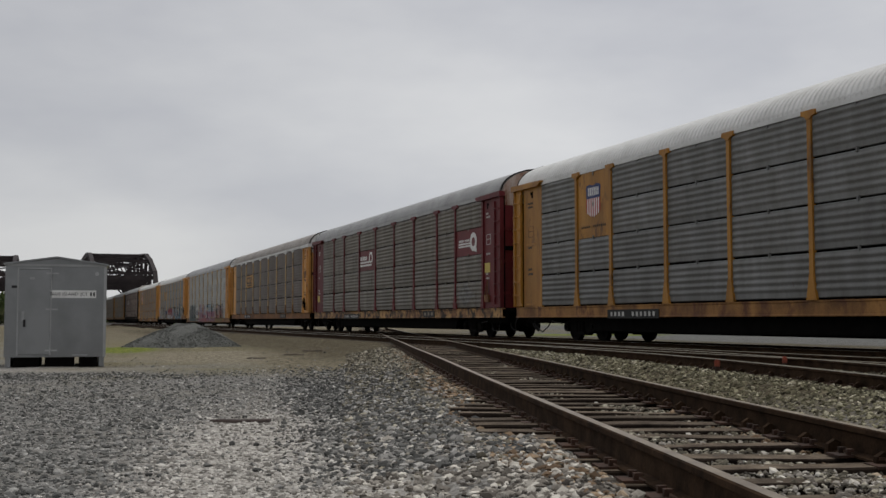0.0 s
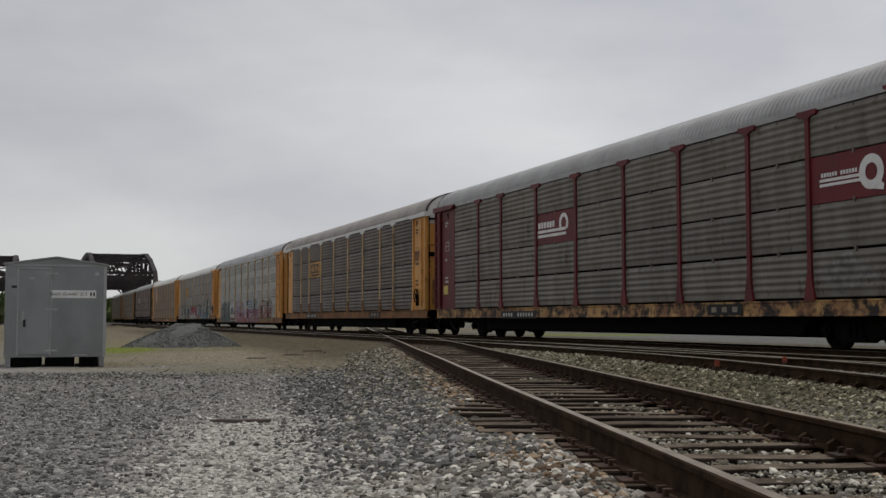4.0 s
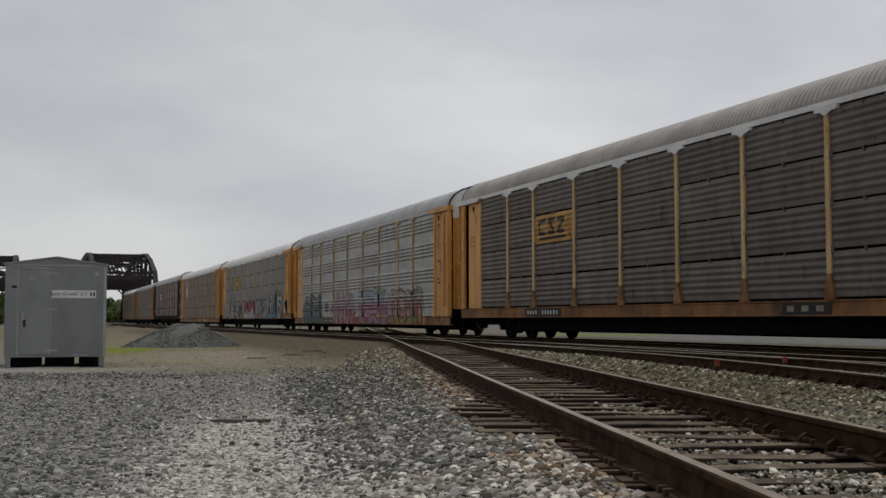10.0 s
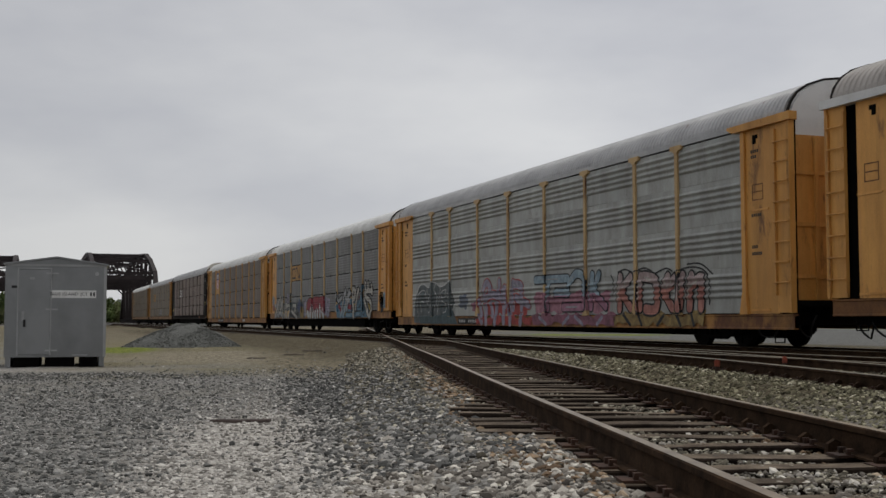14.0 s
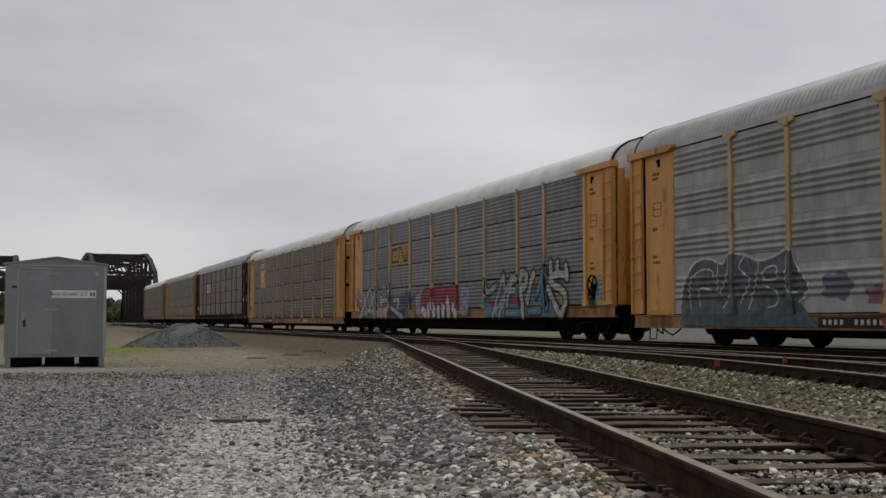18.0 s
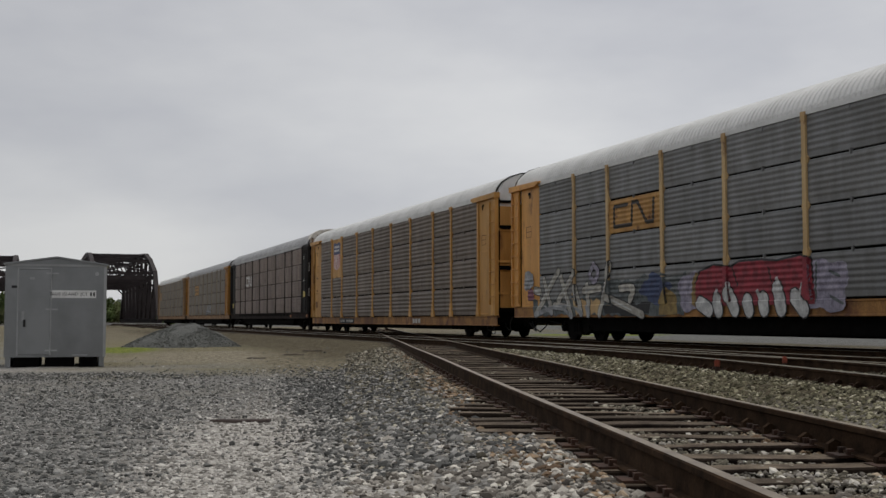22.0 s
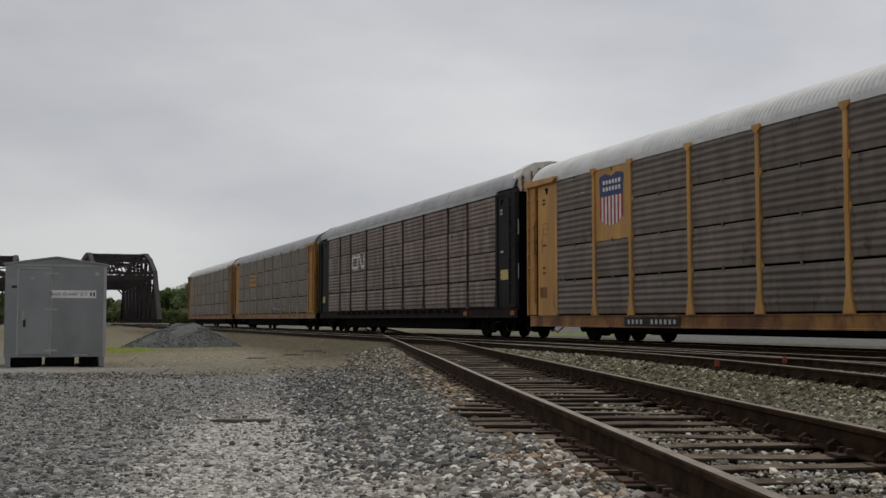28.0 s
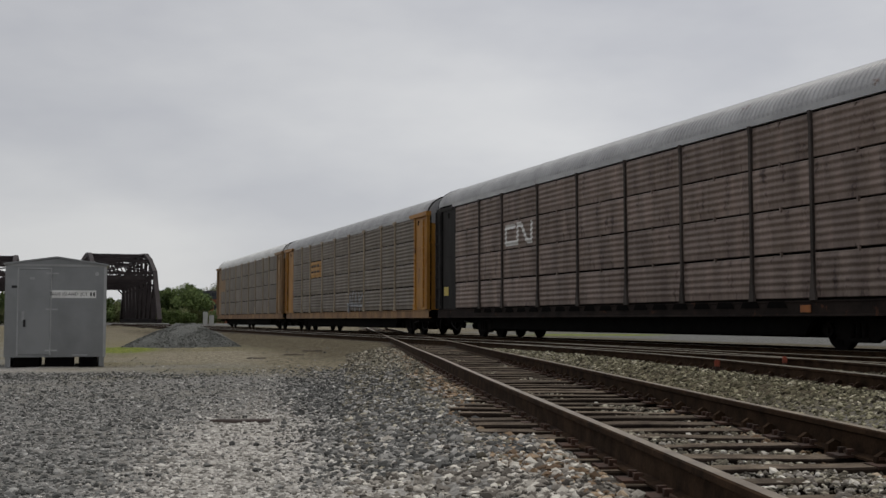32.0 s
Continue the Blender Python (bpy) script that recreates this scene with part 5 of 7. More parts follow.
P_PINK = mat("pink_spray_paint", (0.40, 0.20, 0.27), (0.21, 0.099, 0.142), rough=0.65, scale=5, fine=26, streak=0.2, bump=0.0)
P_BLUSH = mat("salmon_spray_paint", (0.47, 0.22, 0.17), (0.26, 0.111, 0.093), rough=0.65, scale=5, fine=26, streak=0.2, bump=0.0)
P_WHITE = mat("white_spray_paint", (0.62, 0.62, 0.60), (0.31, 0.31, 0.303), rough=0.65, scale=5, fine=26, streak=0.2, bump=0.0)
P_SKYDEEP = mat("sky_blue_spray_paint", (0.13, 0.25, 0.33), (0.074, 0.13, 0.173), rough=0.65, scale=5, fine=26, streak=0.2, bump=0.0)
P_YELLOW = mat("mustard_spray_paint", (0.42, 0.32, 0.07), (0.217, 0.161, 0.043), rough=0.65, scale=5, fine=26, streak=0.2, bump=0.0)
P_HAZE = mat("thin_white_spray_paint", (0.40, 0.41, 0.42), (0.179, 0.186, 0.192), rough=0.65, scale=5, fine=26, streak=0.2, bump=0.0)

P_BUFF = mat("worn_buff_paint", (0.58, 0.41, 0.20), (0.40, 0.26, 0.12), rough=0.6, scale=1.6, bump=0.03, streak=0.8, rust=0.5)
P_TAN = mat("faded_tan_paint", (0.36, 0.30, 0.215), (0.25, 0.20, 0.14), rough=0.6, scale=1.6, bump=0.03, streak=0.8)

YF = -HALF - 0.035
X = lambda s: s - BODY / 2
# a ribbon bent into a loop and a wave, worn as an emblem by two wagons
EMBLEM = [(7.70, 3.72), (6.97, 3.72), (6.97, 3.17), (7.93, 3.17), (7.97, 3.75), (8.25, 3.75), (8.72, 3.17), (9.05, 3.17), (9.08, 3.75)]


def ribbon(car, style, lines, width, material, lift, label="", name="painted_mark"):
    """Brush strokes along lines of (metres from the wagon's rear, height), following the sheets."""
    for line in lines:
        painted_patch(car, [band((X(a[0]), a[1]), (X(b[0]), b[1]), width) for a, b in zip(line, line[1:])], style, material, lift, label, name)


def rounded(line, n=4):
    """The same line with its bends drawn round."""
    if len(line) < 3:
        return line
    out = []
    for i in range(len(line) - 1):
        p0, p1, p2, p3 = line[max(i - 1, 0)], line[i], line[i + 1], line[min(i + 2, len(line) - 1)]
        for j in range(n):
            t = j / n
            out.append(tuple(0.5 * (2 * b + (c - a) * t + (2 * a - 5 * b + 4 * c - d) * t * t + (3 * b - a - 3 * c + d) * t ** 3) for a, b, c, d in zip(p0, p1, p2, p3)))
    return out + [line[-1]]


def sprayed(car, style, lines, width, rim, body, lift, edge=0.05, foot=None, shine=None):
    """Fat sprayed letter strokes: a rim, the body, a second colour below the height foot[0], and thin glints."""
    for line in lines:
        bent = rounded(line)
        pairs = list(zip(bent, bent[1:]))
        out = lambda w, top=None: [[(x, min(z, top + 0.05 * math.sin(7 * x)) if top else z) for x, z in band((X(a[0]), a[1]), (X(b[0]), b[1]), w)] for a, b in pairs]
        painted_patch(car, out(width + 2 * edge), style, rim, lift)
        painted_patch(car, out(width), style, body, lift + 0.006)
        if foot:
            low = [o for o in out(width * 0.98, foot[0]) if max(p[1] for p in o) - min(p[1] for p in o) > 0.08]
            if low:
                painted_patch(car, low, style, foot[1], lift + 0.011)
        if shine:
            a, b = line[:2]
            painted_patch(car, [band((X(lerp(a[0], b[0], 0.2)) - width * 0.22, lerp(a[1], b[1], 0.2)), (X(lerp(a[0], b[0], 0.75)) - width * 0.22, lerp(a[1], b[1], 0.75)), 0.045)], style, shine, lift + 0.015)


# first wagon: yellow with a shield on the second bay
car_a = autorack("yellow autorack wagon with grey side panels and a striped shield", G_LIGHT, M_YELLOW_DEEP, R_WHITE, M_SILL, logo_bays=((1, 2), (1, 3)))
shield_parts(car_a, X(4.98), X(6.12), 3.45, 4.62, YF)
number_plate(car_a, X(4.70), X(6.40), 3.22, 3.36, YF + 0.01, (5, 7), plate=False, ink=M_DARKMARK)
number_plate(car_a, X(6.35), X(9.1), 0.665, 0.905, -HALF - 0.03)

# second: maroon with two white emblems
car_b = autorack("maroon autorack wagon with grimy grey panels and white emblems", G_OLIVE, M_MAROON, R_GREY, M_SILL_B, logo_bays=((3, 2), (8, 2)), gable=R_RUST, roof_lift=0.06, cap=0.62)
sweep_mark(car_b, X(9.5), X(12.05), 3.05, 3.9, YF)
ring_mark(car_b, X(24.86), 3.45, 0.34, YF, X(23.35))
number_plate(car_b, X(6.6), X(9.4), 0.675, 0.915, -HALF - 0.03)
number_plate(car_b, X(19.2), X(20.6), 0.735, 0.985, -HALF - 0.03, (3,), ink=M_DIM)

# third: yellow posts on dark panels
car_c = autorack("yellow autorack wagon with dark brownish panels and a yellow sign", G_DARK, M_YELLOW, R_WARM, M_SILL_C, logo_bays=((2, 2),), gable=R_WHITE, brake_right=True, post_paint=P_BUFF, foot=M_SILL, sign=M_SIGN, lip=False, cap_paint=R_WHITE, clips=G_MID, slot=0.80, roof_lift=0.08, cap=0.70)
for k in range(3):
    xx = 7.05 + 0.66 * k
    ribbon(car_c, "wave", [[(xx, 3.70), (xx + 0.40, 3.70)], [(xx + (0.0, 0.05, 0.4)[k], 3.66), (xx + (0.0, 0.35, 0.0)[k], 3.36)], [(xx, 3.32), (xx + 0.40, 3.32)]], 0.13, M_DARKMARK, 0.005, "dark emblem strokes")
ribbon(car_c, "wave", [[(7.1, 3.15), (8.9, 3.15)]], 0.08, M_DARKMARK, 0.005, "dark emblem bar")
number_plate(car_c, X(5.9), X(8.5), 0.735, 0.985, -HALF - 0.03)
number_plate(car_c, X(19.3), X(20.9), 0.735, 0.985, -HALF - 0.03, (3,), ink=M_DIM)

# fourth: bright ribbed sheets, sprayed along the foot
car_d = autorack("yellow autorack wagon with ribbed silver panels and colourful graffiti", G_BRIGHT, M_YELLOW, R_SILVER, M_SILL, style="ribs", gable=R_WHITE, brake_right=False, post_paint=P_BUFF, roof_lift=0.07, drop=LOW, cap=0.50)
number_plate(car_d, X(7.5), X(9.5), 0.475, 0.685, -HALF - 0.03, (4, 5))

# fifth: pale blue and red graffiti
car_e = autorack("yellow autorack wagon with grey panels, yellow sign and graffiti", G_MID, M_YELLOW, R_WHITE, M_SILL, style="fine", logo_bays=((2, 2),), brake_right=True, clips=P_BUFF, post_paint=P_BUFF, sign=M_SIGN, cap=0.0)
ribbon(car_e, "fine", [EMBLEM], 0.11, M_DARKMARK, 0.006, "dark looped ribbon emblem")

# sixth: brown panels and shield
car_f = autorack("yellow autorack wagon with dark brown panels and a striped shield", G_BROWN, M_YELLOW_DULL, R_WHITE, M_SILL, logo_bays=((1, 2), (1, 3)), clips=M_YELLOW_DULL, drop=LOW, cap=0.30)
shield_parts(car_f, X(4.62), X(6.42), 3.0, 4.82, YF)
number_plate(car_f, X(6.2), X(9.0), 0.455, 0.695, -HALF - 0.03)

# seventh: charcoal wagon
car_g = autorack("charcoal autorack wagon with dark brown panels and white mark", G_ROSY, M_BLACKPAINT, R_SILVER, M_SILL_BLACK, row_posts=0.6, post_paint=M_POST_BLACK, roof_lift=0.10, flush=True, cap=0.0, end_paint=M_UNDER_SHADE, gable=M_UNDER_SHADE)
ribbon(car_g, "wave", [EMBLEM], 0.16, M_WHITE, 0.012, "white looped ribbon emblem")

# eighth and ninth
car_h = autorack("yellow autorack wagon with weathered brown panels", G_TAN, M_YELLOW_DEEP, R_SILVER, M_SILL_TAN, logo_bays=((2, 2),), post_paint=P_TAN, row_posts=0.8, sign=M_SIGN)
for k in range(3):
    xx = 7.05 + 0.66 * k
    ribbon(car_h, "wave", [[(xx, 3.66), (xx + 0.40, 3.66)], [(xx, 3.34), (xx + 0.40, 3.34)]], 0.12, M_DARKMARK, 0.012, "dark emblem strokes")
car_i = autorack("last yellow autorack wagon with grey brown panels", G_TAN, M_OLDYELLOW, R_WHITE, M_SILL_TAN, style="fine", logo_bays=((0, 2),), row_posts=0.8, post_paint=P_TAN)
CARS = [car_a, car_b, car_c, car_d, car_e, car_f, car_g, car_h, car_i]
SHIFT = [0.0, 0.0, 0.0, 0.0, 0.10, -0.18, 0.0, 0.1, 0.15]


def ragged(seed, s0, s1, z0, z1):
    """A long stain of paint with an uneven upper edge and drips below."""
    r = random.Random(seed)
    n = int((s1 - s0) / 0.22)
    top = [(X(lerp(s0, s1, i / n)), z1 + r.uniform(-0.16, 0.06)) for i in range(n + 1)]
    foot = [(X(lerp(s1, s0, (i + 0.5) / n)), z0 + r.choice((0.0, 0.0, 0.05, 0.11))) for i in range(n)]
    return top + foot


# sprayed lettering along the foot of the fourth, fifth and eighth wagons, abstract shapes only
# fourth wagon, rear: slate letters with pale rims
slate_top = [(2.3, 0.50), (2.3, 1.0), (2.5, 1.53), (2.9, 1.98), (3.5, 2.07), (4.1, 1.92), (4.3, 2.12), (4.9, 2.10), (5.5, 1.93), (6.1, 2.0), (6.6, 2.15), (6.8, 1.8), (7.2, 1.4), (7.2, 1.2), (6.9, 1.0), (7.5, 0.46)]
slate_rim = rounded(slate_top[1:15])
painted_patch(car_d, [(X(x), z) for x, z in slate_top[:1] + slate_rim + slate_top[15:]], "ribs", P_SLATE, 0.003)
painted_patch(car_d, [(X(3.1), 0.47), (X(7.4), 0.47), (X(7.0), 0.74), (X(6.9), 0.98), (X(6.2), 1.15), (X(5.5), 0.82), (X(4.3), 0.76), (X(2.9), 0.78)], "ribs", P_TEAL, 0.006)
ribbon(car_d, "ribs", [slate_rim], 0.06, P_WHITE, 0.010, name="graffiti_line")
ribbon(car_d, "ribs", [rounded(line) for line in (
    [(2.75, 0.9), (2.75, 1.5), (3.1, 1.78), (3.6, 1.80), (3.8, 1.6)], [(3.15, 0.95), (3.15, 1.3), (3.3, 1.38), (3.7, 1.32)], [(3.9, 1.95), (3.95, 1.25), (4.25, 1.55), (4.3, 2.05)],
    [(5.0, 2.08), (4.75, 1.8), (5.2, 1.5), (4.8, 1.0)], [(4.5, 1.2), (4.1, 0.9)], [(5.5, 1.95), (5.4, 1.4), (5.1, 0.85)], [(5.7, 1.5), (5.7, 1.72), (6.1, 1.78), (6.15, 1.5), (5.7, 1.5)], [(5.8, 1.35), (6.2, 1.2), (6.1, 0.95), (5.8, 0.9)], [(6.45, 1.95), (6.5, 1.3), (6.85, 1.2)])], 0.040, P_WHITE, 0.011, name="graffiti_line")
ribbon(car_d, "ribs", [[(4.75, 1.95), (4.75, 1.45)], [(3.5, 1.9), (3.2, 1.3)], [(6.0, 1.35), (5.6, 1.05)], [(4.6, 0.9), (4.4, 0.55)], [(6.6, 1.4), (6.3, 0.95)]], 0.10, P_TEAL, 0.008, name="graffiti_line")
painted_patch(car_d, glyph(random.Random(4), X(7.6), X(8.6), 1.0, 1.6), "ribs", P_NAVYTHIN, 0.003)
painted_patch(car_d, glyph(random.Random(14), X(8.9), X(9.5), 0.9, 1.3), "ribs", P_MAGENTA, 0.003)
# fourth wagon, middle: lilac letters rimmed with red, red shading between their legs
painted_patch(car_d, ragged(31, 9.3, 14.3, 0.46, 0.80), "ribs", P_REDDISH, 0.003)
painted_patch(car_d, ragged(37, 10.1, 13.9, 0.76, 1.22), "ribs", P_REDDISH, 0.002)
ribbon(car_d, "ribs", [[(10.3, 1.25), (10.3, 0.52)], [(10.75, 1.3), (10.9, 0.80)], [(11.35, 1.3), (11.1, 0.52)], [(11.85, 1.3), (11.9, 0.55)], [(12.5, 1.2), (12.45, 0.52)], [(13.45, 1.1), (13.3, 0.52)], [(9.7, 0.75), (9.9, 0.55)]], 0.26, P_LILAC, 0.006, name="graffiti_line")
sprayed(car_d, "ribs", [[(9.7, 1.29), (9.9, 0.80)], [(10.2, 1.38), (10.1, 1.75), (10.4, 1.92), (10.7, 1.72), (10.8, 1.47)], [(10.2, 1.34), (11.0, 1.5), (11.9, 1.3)], [(11.5, 1.92), (11.5, 1.58)], [(11.8, 1.5), (12.0, 1.68), (12.2, 1.1)],
                        [(12.7, 1.85), (12.7, 1.0)], [(12.7, 1.80), (13.4, 1.70), (13.4, 1.0)], [(13.0, 1.35), (14.0, 1.1)]], 0.27, P_REDDISH, P_LILAC, 0.012, 0.04, None, P_HAZE)
# then sky blue letters fading to magenta
painted_patch(car_d, ragged(33, 14.2, 19.8, 0.46, 0.82), "ribs", P_MAGENTA, 0.003)
painted_patch(car_d, ragged(36, 14.4, 19.5, 0.80, 1.45), "ribs", P_ROSE, 0.002)
ribbon(car_d, "ribs", [[(14.8, 0.70), (15.3, 0.5)], [(16.9, 0.72), (16.5, 0.5)], [(17.3, 0.72), (17.8, 0.5)], [(19.0, 0.7), (18.7, 0.5)]], 0.12, P_LILAC, 0.008, name="graffiti_line")
sprayed(car_d, "ribs", [[(14.5, 1.88), (16.8, 1.86)], [(15.5, 1.85), (15.4, 0.98)], [(16.9, 1.7), (17.4, 1.98), (17.9, 1.78), (17.9, 1.0)], [(16.0, 1.45), (16.9, 1.42)], [(16.5, 1.0), (17.8, 1.0)], [(18.4, 1.9), (18.3, 0.98)], [(18.8, 1.9), (18.6, 1.45), (19.2, 1.0)]],
        0.24, P_BLACK, P_SKY, 0.012, 0.04, (1.35, P_PINK), P_HAZE)
# and blushing letters with black rims over ochre
painted_patch(car_d, ragged(32, 19.6, 24.2, 0.46, 0.84), "ribs", P_OCHRE, 0.003)
ribbon(car_d, "ribs", [[(20.2, 0.78), (20.6, 0.5)], [(21.0, 0.78), (21.2, 0.5)], [(22.3, 0.74), (22.0, 0.5)], [(22.9, 0.76), (23.1, 0.5)], [(23.6, 0.74), (23.7, 0.5)]], 0.10, P_BLACK, 0.008, name="graffiti_line")
sprayed(car_d, "ribs", [[(20.05, 1.78), (20.0, 0.92)], [(20.6, 1.75), (20.2, 1.4), (20.6, 0.95)], [(21.15, 1.76), (21.1, 0.94)], [(21.3, 1.76), (21.95, 1.6), (21.95, 0.93), (21.4, 0.9)], [(22.5, 1.7), (22.35, 1.35), (22.7, 0.93)], [(22.85, 1.66), (22.45, 1.35)],
                        [(23.2, 1.70), (23.05, 0.92)], [(23.6, 1.68), (23.5, 0.92)], [(23.55, 1.4), (24.05, 1.62), (24.0, 0.92)]], 0.25, P_BLACK, P_PALE, 0.012, 0.05, (1.42, P_BLUSH), P_CREAM)
ribbon(car_d, "ribs", [rounded(line) for line in ([(19.5, 1.85), (19.7, 1.6), (19.65, 1.3)], [(19.9, 1.92), (20.3, 1.98), (20.7, 1.88)], [(20.9, 1.9), (21.3, 1.98), (21.7, 1.88)], [(21.9, 1.82), (22.4, 1.92), (22.7, 1.84)], [(23.0, 1.84), (23.5, 1.90), (24.1, 1.82), (24.4, 1.5), (24.35, 1.0)], [(23.4, 1.98), (24.0, 1.96), (24.5, 1.7)])], 0.045, P_BLACK, 0.006, name="graffiti_line")

# fifth wagon, rear: cream strokes over slate
painted_patch(car_e, ragged(45, 1.5, 6.2, 0.72, 1.35), "fine", P_SLATE, 0.001)
painted_patch(car_e, ragged(48, 4.5, 6.1, 0.74, 1.25), "fine", P_BUFF, 0.004)
painted_patch(car_e, ragged(47, 6.0, 10.6, 0.72, 1.80), "fine", P_SLATE, 0.001)
painted_patch(car_e, ragged(49, 6.3, 8.9, 0.72, 1.12), "fine", P_BLACK, 0.003)
sprayed(car_e, "fine", [[(3.4, 2.1), (1.8, 0.80)], [(3.6, 1.9), (4.3, 0.76)], [(4.5, 2.0), (3.4, 1.2)], [(5.3, 1.6), (5.4, 0.80)], [(5.1, 1.47), (6.1, 1.52)], [(1.7, 1.55), (2.1, 1.5)], [(2.4, 1.85), (2.95, 0.85)], [(4.55, 1.55), (4.95, 0.82)], [(3.1, 1.05), (3.9, 1.0)]], 0.22, P_BLACK, P_CREAM, 0.006, 0.03, (1.05, P_HAZE), P_WHITE)
sprayed(car_e, "fine", [rounded([(5.75, 2.2), (5.5, 1.95), (5.75, 1.7), (6.0, 1.95), (5.75, 2.2)], 3)], 0.16, P_BLACK, P_LILAC, 0.012, 0.03)
sprayed(car_e, "fine", [[(6.7, 2.15), (6.1, 0.78)], [(6.3, 1.3), (8.5, 0.76)], [(7.3, 1.48), (8.0, 1.46), (7.8, 1.15)]], 0.20, P_BLACK, P_CREAM, 0.016, 0.03, None, P_WHITE)
painted_patch(car_e, glyph(random.Random(8), X(8.3), X(9.9), 1.0, 1.85, 4, 0.35), "fine", P_NAVY, 0.003)
painted_patch(car_e, [(X(9.3), 0.75), (X(10.2), 0.75), (X(10.1), 1.25), (X(9.6), 1.45), (X(9.35), 1.1)], "fine", P_OCHRE, 0.005)
# middle: a crimson block over white dripping letters, lilac splashes at its sides
painted_patch(car_e, glyph(random.Random(61), X(10.2), X(11.4), 0.80, 1.8, 4, 0.18), "fine", P_LILAC, 0.004)
painted_patch(car_e, glyph(random.Random(63), X(10.8), X(11.4), 0.90, 1.75, 3, 0.18), "fine", P_OCHRE, 0.006)
painted_patch(car_e, glyph(random.Random(62), X(15.1), X(16.5), 0.74, 1.9, 4, 0.2), "fine", P_LILAC, 0.004)
ribbon(car_e, "fine", [[(15.5, 1.8), (15.45, 1.0)], [(15.9, 1.6), (16.2, 1.5)], [(15.9, 1.1), (16.3, 0.95)]], 0.06, P_SLATE, 0.007, name="graffiti_line")
crimson = [(11.0, 0.95), (11.0, 1.5), (11.2, 1.78), (11.8, 1.92), (12.5, 1.84), (12.8, 1.95), (13.6, 1.95), (14.2, 1.90), (15.0, 1.98), (15.35, 1.9), (15.4, 1.4), (15.45, 0.95)]
painted_patch(car_e, [(X(x), z) for x, z in crimson], "fine", P_CRIMSON, 0.008)
ribbon(car_e, "fine", [crimson[1:-1]], 0.05, P_BLACK, 0.010, name="graffiti_line")
ribbon(car_e, "fine", [[(12.55, 1.8), (12.75, 1.4)], [(13.9, 1.75), (14.0, 1.45)], [(12.1, 1.35), (12.15, 1.1)]], 0.05, P_BLACK, 0.011, name="graffiti_line")
sprayed(car_e, "fine", [[(11.2, 1.02), (11.6, 0.86)], [(11.9, 1.10), (12.0, 0.84)], [(12.4, 1.22), (12.65, 0.86)], [(13.1, 1.05), (13.2, 0.84)], [(13.7, 1.08), (13.75, 0.86)], [(14.2, 1.30), (14.35, 0.86)], [(14.8, 1.12), (15.1, 0.84)]], 0.34, P_BLACK, P_WHITE, 0.012, 0.035)
ribbon(car_e, "fine", [[(12.4, 1.45), (12.45, 1.15)], [(14.2, 1.5), (14.25, 1.2)], [(11.9, 1.3), (11.85, 1.1)], [(15.05, 1.35), (14.95, 1.1)], [(13.5, 1.25), (13.6, 1.05)]], 0.11, P_WHITE, 0.019, name="graffiti_line")
# front: tall white and blue letters with black rims, the last one toothed
painted_patch(car_e, [(X(18.0), 0.74), (X(17.9), 1.3), (X(18.4), 1.7), (X(20.2), 1.75), (X(22.0), 1.6), (X(23.4), 1.5), (X(24.0), 1.0), (X(24.2), 0.74)], "fine", P_SKYDEEP, 0.003)
ribbon(car_e, "fine", [[(20.1, 1.30), (21.0, 1.25)], [(18.4, 1.35), (18.8, 1.1)], [(22.4, 1.65), (22.9, 1.62)]], 0.26, P_CRIMSON, 0.006, name="graffiti_line")
ribbon(car_e, "fine", [[(21.5, 1.35), (21.6, 1.1)], [(24.0, 1.45), (24.2, 1.2)], [(19.6, 1.3), (19.7, 0.95)]], 0.26, P_YELLOW, 0.006, name="graffiti_line")
sprayed(car_e, "fine", [[(18.0, 1.95), (18.3, 1.59), (19.1, 1.80)], [(18.8, 0.80), (19.7, 2.15)], [(19.7, 2.15), (19.9, 1.6), (20.4, 2.08)], [(19.4, 0.80), (19.9, 1.6)], [(20.7, 2.1), (20.2, 1.6), (20.0, 1.05)], [(20.4, 1.93), (20.9, 1.95)], [(20.2, 1.58), (20.7, 1.6)]], 0.20, P_BLACK, P_HAZE, 0.008, 0.075, (1.35, P_SKY), P_CREAM)
sprayed(car_e, "fine", [[(21.2, 2.15), (21.2, 1.59), (21.4, 0.80)], [(21.2, 2.15), (21.6, 2.1), (21.6, 1.75), (21.3, 1.65)], [(21.7, 1.2), (22.2, 2.1)]], 0.24, P_BLACK, P_CREAM, 0.022, 0.075, None, P_WHITE)
sprayed(car_e, "fine", [[(23.1, 2.2), (22.4, 1.38)], [(22.8, 2.1), (23.0, 1.53), (23.2, 1.0)], [(20.0, 0.86), (21.1, 0.86)], [(21.9, 0.90), (22.7, 0.92)]], 0.22, P_BLACK, P_SKYDEEP, 0.020, 0.07, None, P_SKY)
sprayed(car_e, "fine", [[(24.65, 1.88), (24.3, 2.0), (23.55, 1.95), (23.55, 1.75), (24.3, 1.52), (24.55, 1.24), (24.3, 0.80)], [(23.3, 1.6), (23.7, 1.18), (24.1, 0.82)], [(23.5, 2.38), (23.5, 2.08)], [(24.0, 2.36), (23.95, 2.1)], [(24.55, 2.24), (24.6, 1.98)]], 0.22, P_BLACK, P_CREAM, 0.024, 0.075, None, P_WHITE)
ribbon(car_e, "fine", [[(23.7, 1.86), (24.0, 1.80), (24.3, 1.84)], [(23.8, 1.90), (23.82, 1.76)], [(24.05, 1.87), (24.05, 1.75)]], 0.035, P_BLACK, 0.045, name="graffiti_line")
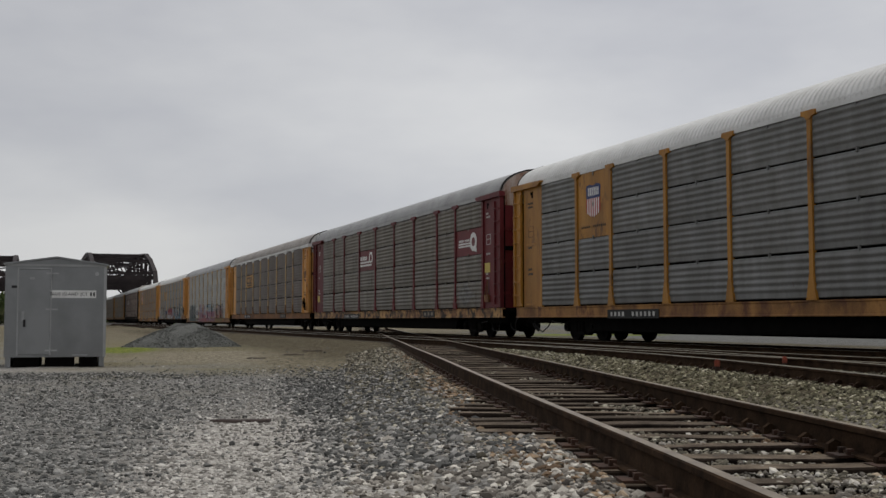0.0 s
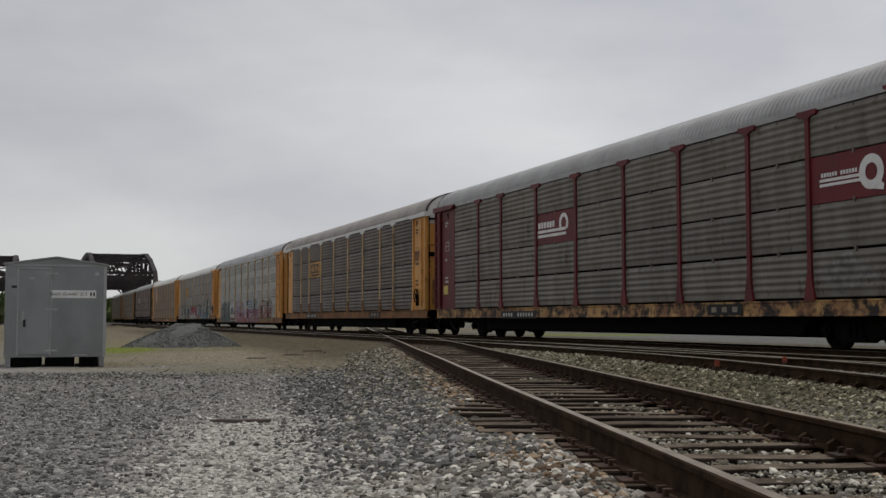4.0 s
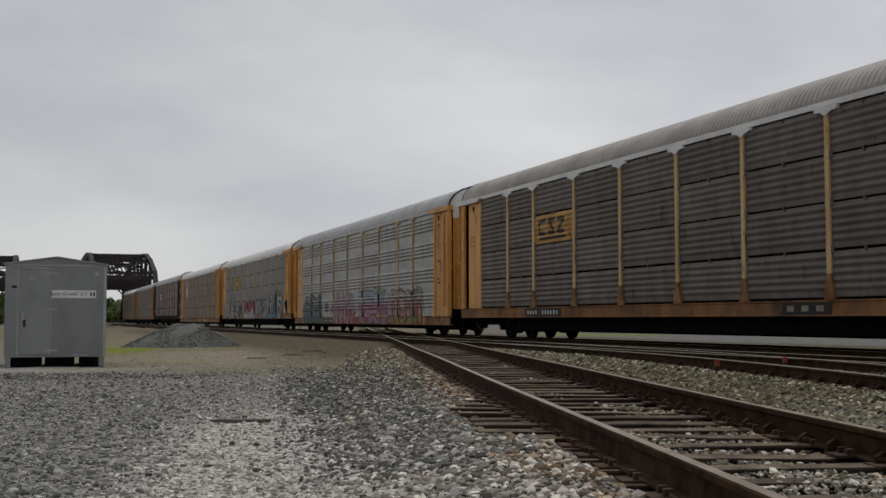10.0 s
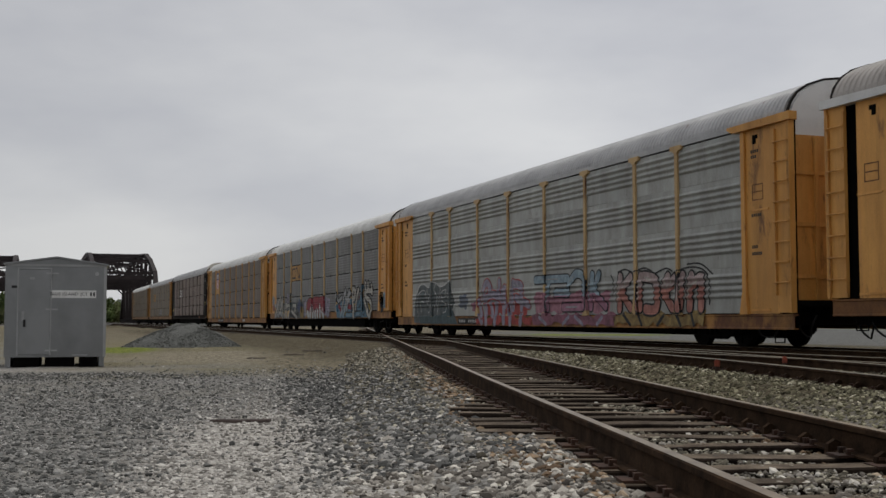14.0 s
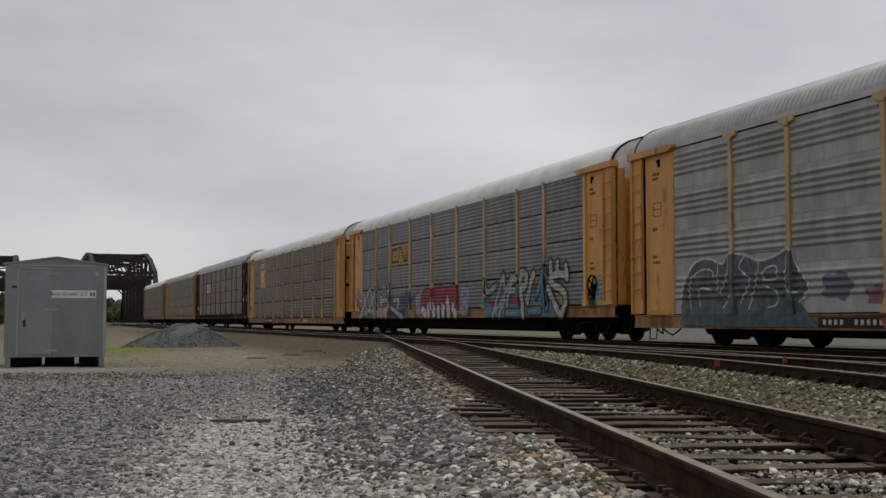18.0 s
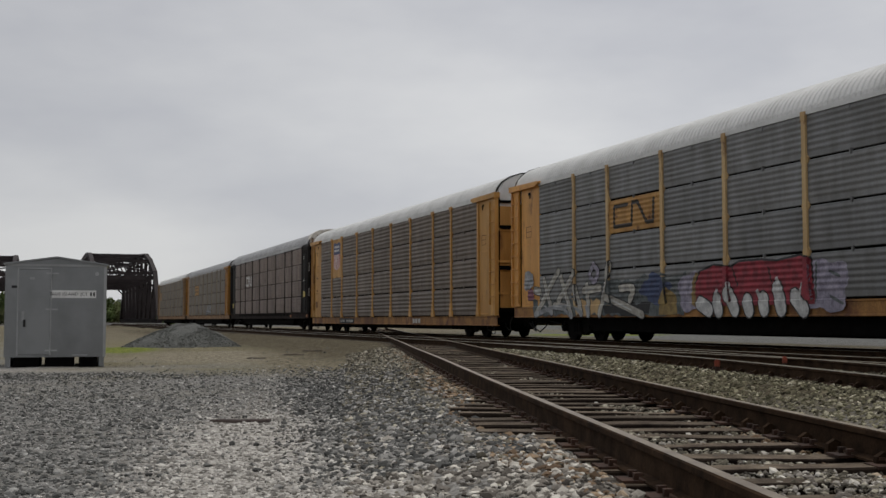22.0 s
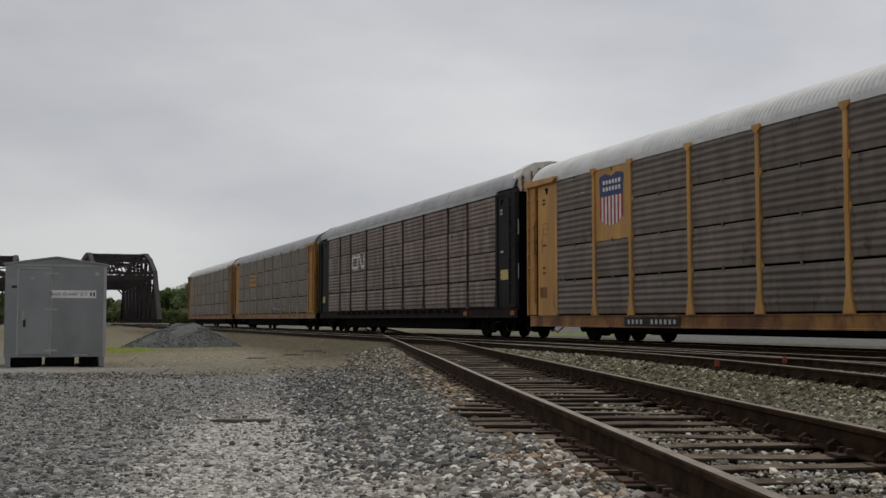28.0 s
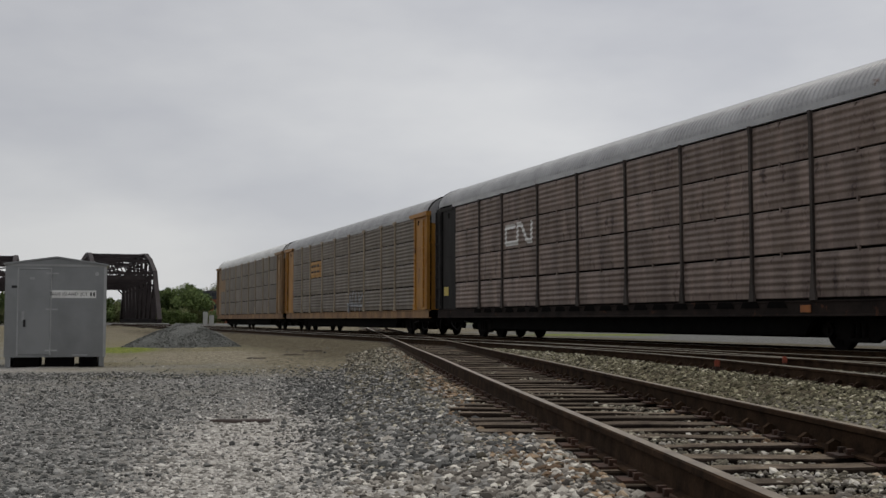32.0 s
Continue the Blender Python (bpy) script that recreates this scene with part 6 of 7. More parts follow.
# splashes on its corner bays
for k, (a, b, c, d, m) in enumerate(((0.85, 1.62, 1.55, 2.20, P_HAZE), (1.15, 1.65, 1.2, 1.62, P_MAGENTA), (25.95, 26.5, 0.95, 1.55, P_BLACK), (26.35, 26.95, 1.1, 1.9, P_SKY))):
    painted_patch(car_e, glyph(random.Random(60 + k), X(a), X(b), c, d, 3, 0.18), "fine", m, 0.024)
ribbon(car_h, "wave", [[(15.3, 1.0), (15.5, 1.9)], [(15.5, 1.9), (15.9, 1.2), (16.1, 2.0)], [(16.4, 1.1), (16.6, 1.9), (16.9, 1.3)], [(17.2, 1.9), (17.3, 1.1)], [(17.3, 1.5), (17.9, 1.9)], [(15.2, 1.4), (17.9, 1.3)]], 0.14, P_HAZE, 0.03, name="graffiti_line")
painted_patch(car_b, glyph(random.Random(71), X(13.4), X(14.7), 1.15, 1.75, 3, 0.2), "wave", P_THIN, 0.003)
painted_patch(car_b, glyph(random.Random(72), X(9.8), X(11.0), 1.2, 1.8, 3, 0.3), "wave", P_THIN, 0.003)
painted_patch(car_b, glyph(random.Random(73), X(23.2), X(24.9), 1.15, 1.95, 4, 0.4), "wave", P_THIN, 0.003)

for car, at, z in ((car_b, 25.95, 2.28), (car_g, 26.13, 1.98), (car_g, 0.75, 1.55), (car_f, 0.8, 1.3), (car_b, 0.8, 1.6)):
    s = Shape()
    s.box(X(at), X(at) + (0.68 if car is car_g and at > 5 else 0.48), -HALF - 0.030, -HALF - 0.02, z, z + 0.34)
    part("placard", s, M_SILL if car is car_f else M_PLACARD, car, "dull brown placard" if car is car_f else "yellow placard")
for car, side in ((car_a, 0), (car_b, 0), (car_b, 1), (car_c, 1), (car_d, 0), (car_d, 1), (car_e, 1), (car_f, 0), (car_g, 1)):
    r = random.Random(car.name + str(side))
    x0 = X(25.95) if side else X(0.85)
    for z in (2.05, 2.2, 2.9, 4.2, 4.32):
        s = Shape()
        n = r.randint(3, 5)
        for k in range(n):
            s = Shape()
            s.box(x0 + 0.12 + k * 0.075, x0 + 0.17 + k * 0.075, -HALF - 0.026, -HALF - 0.02, z, z + 0.07)
            part("lettering_bar", s, M_PALE if car in (car_b, car_g) else M_DARKMARK, car)

# a boxy pale end cover with stiffening ribs on the charcoal wagon, orange marks on its sill
COVER = [(1.47, 4.88), (1.47, 5.36), (1.34, 5.62), (0.95, 5.84), (0.4, 5.92), (-0.4, 5.92), (-0.95, 5.84), (-1.34, 5.62), (-1.47, 5.36), (-1.47, 4.88)]
part("end_cover", Shape().prism(COVER, X(26.95), X(27.60)), R_RIB, car_g, "rust-streaked pale end cover")
for k, y in enumerate((-1.36, -1.05, -0.78, -0.45, -0.1, 0.3, 0.7, 1.1)):
    s = Shape()
    s.box(X(27.60), X(27.625), y - 0.03, y + 0.03, 4.86, 5.80 - 0.22 * abs(y) ** 2)
    part("end_rib", s, M_SILL_B, car_g, "rusty seam of the end cover" if k == 0 else "")
for x in (27.02, 27.25):
    part("end_rib", Shape().box(X(x), X(x) + 0.05, -1.478, -1.46, 4.88, 5.34), M_SILL_B, car_g)
for z in (2.0, 3.45):
    s = Shape()
    s.tube([(X(27.5), -1.50, z), (X(27.66), -1.56, z), (X(27.66), -1.56, z + 0.48), (X(27.5), -1.50, z + 0.48)], 0.014)
    part("grab_iron", s, M_PALE, car_g, "pale grab iron")
# black plates on the sill's face paint the shade of its cutouts
for k in range(19):
    part("sill_pocket", shared("sill_pocket", lambda q: q.slab([(-0.36, 0.88), (0.36, 0.88), (0.26, 1.02), (-0.26, 1.02)], -HALF - 0.040, -HALF - 0.034), M_UNDER_SHADE), None, car_g, m=pose(X(4.3 + 0.97 * k), 0, 0))
for at in (22.55, 26.95):
    s = Shape()
    s.box(X(at), X(at) + 0.34, -HALF - 0.040, -HALF - 0.030, 0.78, 0.93)
    part("marker_plate", s, M_ORANGE, car_g, "dull orange marker plate")
# black plates painting shaded slots in the folded end door of the sixth wagon, pale bars on its sill
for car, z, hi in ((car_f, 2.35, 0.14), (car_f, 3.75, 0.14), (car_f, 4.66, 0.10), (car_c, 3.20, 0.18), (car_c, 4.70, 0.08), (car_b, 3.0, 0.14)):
    part("end_slot", Shape().box(X(27.45), X(27.5) + 0.02, -1.40, -0.80, z, z + hi), M_UNDER_SHADE, car)
part("end_recess", Shape().box(X(27.45), X(27.5) + 0.02, -1.30, -0.55, 1.25, 2.25), M_SILL, car_c, "dull brown recess")
# upright folds at the fifth wagon's end
for y in (-1.34, -0.85, -0.3, 0.3, 0.9):
    part("end_fold", Shape().box(X(27.42), X(27.5) + 0.11, y - 0.10, y + 0.10, 1.05, 4.80), M_YELLOW, car_e)
    part("end_fold", Shape().box(X(27.42), X(27.5) + 0.11, y - 0.10, y + 0.10, 4.80, 5.58 - 0.26 * y * y), R_WHITE, car_e)
part("stencil_patch", Shape().box(X(25.9), X(26.48), -HALF - 0.027, -HALF - 0.021, 2.98, 3.48), M_SILL, car_c, "dull brown stencil patch")
# hand-brake lever on the maroon wagon
s = Shape()
s.bar((X(26.25), -1.58, 1.45), (X(26.3), -1.60, 2.0), 0.04)
s.box(X(26.05), X(26.4), -1.62, -1.53, 1.25, 1.5)
s.bar((X(26.1), -1.60, 1.5), (X(26.25), -1.62, 1.85), 0.03)
part("brake_lever", s, M_SILL, car_b, "rusty hand-brake lever")
for k in range(3):
    s = Shape()
    s.box(X(18.3 + 0.36 * k), X(18.55 + 0.36 * k), -HALF - 0.040, -HALF - 0.030, 0.49, 0.67)
    part("lettering_bar", s, M_PALE, car_f)
# chalk scribbles on the brown wagon's first sheets
painted_patch(car_f, [band((X(3.1 + 0.2 * k), 4.30 - 0.05 * (k % 2)), (X(3.32 + 0.2 * k), 4.24 + 0.07 * (k % 2)), 0.035) for k in range(5)], "wave", P_HAZE, 0.04)
painted_patch(car_f, [band((X(2.25 + 0.12 * k), 1.62), (X(2.28 + 0.12 * k), 1.86 - 0.06 * (k % 2)), 0.03) for k in range(4)], "wave", P_HAZE, 0.04)


# ---- the grey relay shed ----
def words(text, size, material, parent, name, m):
    cu = bpy.data.curves.new(name, "FONT")
    cu.body, cu.size, cu.extrude, cu.align_x, cu.align_y = text, size, 0.002, "CENTER", "CENTER"
    tmp = new("lettering_source", cu)
    bpy.context.view_layer.update()
    me = bpy.data.meshes.new_from_object(tmp.evaluated_get(bpy.context.evaluated_depsgraph_get()))
    bpy.data.objects.remove(tmp)
    me.materials.clear()
    me.materials.append(material)
    ob = new(name, me)
    ob.parent, ob.matrix_basis = parent, m
    return ob


def build_shed():
    W, D, TOP, PEAK, LOW = 1.06, 2.3, 1.875, 1.995, -0.20
    shed = thing("relay_shed", "grey galvanised metal relay shed standing on skids", "shed", m=pose(-8.62, 25.35, 0, 0, 0, 17.6))
    s = Shape()
    pts = [(-W, LOW), (W, LOW), (W, TOP), (0, PEAK), (-W, TOP)]
    s.slab(pts, 0.0, D)
    part("body", s, M_SHED, shed)
    for sx in (-1, 1):
        s = Shape()
        s.slab([(sx * (W + 0.05), TOP - 0.03), (sx * (W + 0.05), TOP + 0.005), (0, PEAK + 0.045), (0, PEAK + 0.01)], -0.06, D + 0.06)
        part("roof_sheet", s, M_SHED, shed)
        s = Shape()
        s.box(sx * W - 0.05 if sx > 0 else -W - 0.012, sx * W + 0.012 if sx > 0 else -W + 0.02, -0.012, 0.05, LOW, TOP)
        part("corner_trim", s, M_SHED_LIGHT if sx > 0 else M_SHED, shed)
    s = Shape()
    s.box(-W + 0.03, W - 0.03, -0.016, 0.0, TOP - 0.06, TOP - 0.01)
    part("header_trim", s, M_SHED_LIGHT, shed)
    s = Shape()
    s.box(-W + 0.28, -W + 0.93, -0.028, 0.0, LOW + 0.06, 1.74, c=0.006)
    door = part("door", s, M_SHED, shed)
    for x0, x1, z0, z1 in ((0.24, 0.275, -0.16, 1.79), (0.935, 0.965, -0.16, 1.79), (0.24, 0.965, 1.755, 1.785)):
        s = Shape()
        s.box(-W + x0, -W + x1, -0.018, 0.0, z0, z1)
        part("door_frame", s, M_SHED_LIGHT, shed)
    for z in (1.66, 0.86, -0.05):
        s = Shape()
        s.box(-W + 0.84, -W + 1.10, -0.045, -0.028, z - 0.018, z + 0.018)
        s.bar((-W + 0.945, -0.05, z - 0.05), (-W + 0.945, -0.05, z + 0.05), 0.03, n=8)
        part("hinge", s, M_SHED_LIGHT, door, "pale strap hinge")
    s = Shape()
    s.box(-W + 0.34, -W + 0.40, -0.05, -0.028, 0.60, 0.82)
    s.bar((-W + 0.37, -0.04, 0.66), (-W + 0.37, -0.10, 0.66), 0.04, n=8)
    part("lock_plate", s, M_SHED_LIGHT, door)
    s = Shape()
    s.box(-W + 0.375, -W + 0.425, -0.075, -0.028, 0.47, 0.63)
    part("padlock", s, M_PLATE, door)
    s = Shape()
    s.box(-W + 0.50, -W + 0.60, -0.045, -0.028, 1.52, 1.57)
    part("door_vent", s, M_SHED_LIGHT, door)
    s = Shape()
    s.box(-W + 0.12, -W + 0.23, -0.02, 0.0, 1.33, 1.385)
    part("label_plate", s, M_PLATE, shed)
    s = Shape()
    s.bar((0.86, 0.0, 1.66), (0.86, -0.02, 1.66), 0.09, n=12)
    part("round_cap", s, M_SHED_LIGHT, shed)
    part("sign_plate", Shape().box(-0.17, 0.85, -0.014, 0.0, 1.115, 1.285), M_WHITE, shed, "white sign plate with dark lettering")
    for text, x in (("BLUE", -0.02), ("ISLAND", 0.295), ("JCT", 0.59)):
        words(text, 0.100, M_PLATE, shed, "lettering", pose(x, -0.018, 1.20, 90, 0, 0))
    for x in (0.72, 0.785):
        s = Shape()
        s.box(x, x + 0.035, -0.018, -0.014, 1.155, 1.245)
        part("lettering_bar", s, M_PLATE, shed)
    s = Shape()
    s.box(0.36, 0.68, -0.03, 0.0, LOW + 0.03, LOW + 0.055)
    part("drip_strip", s, M_SHED_LIGHT, shed)
    for x in (-W + 0.02, W - 0.13):
        s = Shape()
        s.box(x, x + (0.11 if abs(x) > 0.5 else 0.20), 0.02, D - 0.02, -0.42, LOW)
        part("skid", s, M_SHED, shed)
    s = Shape()
    # added black blocks stand in for the shadow between the skids
    for x0, x1 in ((-0.88, -0.34), (-0.22, 0.40), (0.50, 0.90)):
        part("under_box", Shape().box(x0, x1, 0.05, D - 0.1, -0.42, LOW), M_UNDER_SHADE, shed)


build_shed()


# ---- gravel pile, boards ----
def build_pile():
    s = Shape()
    n, rings = 56, 15
    for j in range(rings + 1):
        k = j / rings
        for i in range(n):
            a = 2 * math.pi * i / n
            rx = 2.15 * (1.15 if math.cos(a) < 0 else 0.95)
            ry = 1.9
            q = k * (1 + 0.07 * noise.noise((math.cos(a) * 2, math.sin(a) * 2, k)))
            h = 0.90 * max(0.0, 1 - k ** 1.45 + 0.06 * math.sin(3 * a) * k * (1 - k) * 4) * (1 + 0.22 * noise.noise((3 * k * math.cos(a), 3 * k * math.sin(a), 5)))
            h += 0.035 * noise.noise((14 * k * math.cos(a), 14 * k * math.sin(a), 1)) * (1 - k)
            s.v.append((rx * q * math.cos(a), ry * q * math.sin(a), h - 0.02 * k))
    for j in range(rings):
        for i in range(n):
            s.f.append((j * n + i, (j + 1) * n + i, (j + 1) * n + (i + 1) % n, j * n + (i + 1) % n))
    s.m = [0] * len(s.f)
    m = mat("dark_crushed_stone", (0.155, 0.158, 0.147), (0.11, 0.112, 0.104), rough=0.95, scale=14, fine=45, bump=0.9, dist=0.06)
    me = tidy(s.mesh("gravel_pile", m))
    ob = new("gravel_pile", me)
    ob.matrix_basis = pose(-9.55, 42.6, -0.42)
    tagged(ob, "heap of dark crushed stone on the yard", "gravel pile")


build_pile()


def board(x, y, length, turn, label):
    s = Shape()
    n = 6
    for i in range(n):
        u = -length / 2 + length * i / (n - 1)
        w, h = 0.085 + rng.uniform(-0.012, 0.01), 0.006 + rng.uniform(-0.004, 0.004)
        s.v += [(u, -w, -0.02), (u, w, -0.02), (u, w - 0.01, h), (u, -w + 0.012, h)]
    for i in range(n - 1):
        for j in range(4):
            s.f.append((i * 4 + j, i * 4 + (j + 1) % 4, (i + 1) * 4 + (j + 1) % 4, (i + 1) * 4 + j))
    s.f += [(3, 2, 1, 0), (n * 4 - 4, n * 4 - 3, n * 4 - 2, n * 4 - 1)]
    s.m = [0] * len(s.f)
    me = tidy(s.mesh("wooden_board", M_BOARD))
    ob = new("wooden_board", me)
    ob.matrix_basis = pose(x, y, float(ground_z(x, y)) + 0.022, 0, 0, turn)
    tagged(ob, label, "board")


board(-2.06, 11.65, 0.60, 4, "weathered brown board lying flat on the gravel")
board(-4.35, 33.2, 0.62, -3, "short dark board lying on the dirt")
board(-4.2, 36.6, 0.66, 5, "short dark board lying on the dirt")
board(-5.0, 30.6, 0.5, 2, "short dark board lying on the dirt")


# ---- truss bridges ----
def build_bridge():
    br = thing("truss_bridge", "dark rusted steel through-truss railway bridge", "bridge")
    N, P = 10, 8.9
    top = [0.4, 8.7, 11.2, 12.7, 13.1, 13.1, 13.1, 12.7, 11.2, 8.7, 0.4]
    for y in (-5.1, 5.1):
        nodes_t = [(i * P, y, top[i]) for i in range(N + 1)]
        nodes_b = [(i * P, y, 0.45) for i in range(N + 1)]
        for i in range(N):
            name = "end_post" if i in (0, N - 1) else "top_chord"
            part(name, Shape().bar(nodes_t[i], nodes_t[i + 1], 0.72, 0.85), M_BRIDGE, br)
            part("bottom_chord", Shape().bar(nodes_b[i], nodes_b[i + 1], 0.5, 0.7), M_BRIDGE, br)
        for i in range(1, N):
            part("vertical", Shape().bar(nodes_b[i], nodes_t[i], 0.42, 0.55), M_BRIDGE, br)
        for i in range(1, N - 1):
            a, b = (nodes_t[i], nodes_b[i + 1]) if i < N / 2 else (nodes_b[i], nodes_t[i + 1])
            part("diagonal", Shape().bar(a, b, 0.34, 0.42), M_BRIDGE, br)
            mid = [(p + q) / 2 for p, q in zip(a, b)]
            part("sub_vertical", Shape().bar(mid, (mid[0], y, 0.45), 0.25, 0.3), M_BRIDGE, br)
        part("plate_girder", Shape().box(0, N * P, y - 0.25, y + 0.25, -0.6, 0.8), M_BRIDGE, br)
    for i in range(1, N):
        z, x = top[i], i * P
        part("top_strut", Shape().bar((x, -5.1, z), (x, 5.1, z), 0.4, 0.5), M_BRIDGE, br)
        low = 7.9
        part("sway_strut", Shape().bar((x, -5.1, low), (x, 5.1, low), 0.4, 0.75), M_BRIDGE, br)
        part("portal_knee", Shape().bar((x, -5.0, low - 1.7), (x, -3.3, low), 0.3, 0.3), M_BRIDGE, br)
        part("portal_knee", Shape().bar((x, 5.0, low - 1.7), (x, 3.3, low), 0.3, 0.3), M_BRIDGE, br)
        if z - low > 0.9:
            k = 4
            for j in range(k):
                y0, y1 = -5.1 + 10.2 * j / k, -5.1 + 10.2 * (j + 1) / k
                a, b = ((x, y0, low), (x, y1, z)) if j % 2 else ((x, y0, z), (x, y1, low))
                part("sway_brace", Shape().bar(a, b, 0.22, 0.22), M_BRIDGE, br)
        if i < N - 1:
            part("lateral_brace", Shape().bar((x, -5.1, z), (x + P, 5.1, top[i + 1]), 0.25, 0.25), M_BRIDGE, br)
            part("lateral_brace", Shape().bar((x, 5.1, z), (x + P, -5.1, top[i + 1]), 0.25, 0.25), M_BRIDGE, br)
    part("floor_beam", Shape().box(0, N * P, -5.0, 5.0, -0.75, -0.35), M_BRIDGE, br)
    part("abutment", Shape().box(-2.5, 0.3, -6.4, 6.4, -1.2, 0.05), M_CONCRETE, br, "pale concrete abutment")
    return br


bridge = build_bridge()
AWAY = math.degrees(math.atan2(COS, -SIN))
bridge.matrix_basis = pose(15.45 - TAN * 187.9, 187.9, 0, 0, 0, AWAY)
copy_thing(bridge, pose(-9.2 - TAN * 186.0, 186.0, -0.4, 0, 0, AWAY))


# ---- trees, building and cabinets in the distance ----
def leaf_material(name, base, dark):
    m = bpy.data.materials.new(name)
    m.use_nodes = True
    t = m.node_tree
    b = t.nodes["Principled BSDF"]
    b.inputs["Roughness"].default_value, b.inputs["Specular IOR Level"].default_value = 0.75, 0.2
    g = t.nodes.new("ShaderNodeNewGeometry")
    r = t.nodes.new("ShaderNodeValToRGB")
    r.color_ramp.elements[0].color, r.color_ramp.elements[1].color = (*dark, 1), (*base, 1)
    t.links.new(g.outputs["Random Per Island"], r.inputs[0])
    t.links.new(r.outputs[0], b.inputs["Base Color"])
    return m


LEAVES = [leaf_material("deep_green_leaves", (0.100, 0.145, 0.046), (0.040, 0.064, 0.022)),
          leaf_material("fresh_green_leaves", (0.135, 0.182, 0.052), (0.056, 0.086, 0.027)),
          leaf_material("olive_leaves", (0.155, 0.168, 0.064), (0.068, 0.080, 0.032))]


def tree(x, y, h, spread, tone, seed, kind="tree", density=1.0):
    r = random.Random(seed)
    base = float(ground_z(x, y)) - 0.05
    label = {"tree": "leafy green tree with a ragged rounded crown", "bush": "low green bush at the edge of the yard"}[kind]
    ob = thing(kind if kind == "tree" else "bush", label, kind, group="trees behind the yard" if kind == "tree" else "bushes behind the yard", m=pose(x, y, base, 0, 0, r.uniform(0, 360)))
    s = Shape()
    th = h * (0.62 if kind == "tree" else 0.4)
    s.bar((0, 0, -0.2), (r.uniform(-0.2, 0.2), 0, th), h * 0.045, n=7, r1=h * 0.016)
    tips = []
    for k in range(8 if kind == "tree" else 5):
        a, e = k * 2.4 + r.uniform(-0.4, 0.4), r.uniform(0.4, 1.0)
        z0 = th * r.uniform(0.3, 0.95)
        tip = (math.cos(a) * spread * r.uniform(0.4, 0.75), math.sin(a) * spread * r.uniform(0.4, 0.75), min(h * 0.9, z0 + spread * e * 0.8))
        s.bar((0, 0, z0), tip, h * 0.018, n=5, r1=h * 0.005)
        tips.append(tip)
    part("trunk", s, M_BARK, ob)
    c = Shape()
    lumps = []
    for tip in tips + [(0, 0, h * 0.8), (0, 0, h * 0.55)]:
        for _ in range(2):
            lumps.append((tip[0] + r.uniform(-0.3, 0.3) * spread, tip[1] + r.uniform(-0.3, 0.3) * spread, tip[2] + r.uniform(-0.12, 0.08) * h, spread * r.uniform(0.28, 0.48)))
    if kind == "bush":
        lumps += [(r.uniform(-1, 1) * spread * 0.7, r.uniform(-1, 1) * spread * 0.7, h * r.uniform(0.15, 0.5), spread * 0.4) for _ in range(6)]
    for lx, ly, lz, lr in lumps:
        for _ in range(int(130 * density)):
            d = Vector((r.gauss(0, 1), r.gauss(0, 1), r.gauss(0, 1))).normalized() * lr * r.uniform(0.25, 1.06) ** 0.7
            p = Vector((lx, ly, lz)) + d
            if p.z < 0.1:
                continue
            u = Vector((r.gauss(0, 1), r.gauss(0, 1), r.gauss(0, 1))).normalized()
            w = u.orthogonal().normalized()
            q = r.uniform(0.18, 0.36) * (h / 8) ** 0.4
            c.add([tuple(p - u * q), tuple(p + w * q * 0.6), tuple(p + u * q), tuple(p - w * q * 0.6)], [(0, 1, 2, 3)])
    me = c.mesh("crown", LEAVES[tone])
    cr = new("crown", me)
    cr.parent = ob
    return ob


def tree_at(px, depth, h, spread, tone, seed, kind="tree"):
    tree((px - 784) / 2010 * depth, depth, h, spread, tone, seed, kind)


for i, (a, d, h, w, tone) in enumerate(((276, 262, 7.6, 3.4, 0), (291, 250, 7.9, 3.2, 0), (305, 256, 8.4, 3.6, 1), (322, 248, 8.9, 3.8, 1), (338, 252, 9.3, 3.4, 1), (350, 270, 8.8, 3.4, 0),
                                       (364, 365, 12.0, 5.0, 2), (386, 370, 12.4, 5.2, 2), (408, 372, 12.6, 5.0, 2), (345, 372, 11.0, 5.0, 2),
                                       (181, 300, 6.6, 3.2, 1), (193, 310, 5.4, 2.8, 2), (204, 330, 4.6, 2.6, 1), (213, 345, 5.4, 3.0, 2), (226, 350, 7.6, 3.4, 1), (242, 340, 8.2, 3.6, 1), (258, 330, 8.0, 3.4, 0),
                                       (-22, 260, 8.5, 3.6, 0), (-4, 270, 7.0, 3.4, 1), (12, 280, 7.4, 3.2, 0), (30, 290, 8.0, 3.5, 1))):
    tree_at(a, d, h, w, tone, 40 + i)
for i, (a, d, h, w, tone) in enumerate(((284, 236, 3.4, 2.0, 2), (298, 232, 2.7, 2.2, 1), (314, 236, 3.0, 2.2, 2), (330, 232, 2.4, 2.0, 1), (344, 240, 3.2, 2.0, 2), (190, 280, 3.0, 2.0, 1), (204, 284, 2.6, 2.0, 2),
                                       (378, 300, 3.6, 2.6, 1), (392, 300, 3.4, 2.4, 2), (4, 230, 3.0, 2.2, 2), (350, 292, 3.0, 2.2, 1), (364, 292, 2.4, 2.0, 2))):
    tree_at(a, d, h, w, tone, 80 + i, "bush")


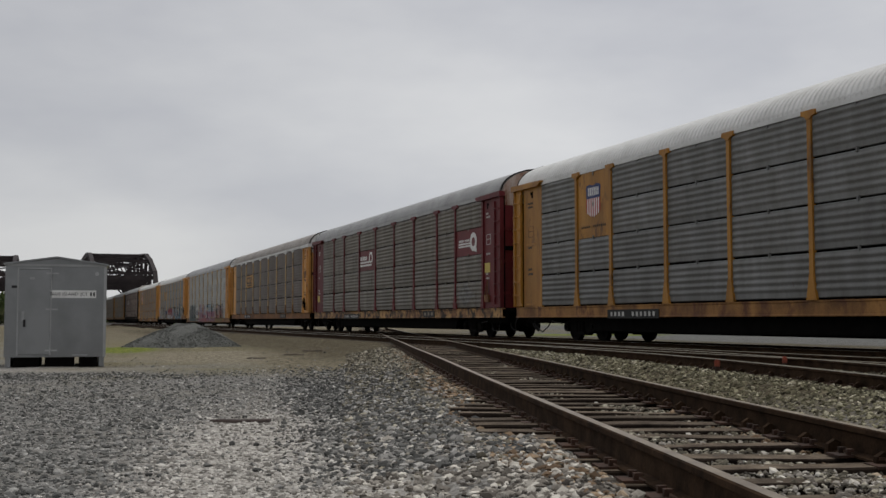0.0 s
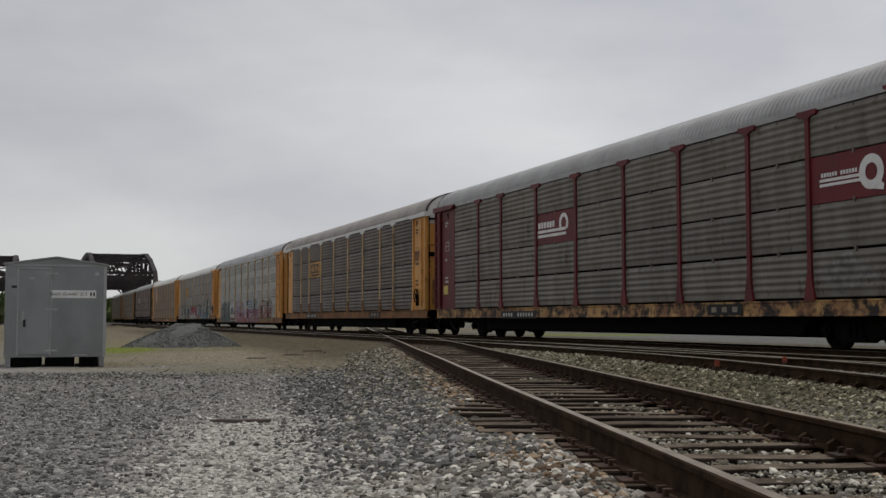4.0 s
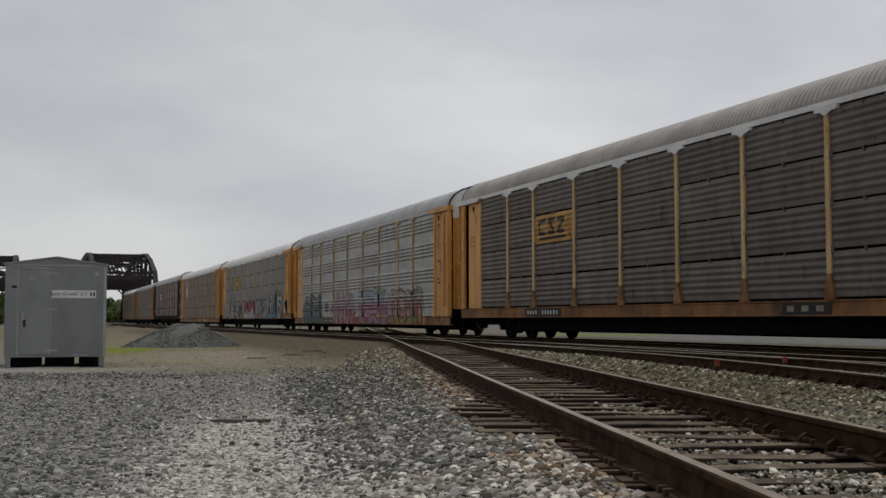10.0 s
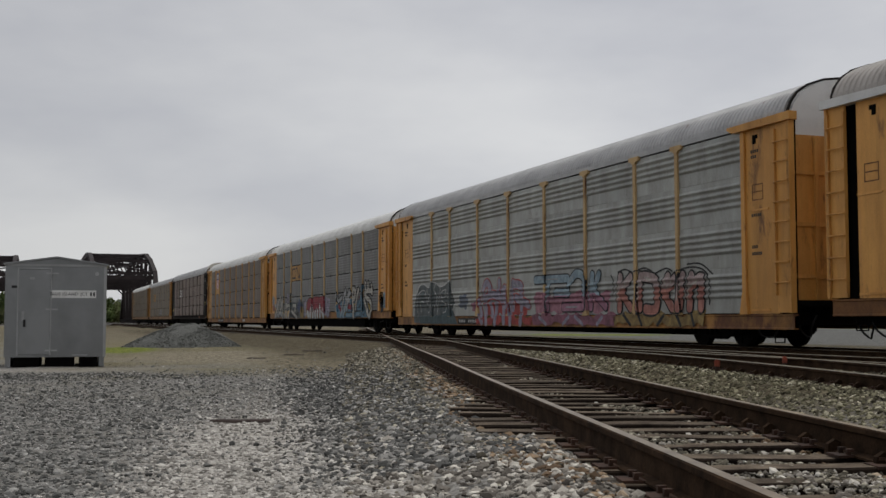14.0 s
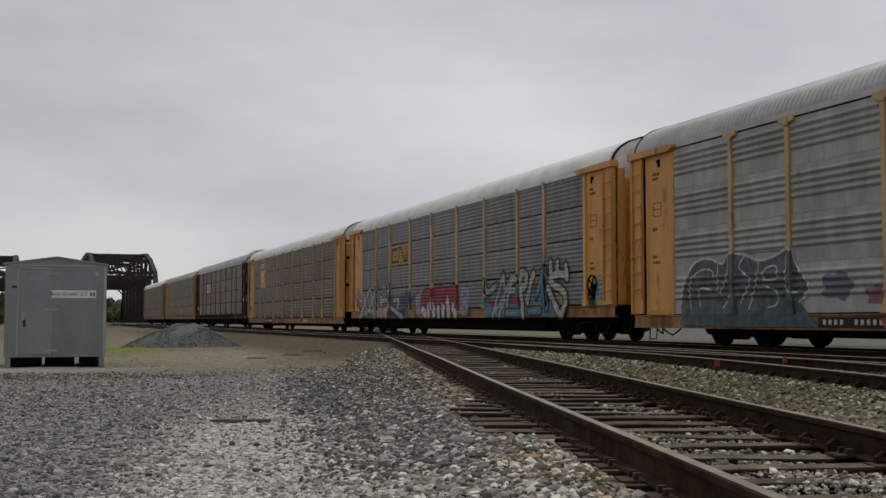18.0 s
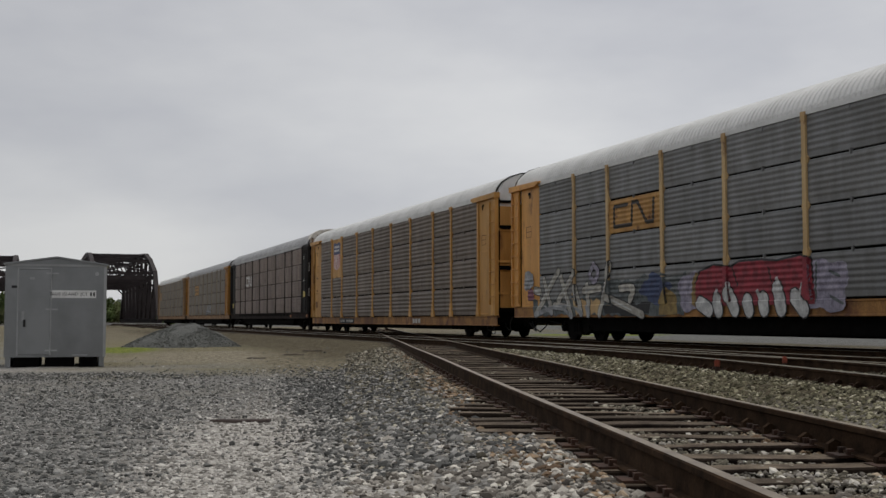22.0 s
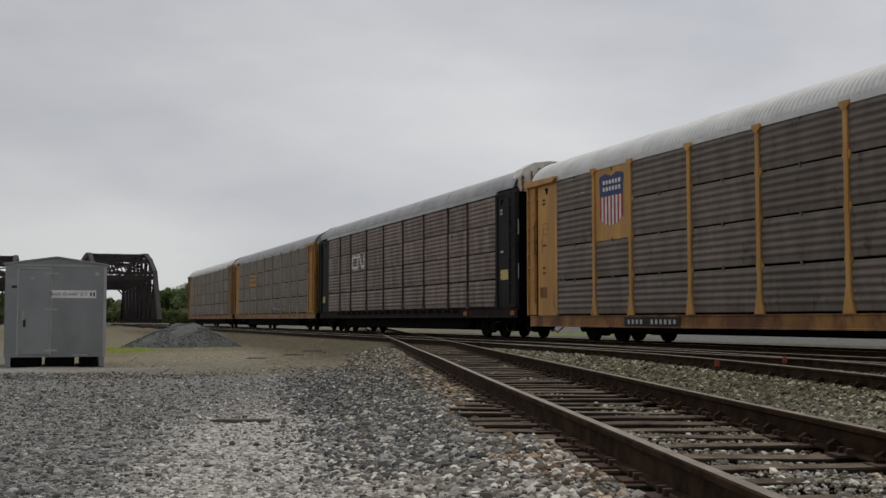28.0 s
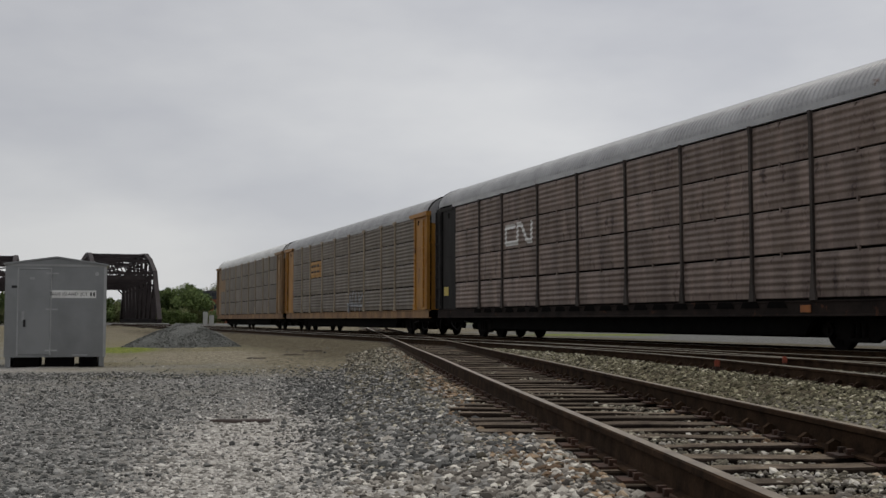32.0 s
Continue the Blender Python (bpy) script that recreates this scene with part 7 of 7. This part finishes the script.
def build_house():
    b = thing("brick_building", "low orange brick building with a dark flat roof", "building", m=pose(-64.5, 330, 0, 0, 0, 8))
    s = Shape()
    s.box(-5.6, 10, 0, 10, -0.5, 6.6)
    part("wall", s, M_BRICK, b)
    s = Shape()
    s.box(-6.2, 10.6, -0.7, 10.7, 6.6, 7.0)
    s.box(-5.4, 9.8, 0.2, 9.8, 7.0, 9.0)
    part("roof", s, M_ROOFDARK, b)
    for k in range(5):
        x = -4.8 + k * 2.9
        w = part("window", Shape().box(x, x + 1.7, -0.06, 0.02, 3.4, 5.2), M_GLASS, b)
        part("window_sill", Shape().box(x - 0.1, x + 1.8, -0.14, 0.0, 3.2, 3.4), M_CONCRETE, w)
    for k in range(6):
        x = -5.0 + k * 2.5
        part("upper_window", Shape().box(x, x + 1.6, 0.12, 0.22, 7.5, 8.4), M_GLASS, b)


build_house()


def cabinet(x, y, w, h, label):
    c = thing("signal_cabinet", label, "cabinet", m=pose(x, y, -0.30, 0, 0, 15))
    part("case", Shape().box(-w / 2, w / 2, 0, w * 0.8, 0.08, h, c=0.02), M_CABINET, c)
    part("cap", Shape().box(-w / 2 - 0.05, w / 2 + 0.05, -0.05, w * 0.8 + 0.05, h, h + 0.07, c=0.02), M_CABINET, c)
    part("door", Shape().box(-w / 2 + 0.08, w / 2 - 0.08, -0.03, 0.0, 0.2, h - 0.12), M_CABINET, c)
    part("plinth", Shape().box(-w / 2 - 0.08, w / 2 + 0.08, -0.08, w * 0.8 + 0.08, -0.15, 0.08), M_CONCRETE, c)


cabinet(-41.75, 200, 0.80, 2.25, "tall white metal signal cabinet")
cabinet(-40.85, 201, 0.80, 1.65, "short white metal signal cabinet")


# ---- loose stones ----
def stone_material(name, ramp):
    m = bpy.data.materials.new(name)
    m.use_nodes = True
    t = m.node_tree
    b = t.nodes["Principled BSDF"]
    b.inputs["Roughness"].default_value, b.inputs["Specular IOR Level"].default_value = 0.9, 0.2
    g = t.nodes.new("ShaderNodeNewGeometry")
    r = t.nodes.new("ShaderNodeValToRGB")
    while len(r.color_ramp.elements) < len(ramp):
        r.color_ramp.elements.new(0.5)
    for e, (p, c) in zip(r.color_ramp.elements, ramp):
        e.position, e.color = p, (*c, 1)
    t.links.new(g.outputs["Random Per Island"], r.inputs[0])
    tc = t.nodes.new("ShaderNodeTexCoord")
    n = t.nodes.new("ShaderNodeTexNoise")
    n.inputs["Scale"].default_value, n.inputs["Detail"].default_value = 60.0, 4.0
    t.links.new(tc.outputs["Object"], n.inputs[0])
    mr = t.nodes.new("ShaderNodeMapRange")
    mr.inputs["To Min"].default_value, mr.inputs["To Max"].default_value = 0.65, 1.3
    t.links.new(n.outputs["Fac"], mr.inputs["Value"])
    mul = t.nodes.new("ShaderNodeVectorMath")
    mul.operation = "SCALE"
    t.links.new(r.outputs[0], mul.inputs[0])
    t.links.new(mr.outputs[0], mul.inputs["Scale"])
    t.links.new(mul.outputs[0], b.inputs["Base Color"])
    return m


BLOCK_V = np.array([(x, y, z) for x in (-1, 1) for y in (-1, 1) for z in (-1, 1)]) * 0.68
BLOCK_F = np.array([(0, 1, 3), (0, 3, 2), (4, 6, 7), (4, 7, 5), (0, 4, 5), (0, 5, 1), (2, 3, 7), (2, 7, 6), (0, 2, 6), (0, 6, 4), (1, 5, 7), (1, 7, 3)])
PHI = (1 + 5 ** 0.5) / 2
ICO_V = np.array([(a, b * PHI, 0)[k:] + (a, b * PHI, 0)[:k] for k in range(3) for a in (-1, 1) for b in (-1, 1)]) / math.hypot(1, PHI)


def hull_faces(points):
    """Faces of a convex solid made of triangles."""
    out = []
    for i, j, k in itertools.combinations(range(len(points)), 3):
        nrm = np.cross(points[j] - points[i], points[k] - points[i])
        side = (points - points[i]) @ nrm
        if np.all(side < 1e-6):
            out.append((i, j, k))
        elif np.all(side > -1e-6):
            out.append((i, k, j))
    return np.array(out)


ICO_F = hull_faces(ICO_V)


def stones(name, label, xs, ys, sizes, material, sink=0.2, lift=None, flat=0.62):
    """Many small angular stones lying on the ground, in one mesh: faceted near by, plainer blocks further off."""
    g = np.random.RandomState(len(xs))
    zs = ground_z(xs, ys) if lift is None else lift
    verts, faces, count = [], [], 0
    for pick, solid, tris, low in ((ys < 12.0, ICO_V, ICO_F, 0.62), (ys >= 12.0, BLOCK_V, BLOCK_F, 0.5)):
        n, k = int(pick.sum()), len(solid)
        if n == 0:
            continue
        size = sizes[pick]
        v = solid[None] * g.uniform(low, 1.30, (n, k, 1 if k == 12 else 3))
        v = v * g.uniform(0.7, 1.3, (n, 1, 3)) * np.array([1, 1, flat])
        tilt, turn = g.uniform(-0.7, 0.7, n), g.uniform(0, 6.283, n)
        ct, st = np.cos(tilt)[:, None], np.sin(tilt)[:, None]
        y, z = v[..., 1] * ct - v[..., 2] * st, v[..., 1] * st + v[..., 2] * ct
        cz, sz = np.cos(turn)[:, None], np.sin(turn)[:, None]
        v = np.stack([v[..., 0] * cz - y * sz, v[..., 0] * sz + y * cz, z], -1) * size[:, None, None]
        v += np.stack([xs[pick], ys[pick], zs[pick] + size * sink], -1)[:, None]
        verts.append(v.reshape(-1, 3))
        faces.append((tris[None] + (np.arange(n) * k)[:, None, None] + count).reshape(-1, 3))
        count += n * k
    v, f = np.concatenate(verts), np.concatenate(faces)
    me = bpy.data.meshes.new(name)
    me.vertices.add(count)
    me.vertices.foreach_set("co", v.ravel())
    me.loops.add(f.size)
    me.loops.foreach_set("vertex_index", f.ravel())
    me.polygons.add(len(f))
    me.polygons.foreach_set("loop_start", np.arange(0, f.size, 3))
    me.polygons.foreach_set("loop_total", np.full(len(f), 3))
    me.polygons.foreach_set("use_smooth", np.zeros(len(f), bool))
    me.update(calc_edges=True)
    me.materials.append(material)
    return tagged(new(name, me), label, "gravel", kind="stuff")


S_BALLAST = stone_material("pale_ballast_stone", ((0.0, (0.06, 0.052, 0.044)), (0.35, (0.185, 0.166, 0.142)), (0.75, (0.42, 0.39, 0.34)), (1.0, (0.76, 0.72, 0.64))))
S_DARK = stone_material("dark_ballast_stone", ((0.0, (0.05, 0.05, 0.047)), (0.55, (0.122, 0.121, 0.114)), (0.82, (0.26, 0.253, 0.236)), (1.0, (0.52, 0.50, 0.465))))
S_YARD = stone_material("yard_gravel_stone", ((0.0, (0.062, 0.062, 0.058)), (0.5, (0.16, 0.159, 0.149)), (0.85, (0.295, 0.29, 0.272)), (1.0, (0.515, 0.50, 0.47))))

S_MID = stone_material("weathered_ballast_stone", ((0.0, (0.055, 0.049, 0.038)), (0.45, (0.15, 0.134, 0.10)), (0.85, (0.31, 0.282, 0.215)), (1.0, (0.56, 0.52, 0.42))))

S_YELLOWISH = stone_material("lichen_ballast_stone", ((0.0, (0.075, 0.068, 0.042)), (0.45, (0.18, 0.166, 0.105)), (0.85, (0.33, 0.305, 0.205)), (1.0, (0.54, 0.50, 0.38))))
S_HEAP = stone_material("heap_stone", ((0.0, (0.10, 0.103, 0.094)), (0.8, (0.15, 0.153, 0.142)), (1.0, (0.24, 0.238, 0.22))))
S_RUST = stone_material("rust_stained_stone", ((0.0, (0.075, 0.048, 0.030)), (0.45, (0.20, 0.135, 0.082)), (0.8, (0.36, 0.262, 0.170)), (1.0, (0.56, 0.46, 0.34))))
S_MOSS = stone_material("mossy_ballast_stone", ((0.0, (0.028, 0.024, 0.016)), (0.5, (0.068, 0.059, 0.04)), (0.9, (0.14, 0.126, 0.086)), (1.0, (0.28, 0.26, 0.19))))
S_PALE = stone_material("pale_yard_stone", ((0.0, (0.15, 0.14, 0.124)), (0.5, (0.37, 0.35, 0.315)), (1.0, (0.70, 0.67, 0.615))))
gs = np.random.RandomState(5)


def scatter(n, y0, y1, near=1.6):
    """Distances from y0 to y1, denser at the near end."""
    return y0 + (y1 - y0) * gs.rand(n) ** near


def clear_of_rails(x, y):
    d = x + CROSS_TAN * y - CROSS_C
    return (np.abs(np.abs(d) - 0.7525) > 0.10)


# the crossing track's ballast
y = scatter(72000, 3.0, 32.0, 2.0)
x = CROSS_C - CROSS_TAN * y + np.where(gs.rand(len(y)) < 0.5, gs.uniform(-2.3, 1.0, len(y)), gs.uniform(-1.5, 2.3, len(y)))
d = x + CROSS_TAN * y - CROSS_C
k = clear_of_rails(x, y) & ((np.abs(d) > 0.72) | (gs.rand(len(y)) < np.where(y < 9.5, 0.75, 0.45))) & ((d > -0.8) | (d < -1.25) | (gs.rand(len(y)) < 0.4) | (y < 8.2) | (y > 11.0))
x, y = x[k], y[k]
size = np.clip(np.exp(gs.normal(-4.1, 0.36, len(x))), 0.010, 0.040) * np.where(np.abs(x + CROSS_TAN * y - CROSS_C) < 0.75, 0.8, 1.0) * (1 + 0.008 * y)
d = x + CROSS_TAN * y - CROSS_C
level = np.where(np.abs(d) < 0.73, -0.208 + 0.014 * np.clip((10.5 - y) / 3, 0, 1) + 0.022 * np.sin(y * 1.9 + d * 2.5) * np.cos(d * 3.1 - y * 0.7), ground_z(x, y))
k = y + gs.normal(0, 2.0, len(y)) + 4.0 * (np.abs(d) < 0.75) < 9.5
rusty = (np.abs(np.abs(d) - 1.05) < 0.30 + 0.10 * np.sin(y * 2.1)) & (gs.rand(len(y)) < np.where(d < 0, 0.16 + 0.6 * np.exp(-((y - 12.0) / 5) ** 2), 0.2)) | (np.abs(d) < 0.7) & (np.abs(d) > 0.5) & (gs.rand(len(y)) < 0.5)
pale, rest = k & ~rusty, ~k & ~rusty
stones("ballast_stones", "pale angular ballast stones round the ties", x[pale], y[pale], size[pale], S_BALLAST, lift=level[pale])
stones("ballast_stones", "weathered brownish ballast stones round the ties", x[rest], y[rest], size[rest], S_MID, lift=level[rest])
stones("ballast_stones", "rust-stained ballast stones beside the rails", x[rusty], y[rusty], size[rusty], S_RUST, lift=level[rusty])
# darker stone at the toe of the ballast
y = scatter(30000, 6.8, 25.5, 1.9)
x = CROSS_C - CROSS_TAN * y - 1.70 - 0.045 * (y - 7) + gs.normal(0, 1, len(y)) * (0.22 + 0.020 * y)
k = gs.rand(len(y)) < np.clip((26 - y) / 10, 0.0, 1.0) ** 1.3 * np.clip((y - 6.0) / 3.5, 0.3, 1.0)
x, y = x[k], y[k]
stones("dark_stones", "dark grey broken stone along the ballast toe", x, y, np.clip(np.exp(gs.normal(-4.15, 0.42, len(x))), 0.008, 0.042), S_DARK)
# small stone over the yard
y = scatter(62000, 3.6, 40.0, 2.4)
x = lerp(-0.45 * y - 0.6, CROSS_C - CROSS_TAN * y - 2.2, gs.rand(len(y)))
k = (np.hypot((x + 8.7) / 2.8, (y - 24.2) / 1.5) > 1) & (gs.rand(len(y)) < np.clip((28 - y) / 13, 0.12, 1.0) ** 1.8)
x, y = x[k], y[k]
size = np.clip(np.exp(gs.normal(-4.5, 0.42, len(x))), 0.005, 0.030) * (1 + 0.018 * y)
k = np.abs(x + 0.15 * y + 0.02) + gs.normal(0, 0.30, len(x)) + 0.10 * np.clip(y - 11, 0, 9) < 0.85
stones("yard_gravel", "small grey gravel trodden into the yard", x[~k], y[~k], size[~k], S_YARD, sink=0.1)
stones("yard_gravel", "pale gravel in a trodden strip", x[k], y[k], size[k], S_PALE, sink=0.1)
# stone between the crossing track and the branch
y = scatter(24000, 7.0, 34.0, 1.5)
x0 = CROSS_C - CROSS_TAN * y + 1.2
x = lerp(x0, np.maximum(x0 + 0.3, branch_x(y) + 1.6), gs.rand(len(y)))
k = np.abs(x - branch_x(y)) > 0.12
size = gs.uniform(0.012, 0.030, len(y)) * (1 + 0.012 * y)
mossy = (x + 0.16 * y - 7.2 + gs.normal(0, 0.5, len(y)) > 0) & (gs.rand(len(y)) < 0.75) | (gs.rand(len(y)) < 0.15)
stones("ballast_stones", "yellowish grey ballast stones beside the branch", x[k & ~mossy], y[k & ~mossy], size[k & ~mossy], S_YELLOWISH)
stones("ballast_stones", "dark mossy ballast stones beside the branch", x[k & mossy], y[k & mossy], size[k & mossy], S_MOSS)
# loose stone on the heap
a, q = gs.uniform(0, 6.283, 5000), np.sqrt(gs.rand(5000)) * 1.02
rx = 2.15 * np.where(np.cos(a) < 0, 1.15, 0.95)
stones("heap_stones", "dark broken stone lying on the heap", -9.55 + rx * q * np.cos(a), 42.6 + 1.9 * q * np.sin(a), gs.uniform(0.012, 0.028, 5000), S_HEAP, lift=-0.42 + 0.90 * np.clip(1 - q ** 1.5, 0, 1))
# darker stone thrown before the shed
a, q = gs.uniform(0, 6.283, 3500), np.sqrt(gs.rand(3500)) + gs.normal(0, 0.25, 3500)
x, y = -8.6 + 4.6 * q * np.cos(a), 20.6 + 1.3 * q * np.sin(a) + 0.12 * (4.6 * q * np.cos(a))
stones("dark_stones", "dark grey broken stone before the shed", x, y, gs.uniform(0.008, 0.026, 3500), S_DARK)


# ---- motion of the train ----
def car_pose(n, t):
    s = run(t) - SPACING * n + SHIFT[n] + BODY / 2
    y0 = 37.93
    y_left = y0 + HALF * SIN
    x_left = MAIN_C - TAN * y_left
    return pose(x_left + s * SIN, y_left - s * COS, 0, 0, 0, math.degrees(math.atan2(-COS, SIN)))


def motions():
    for n, car in enumerate(CARS):
        walk(car, [(t, car_pose(n, t)) for t in range(0, 33, 2)])
    # the wheels roll on the rail; all front axles turn alike, and all rear ones
    times = [0.1 * k for k in range(321)]
    for axles, x in zip(AXLES, (-0.865, 0.865)):
        walk(axles[0], [(t, pose(x, 0, 0.42) @ Matrix.Rotation(run(t) / 0.42, 4, "Y")) for t in times])
        keys = axles[0].animation_data
        for other in axles[1:]:
            other.rotation_mode = "QUATERNION"
            other.animation_data_create()
            other.animation_data.action = keys.action
            other.animation_data.action_slot = keys.action_slot


motions()
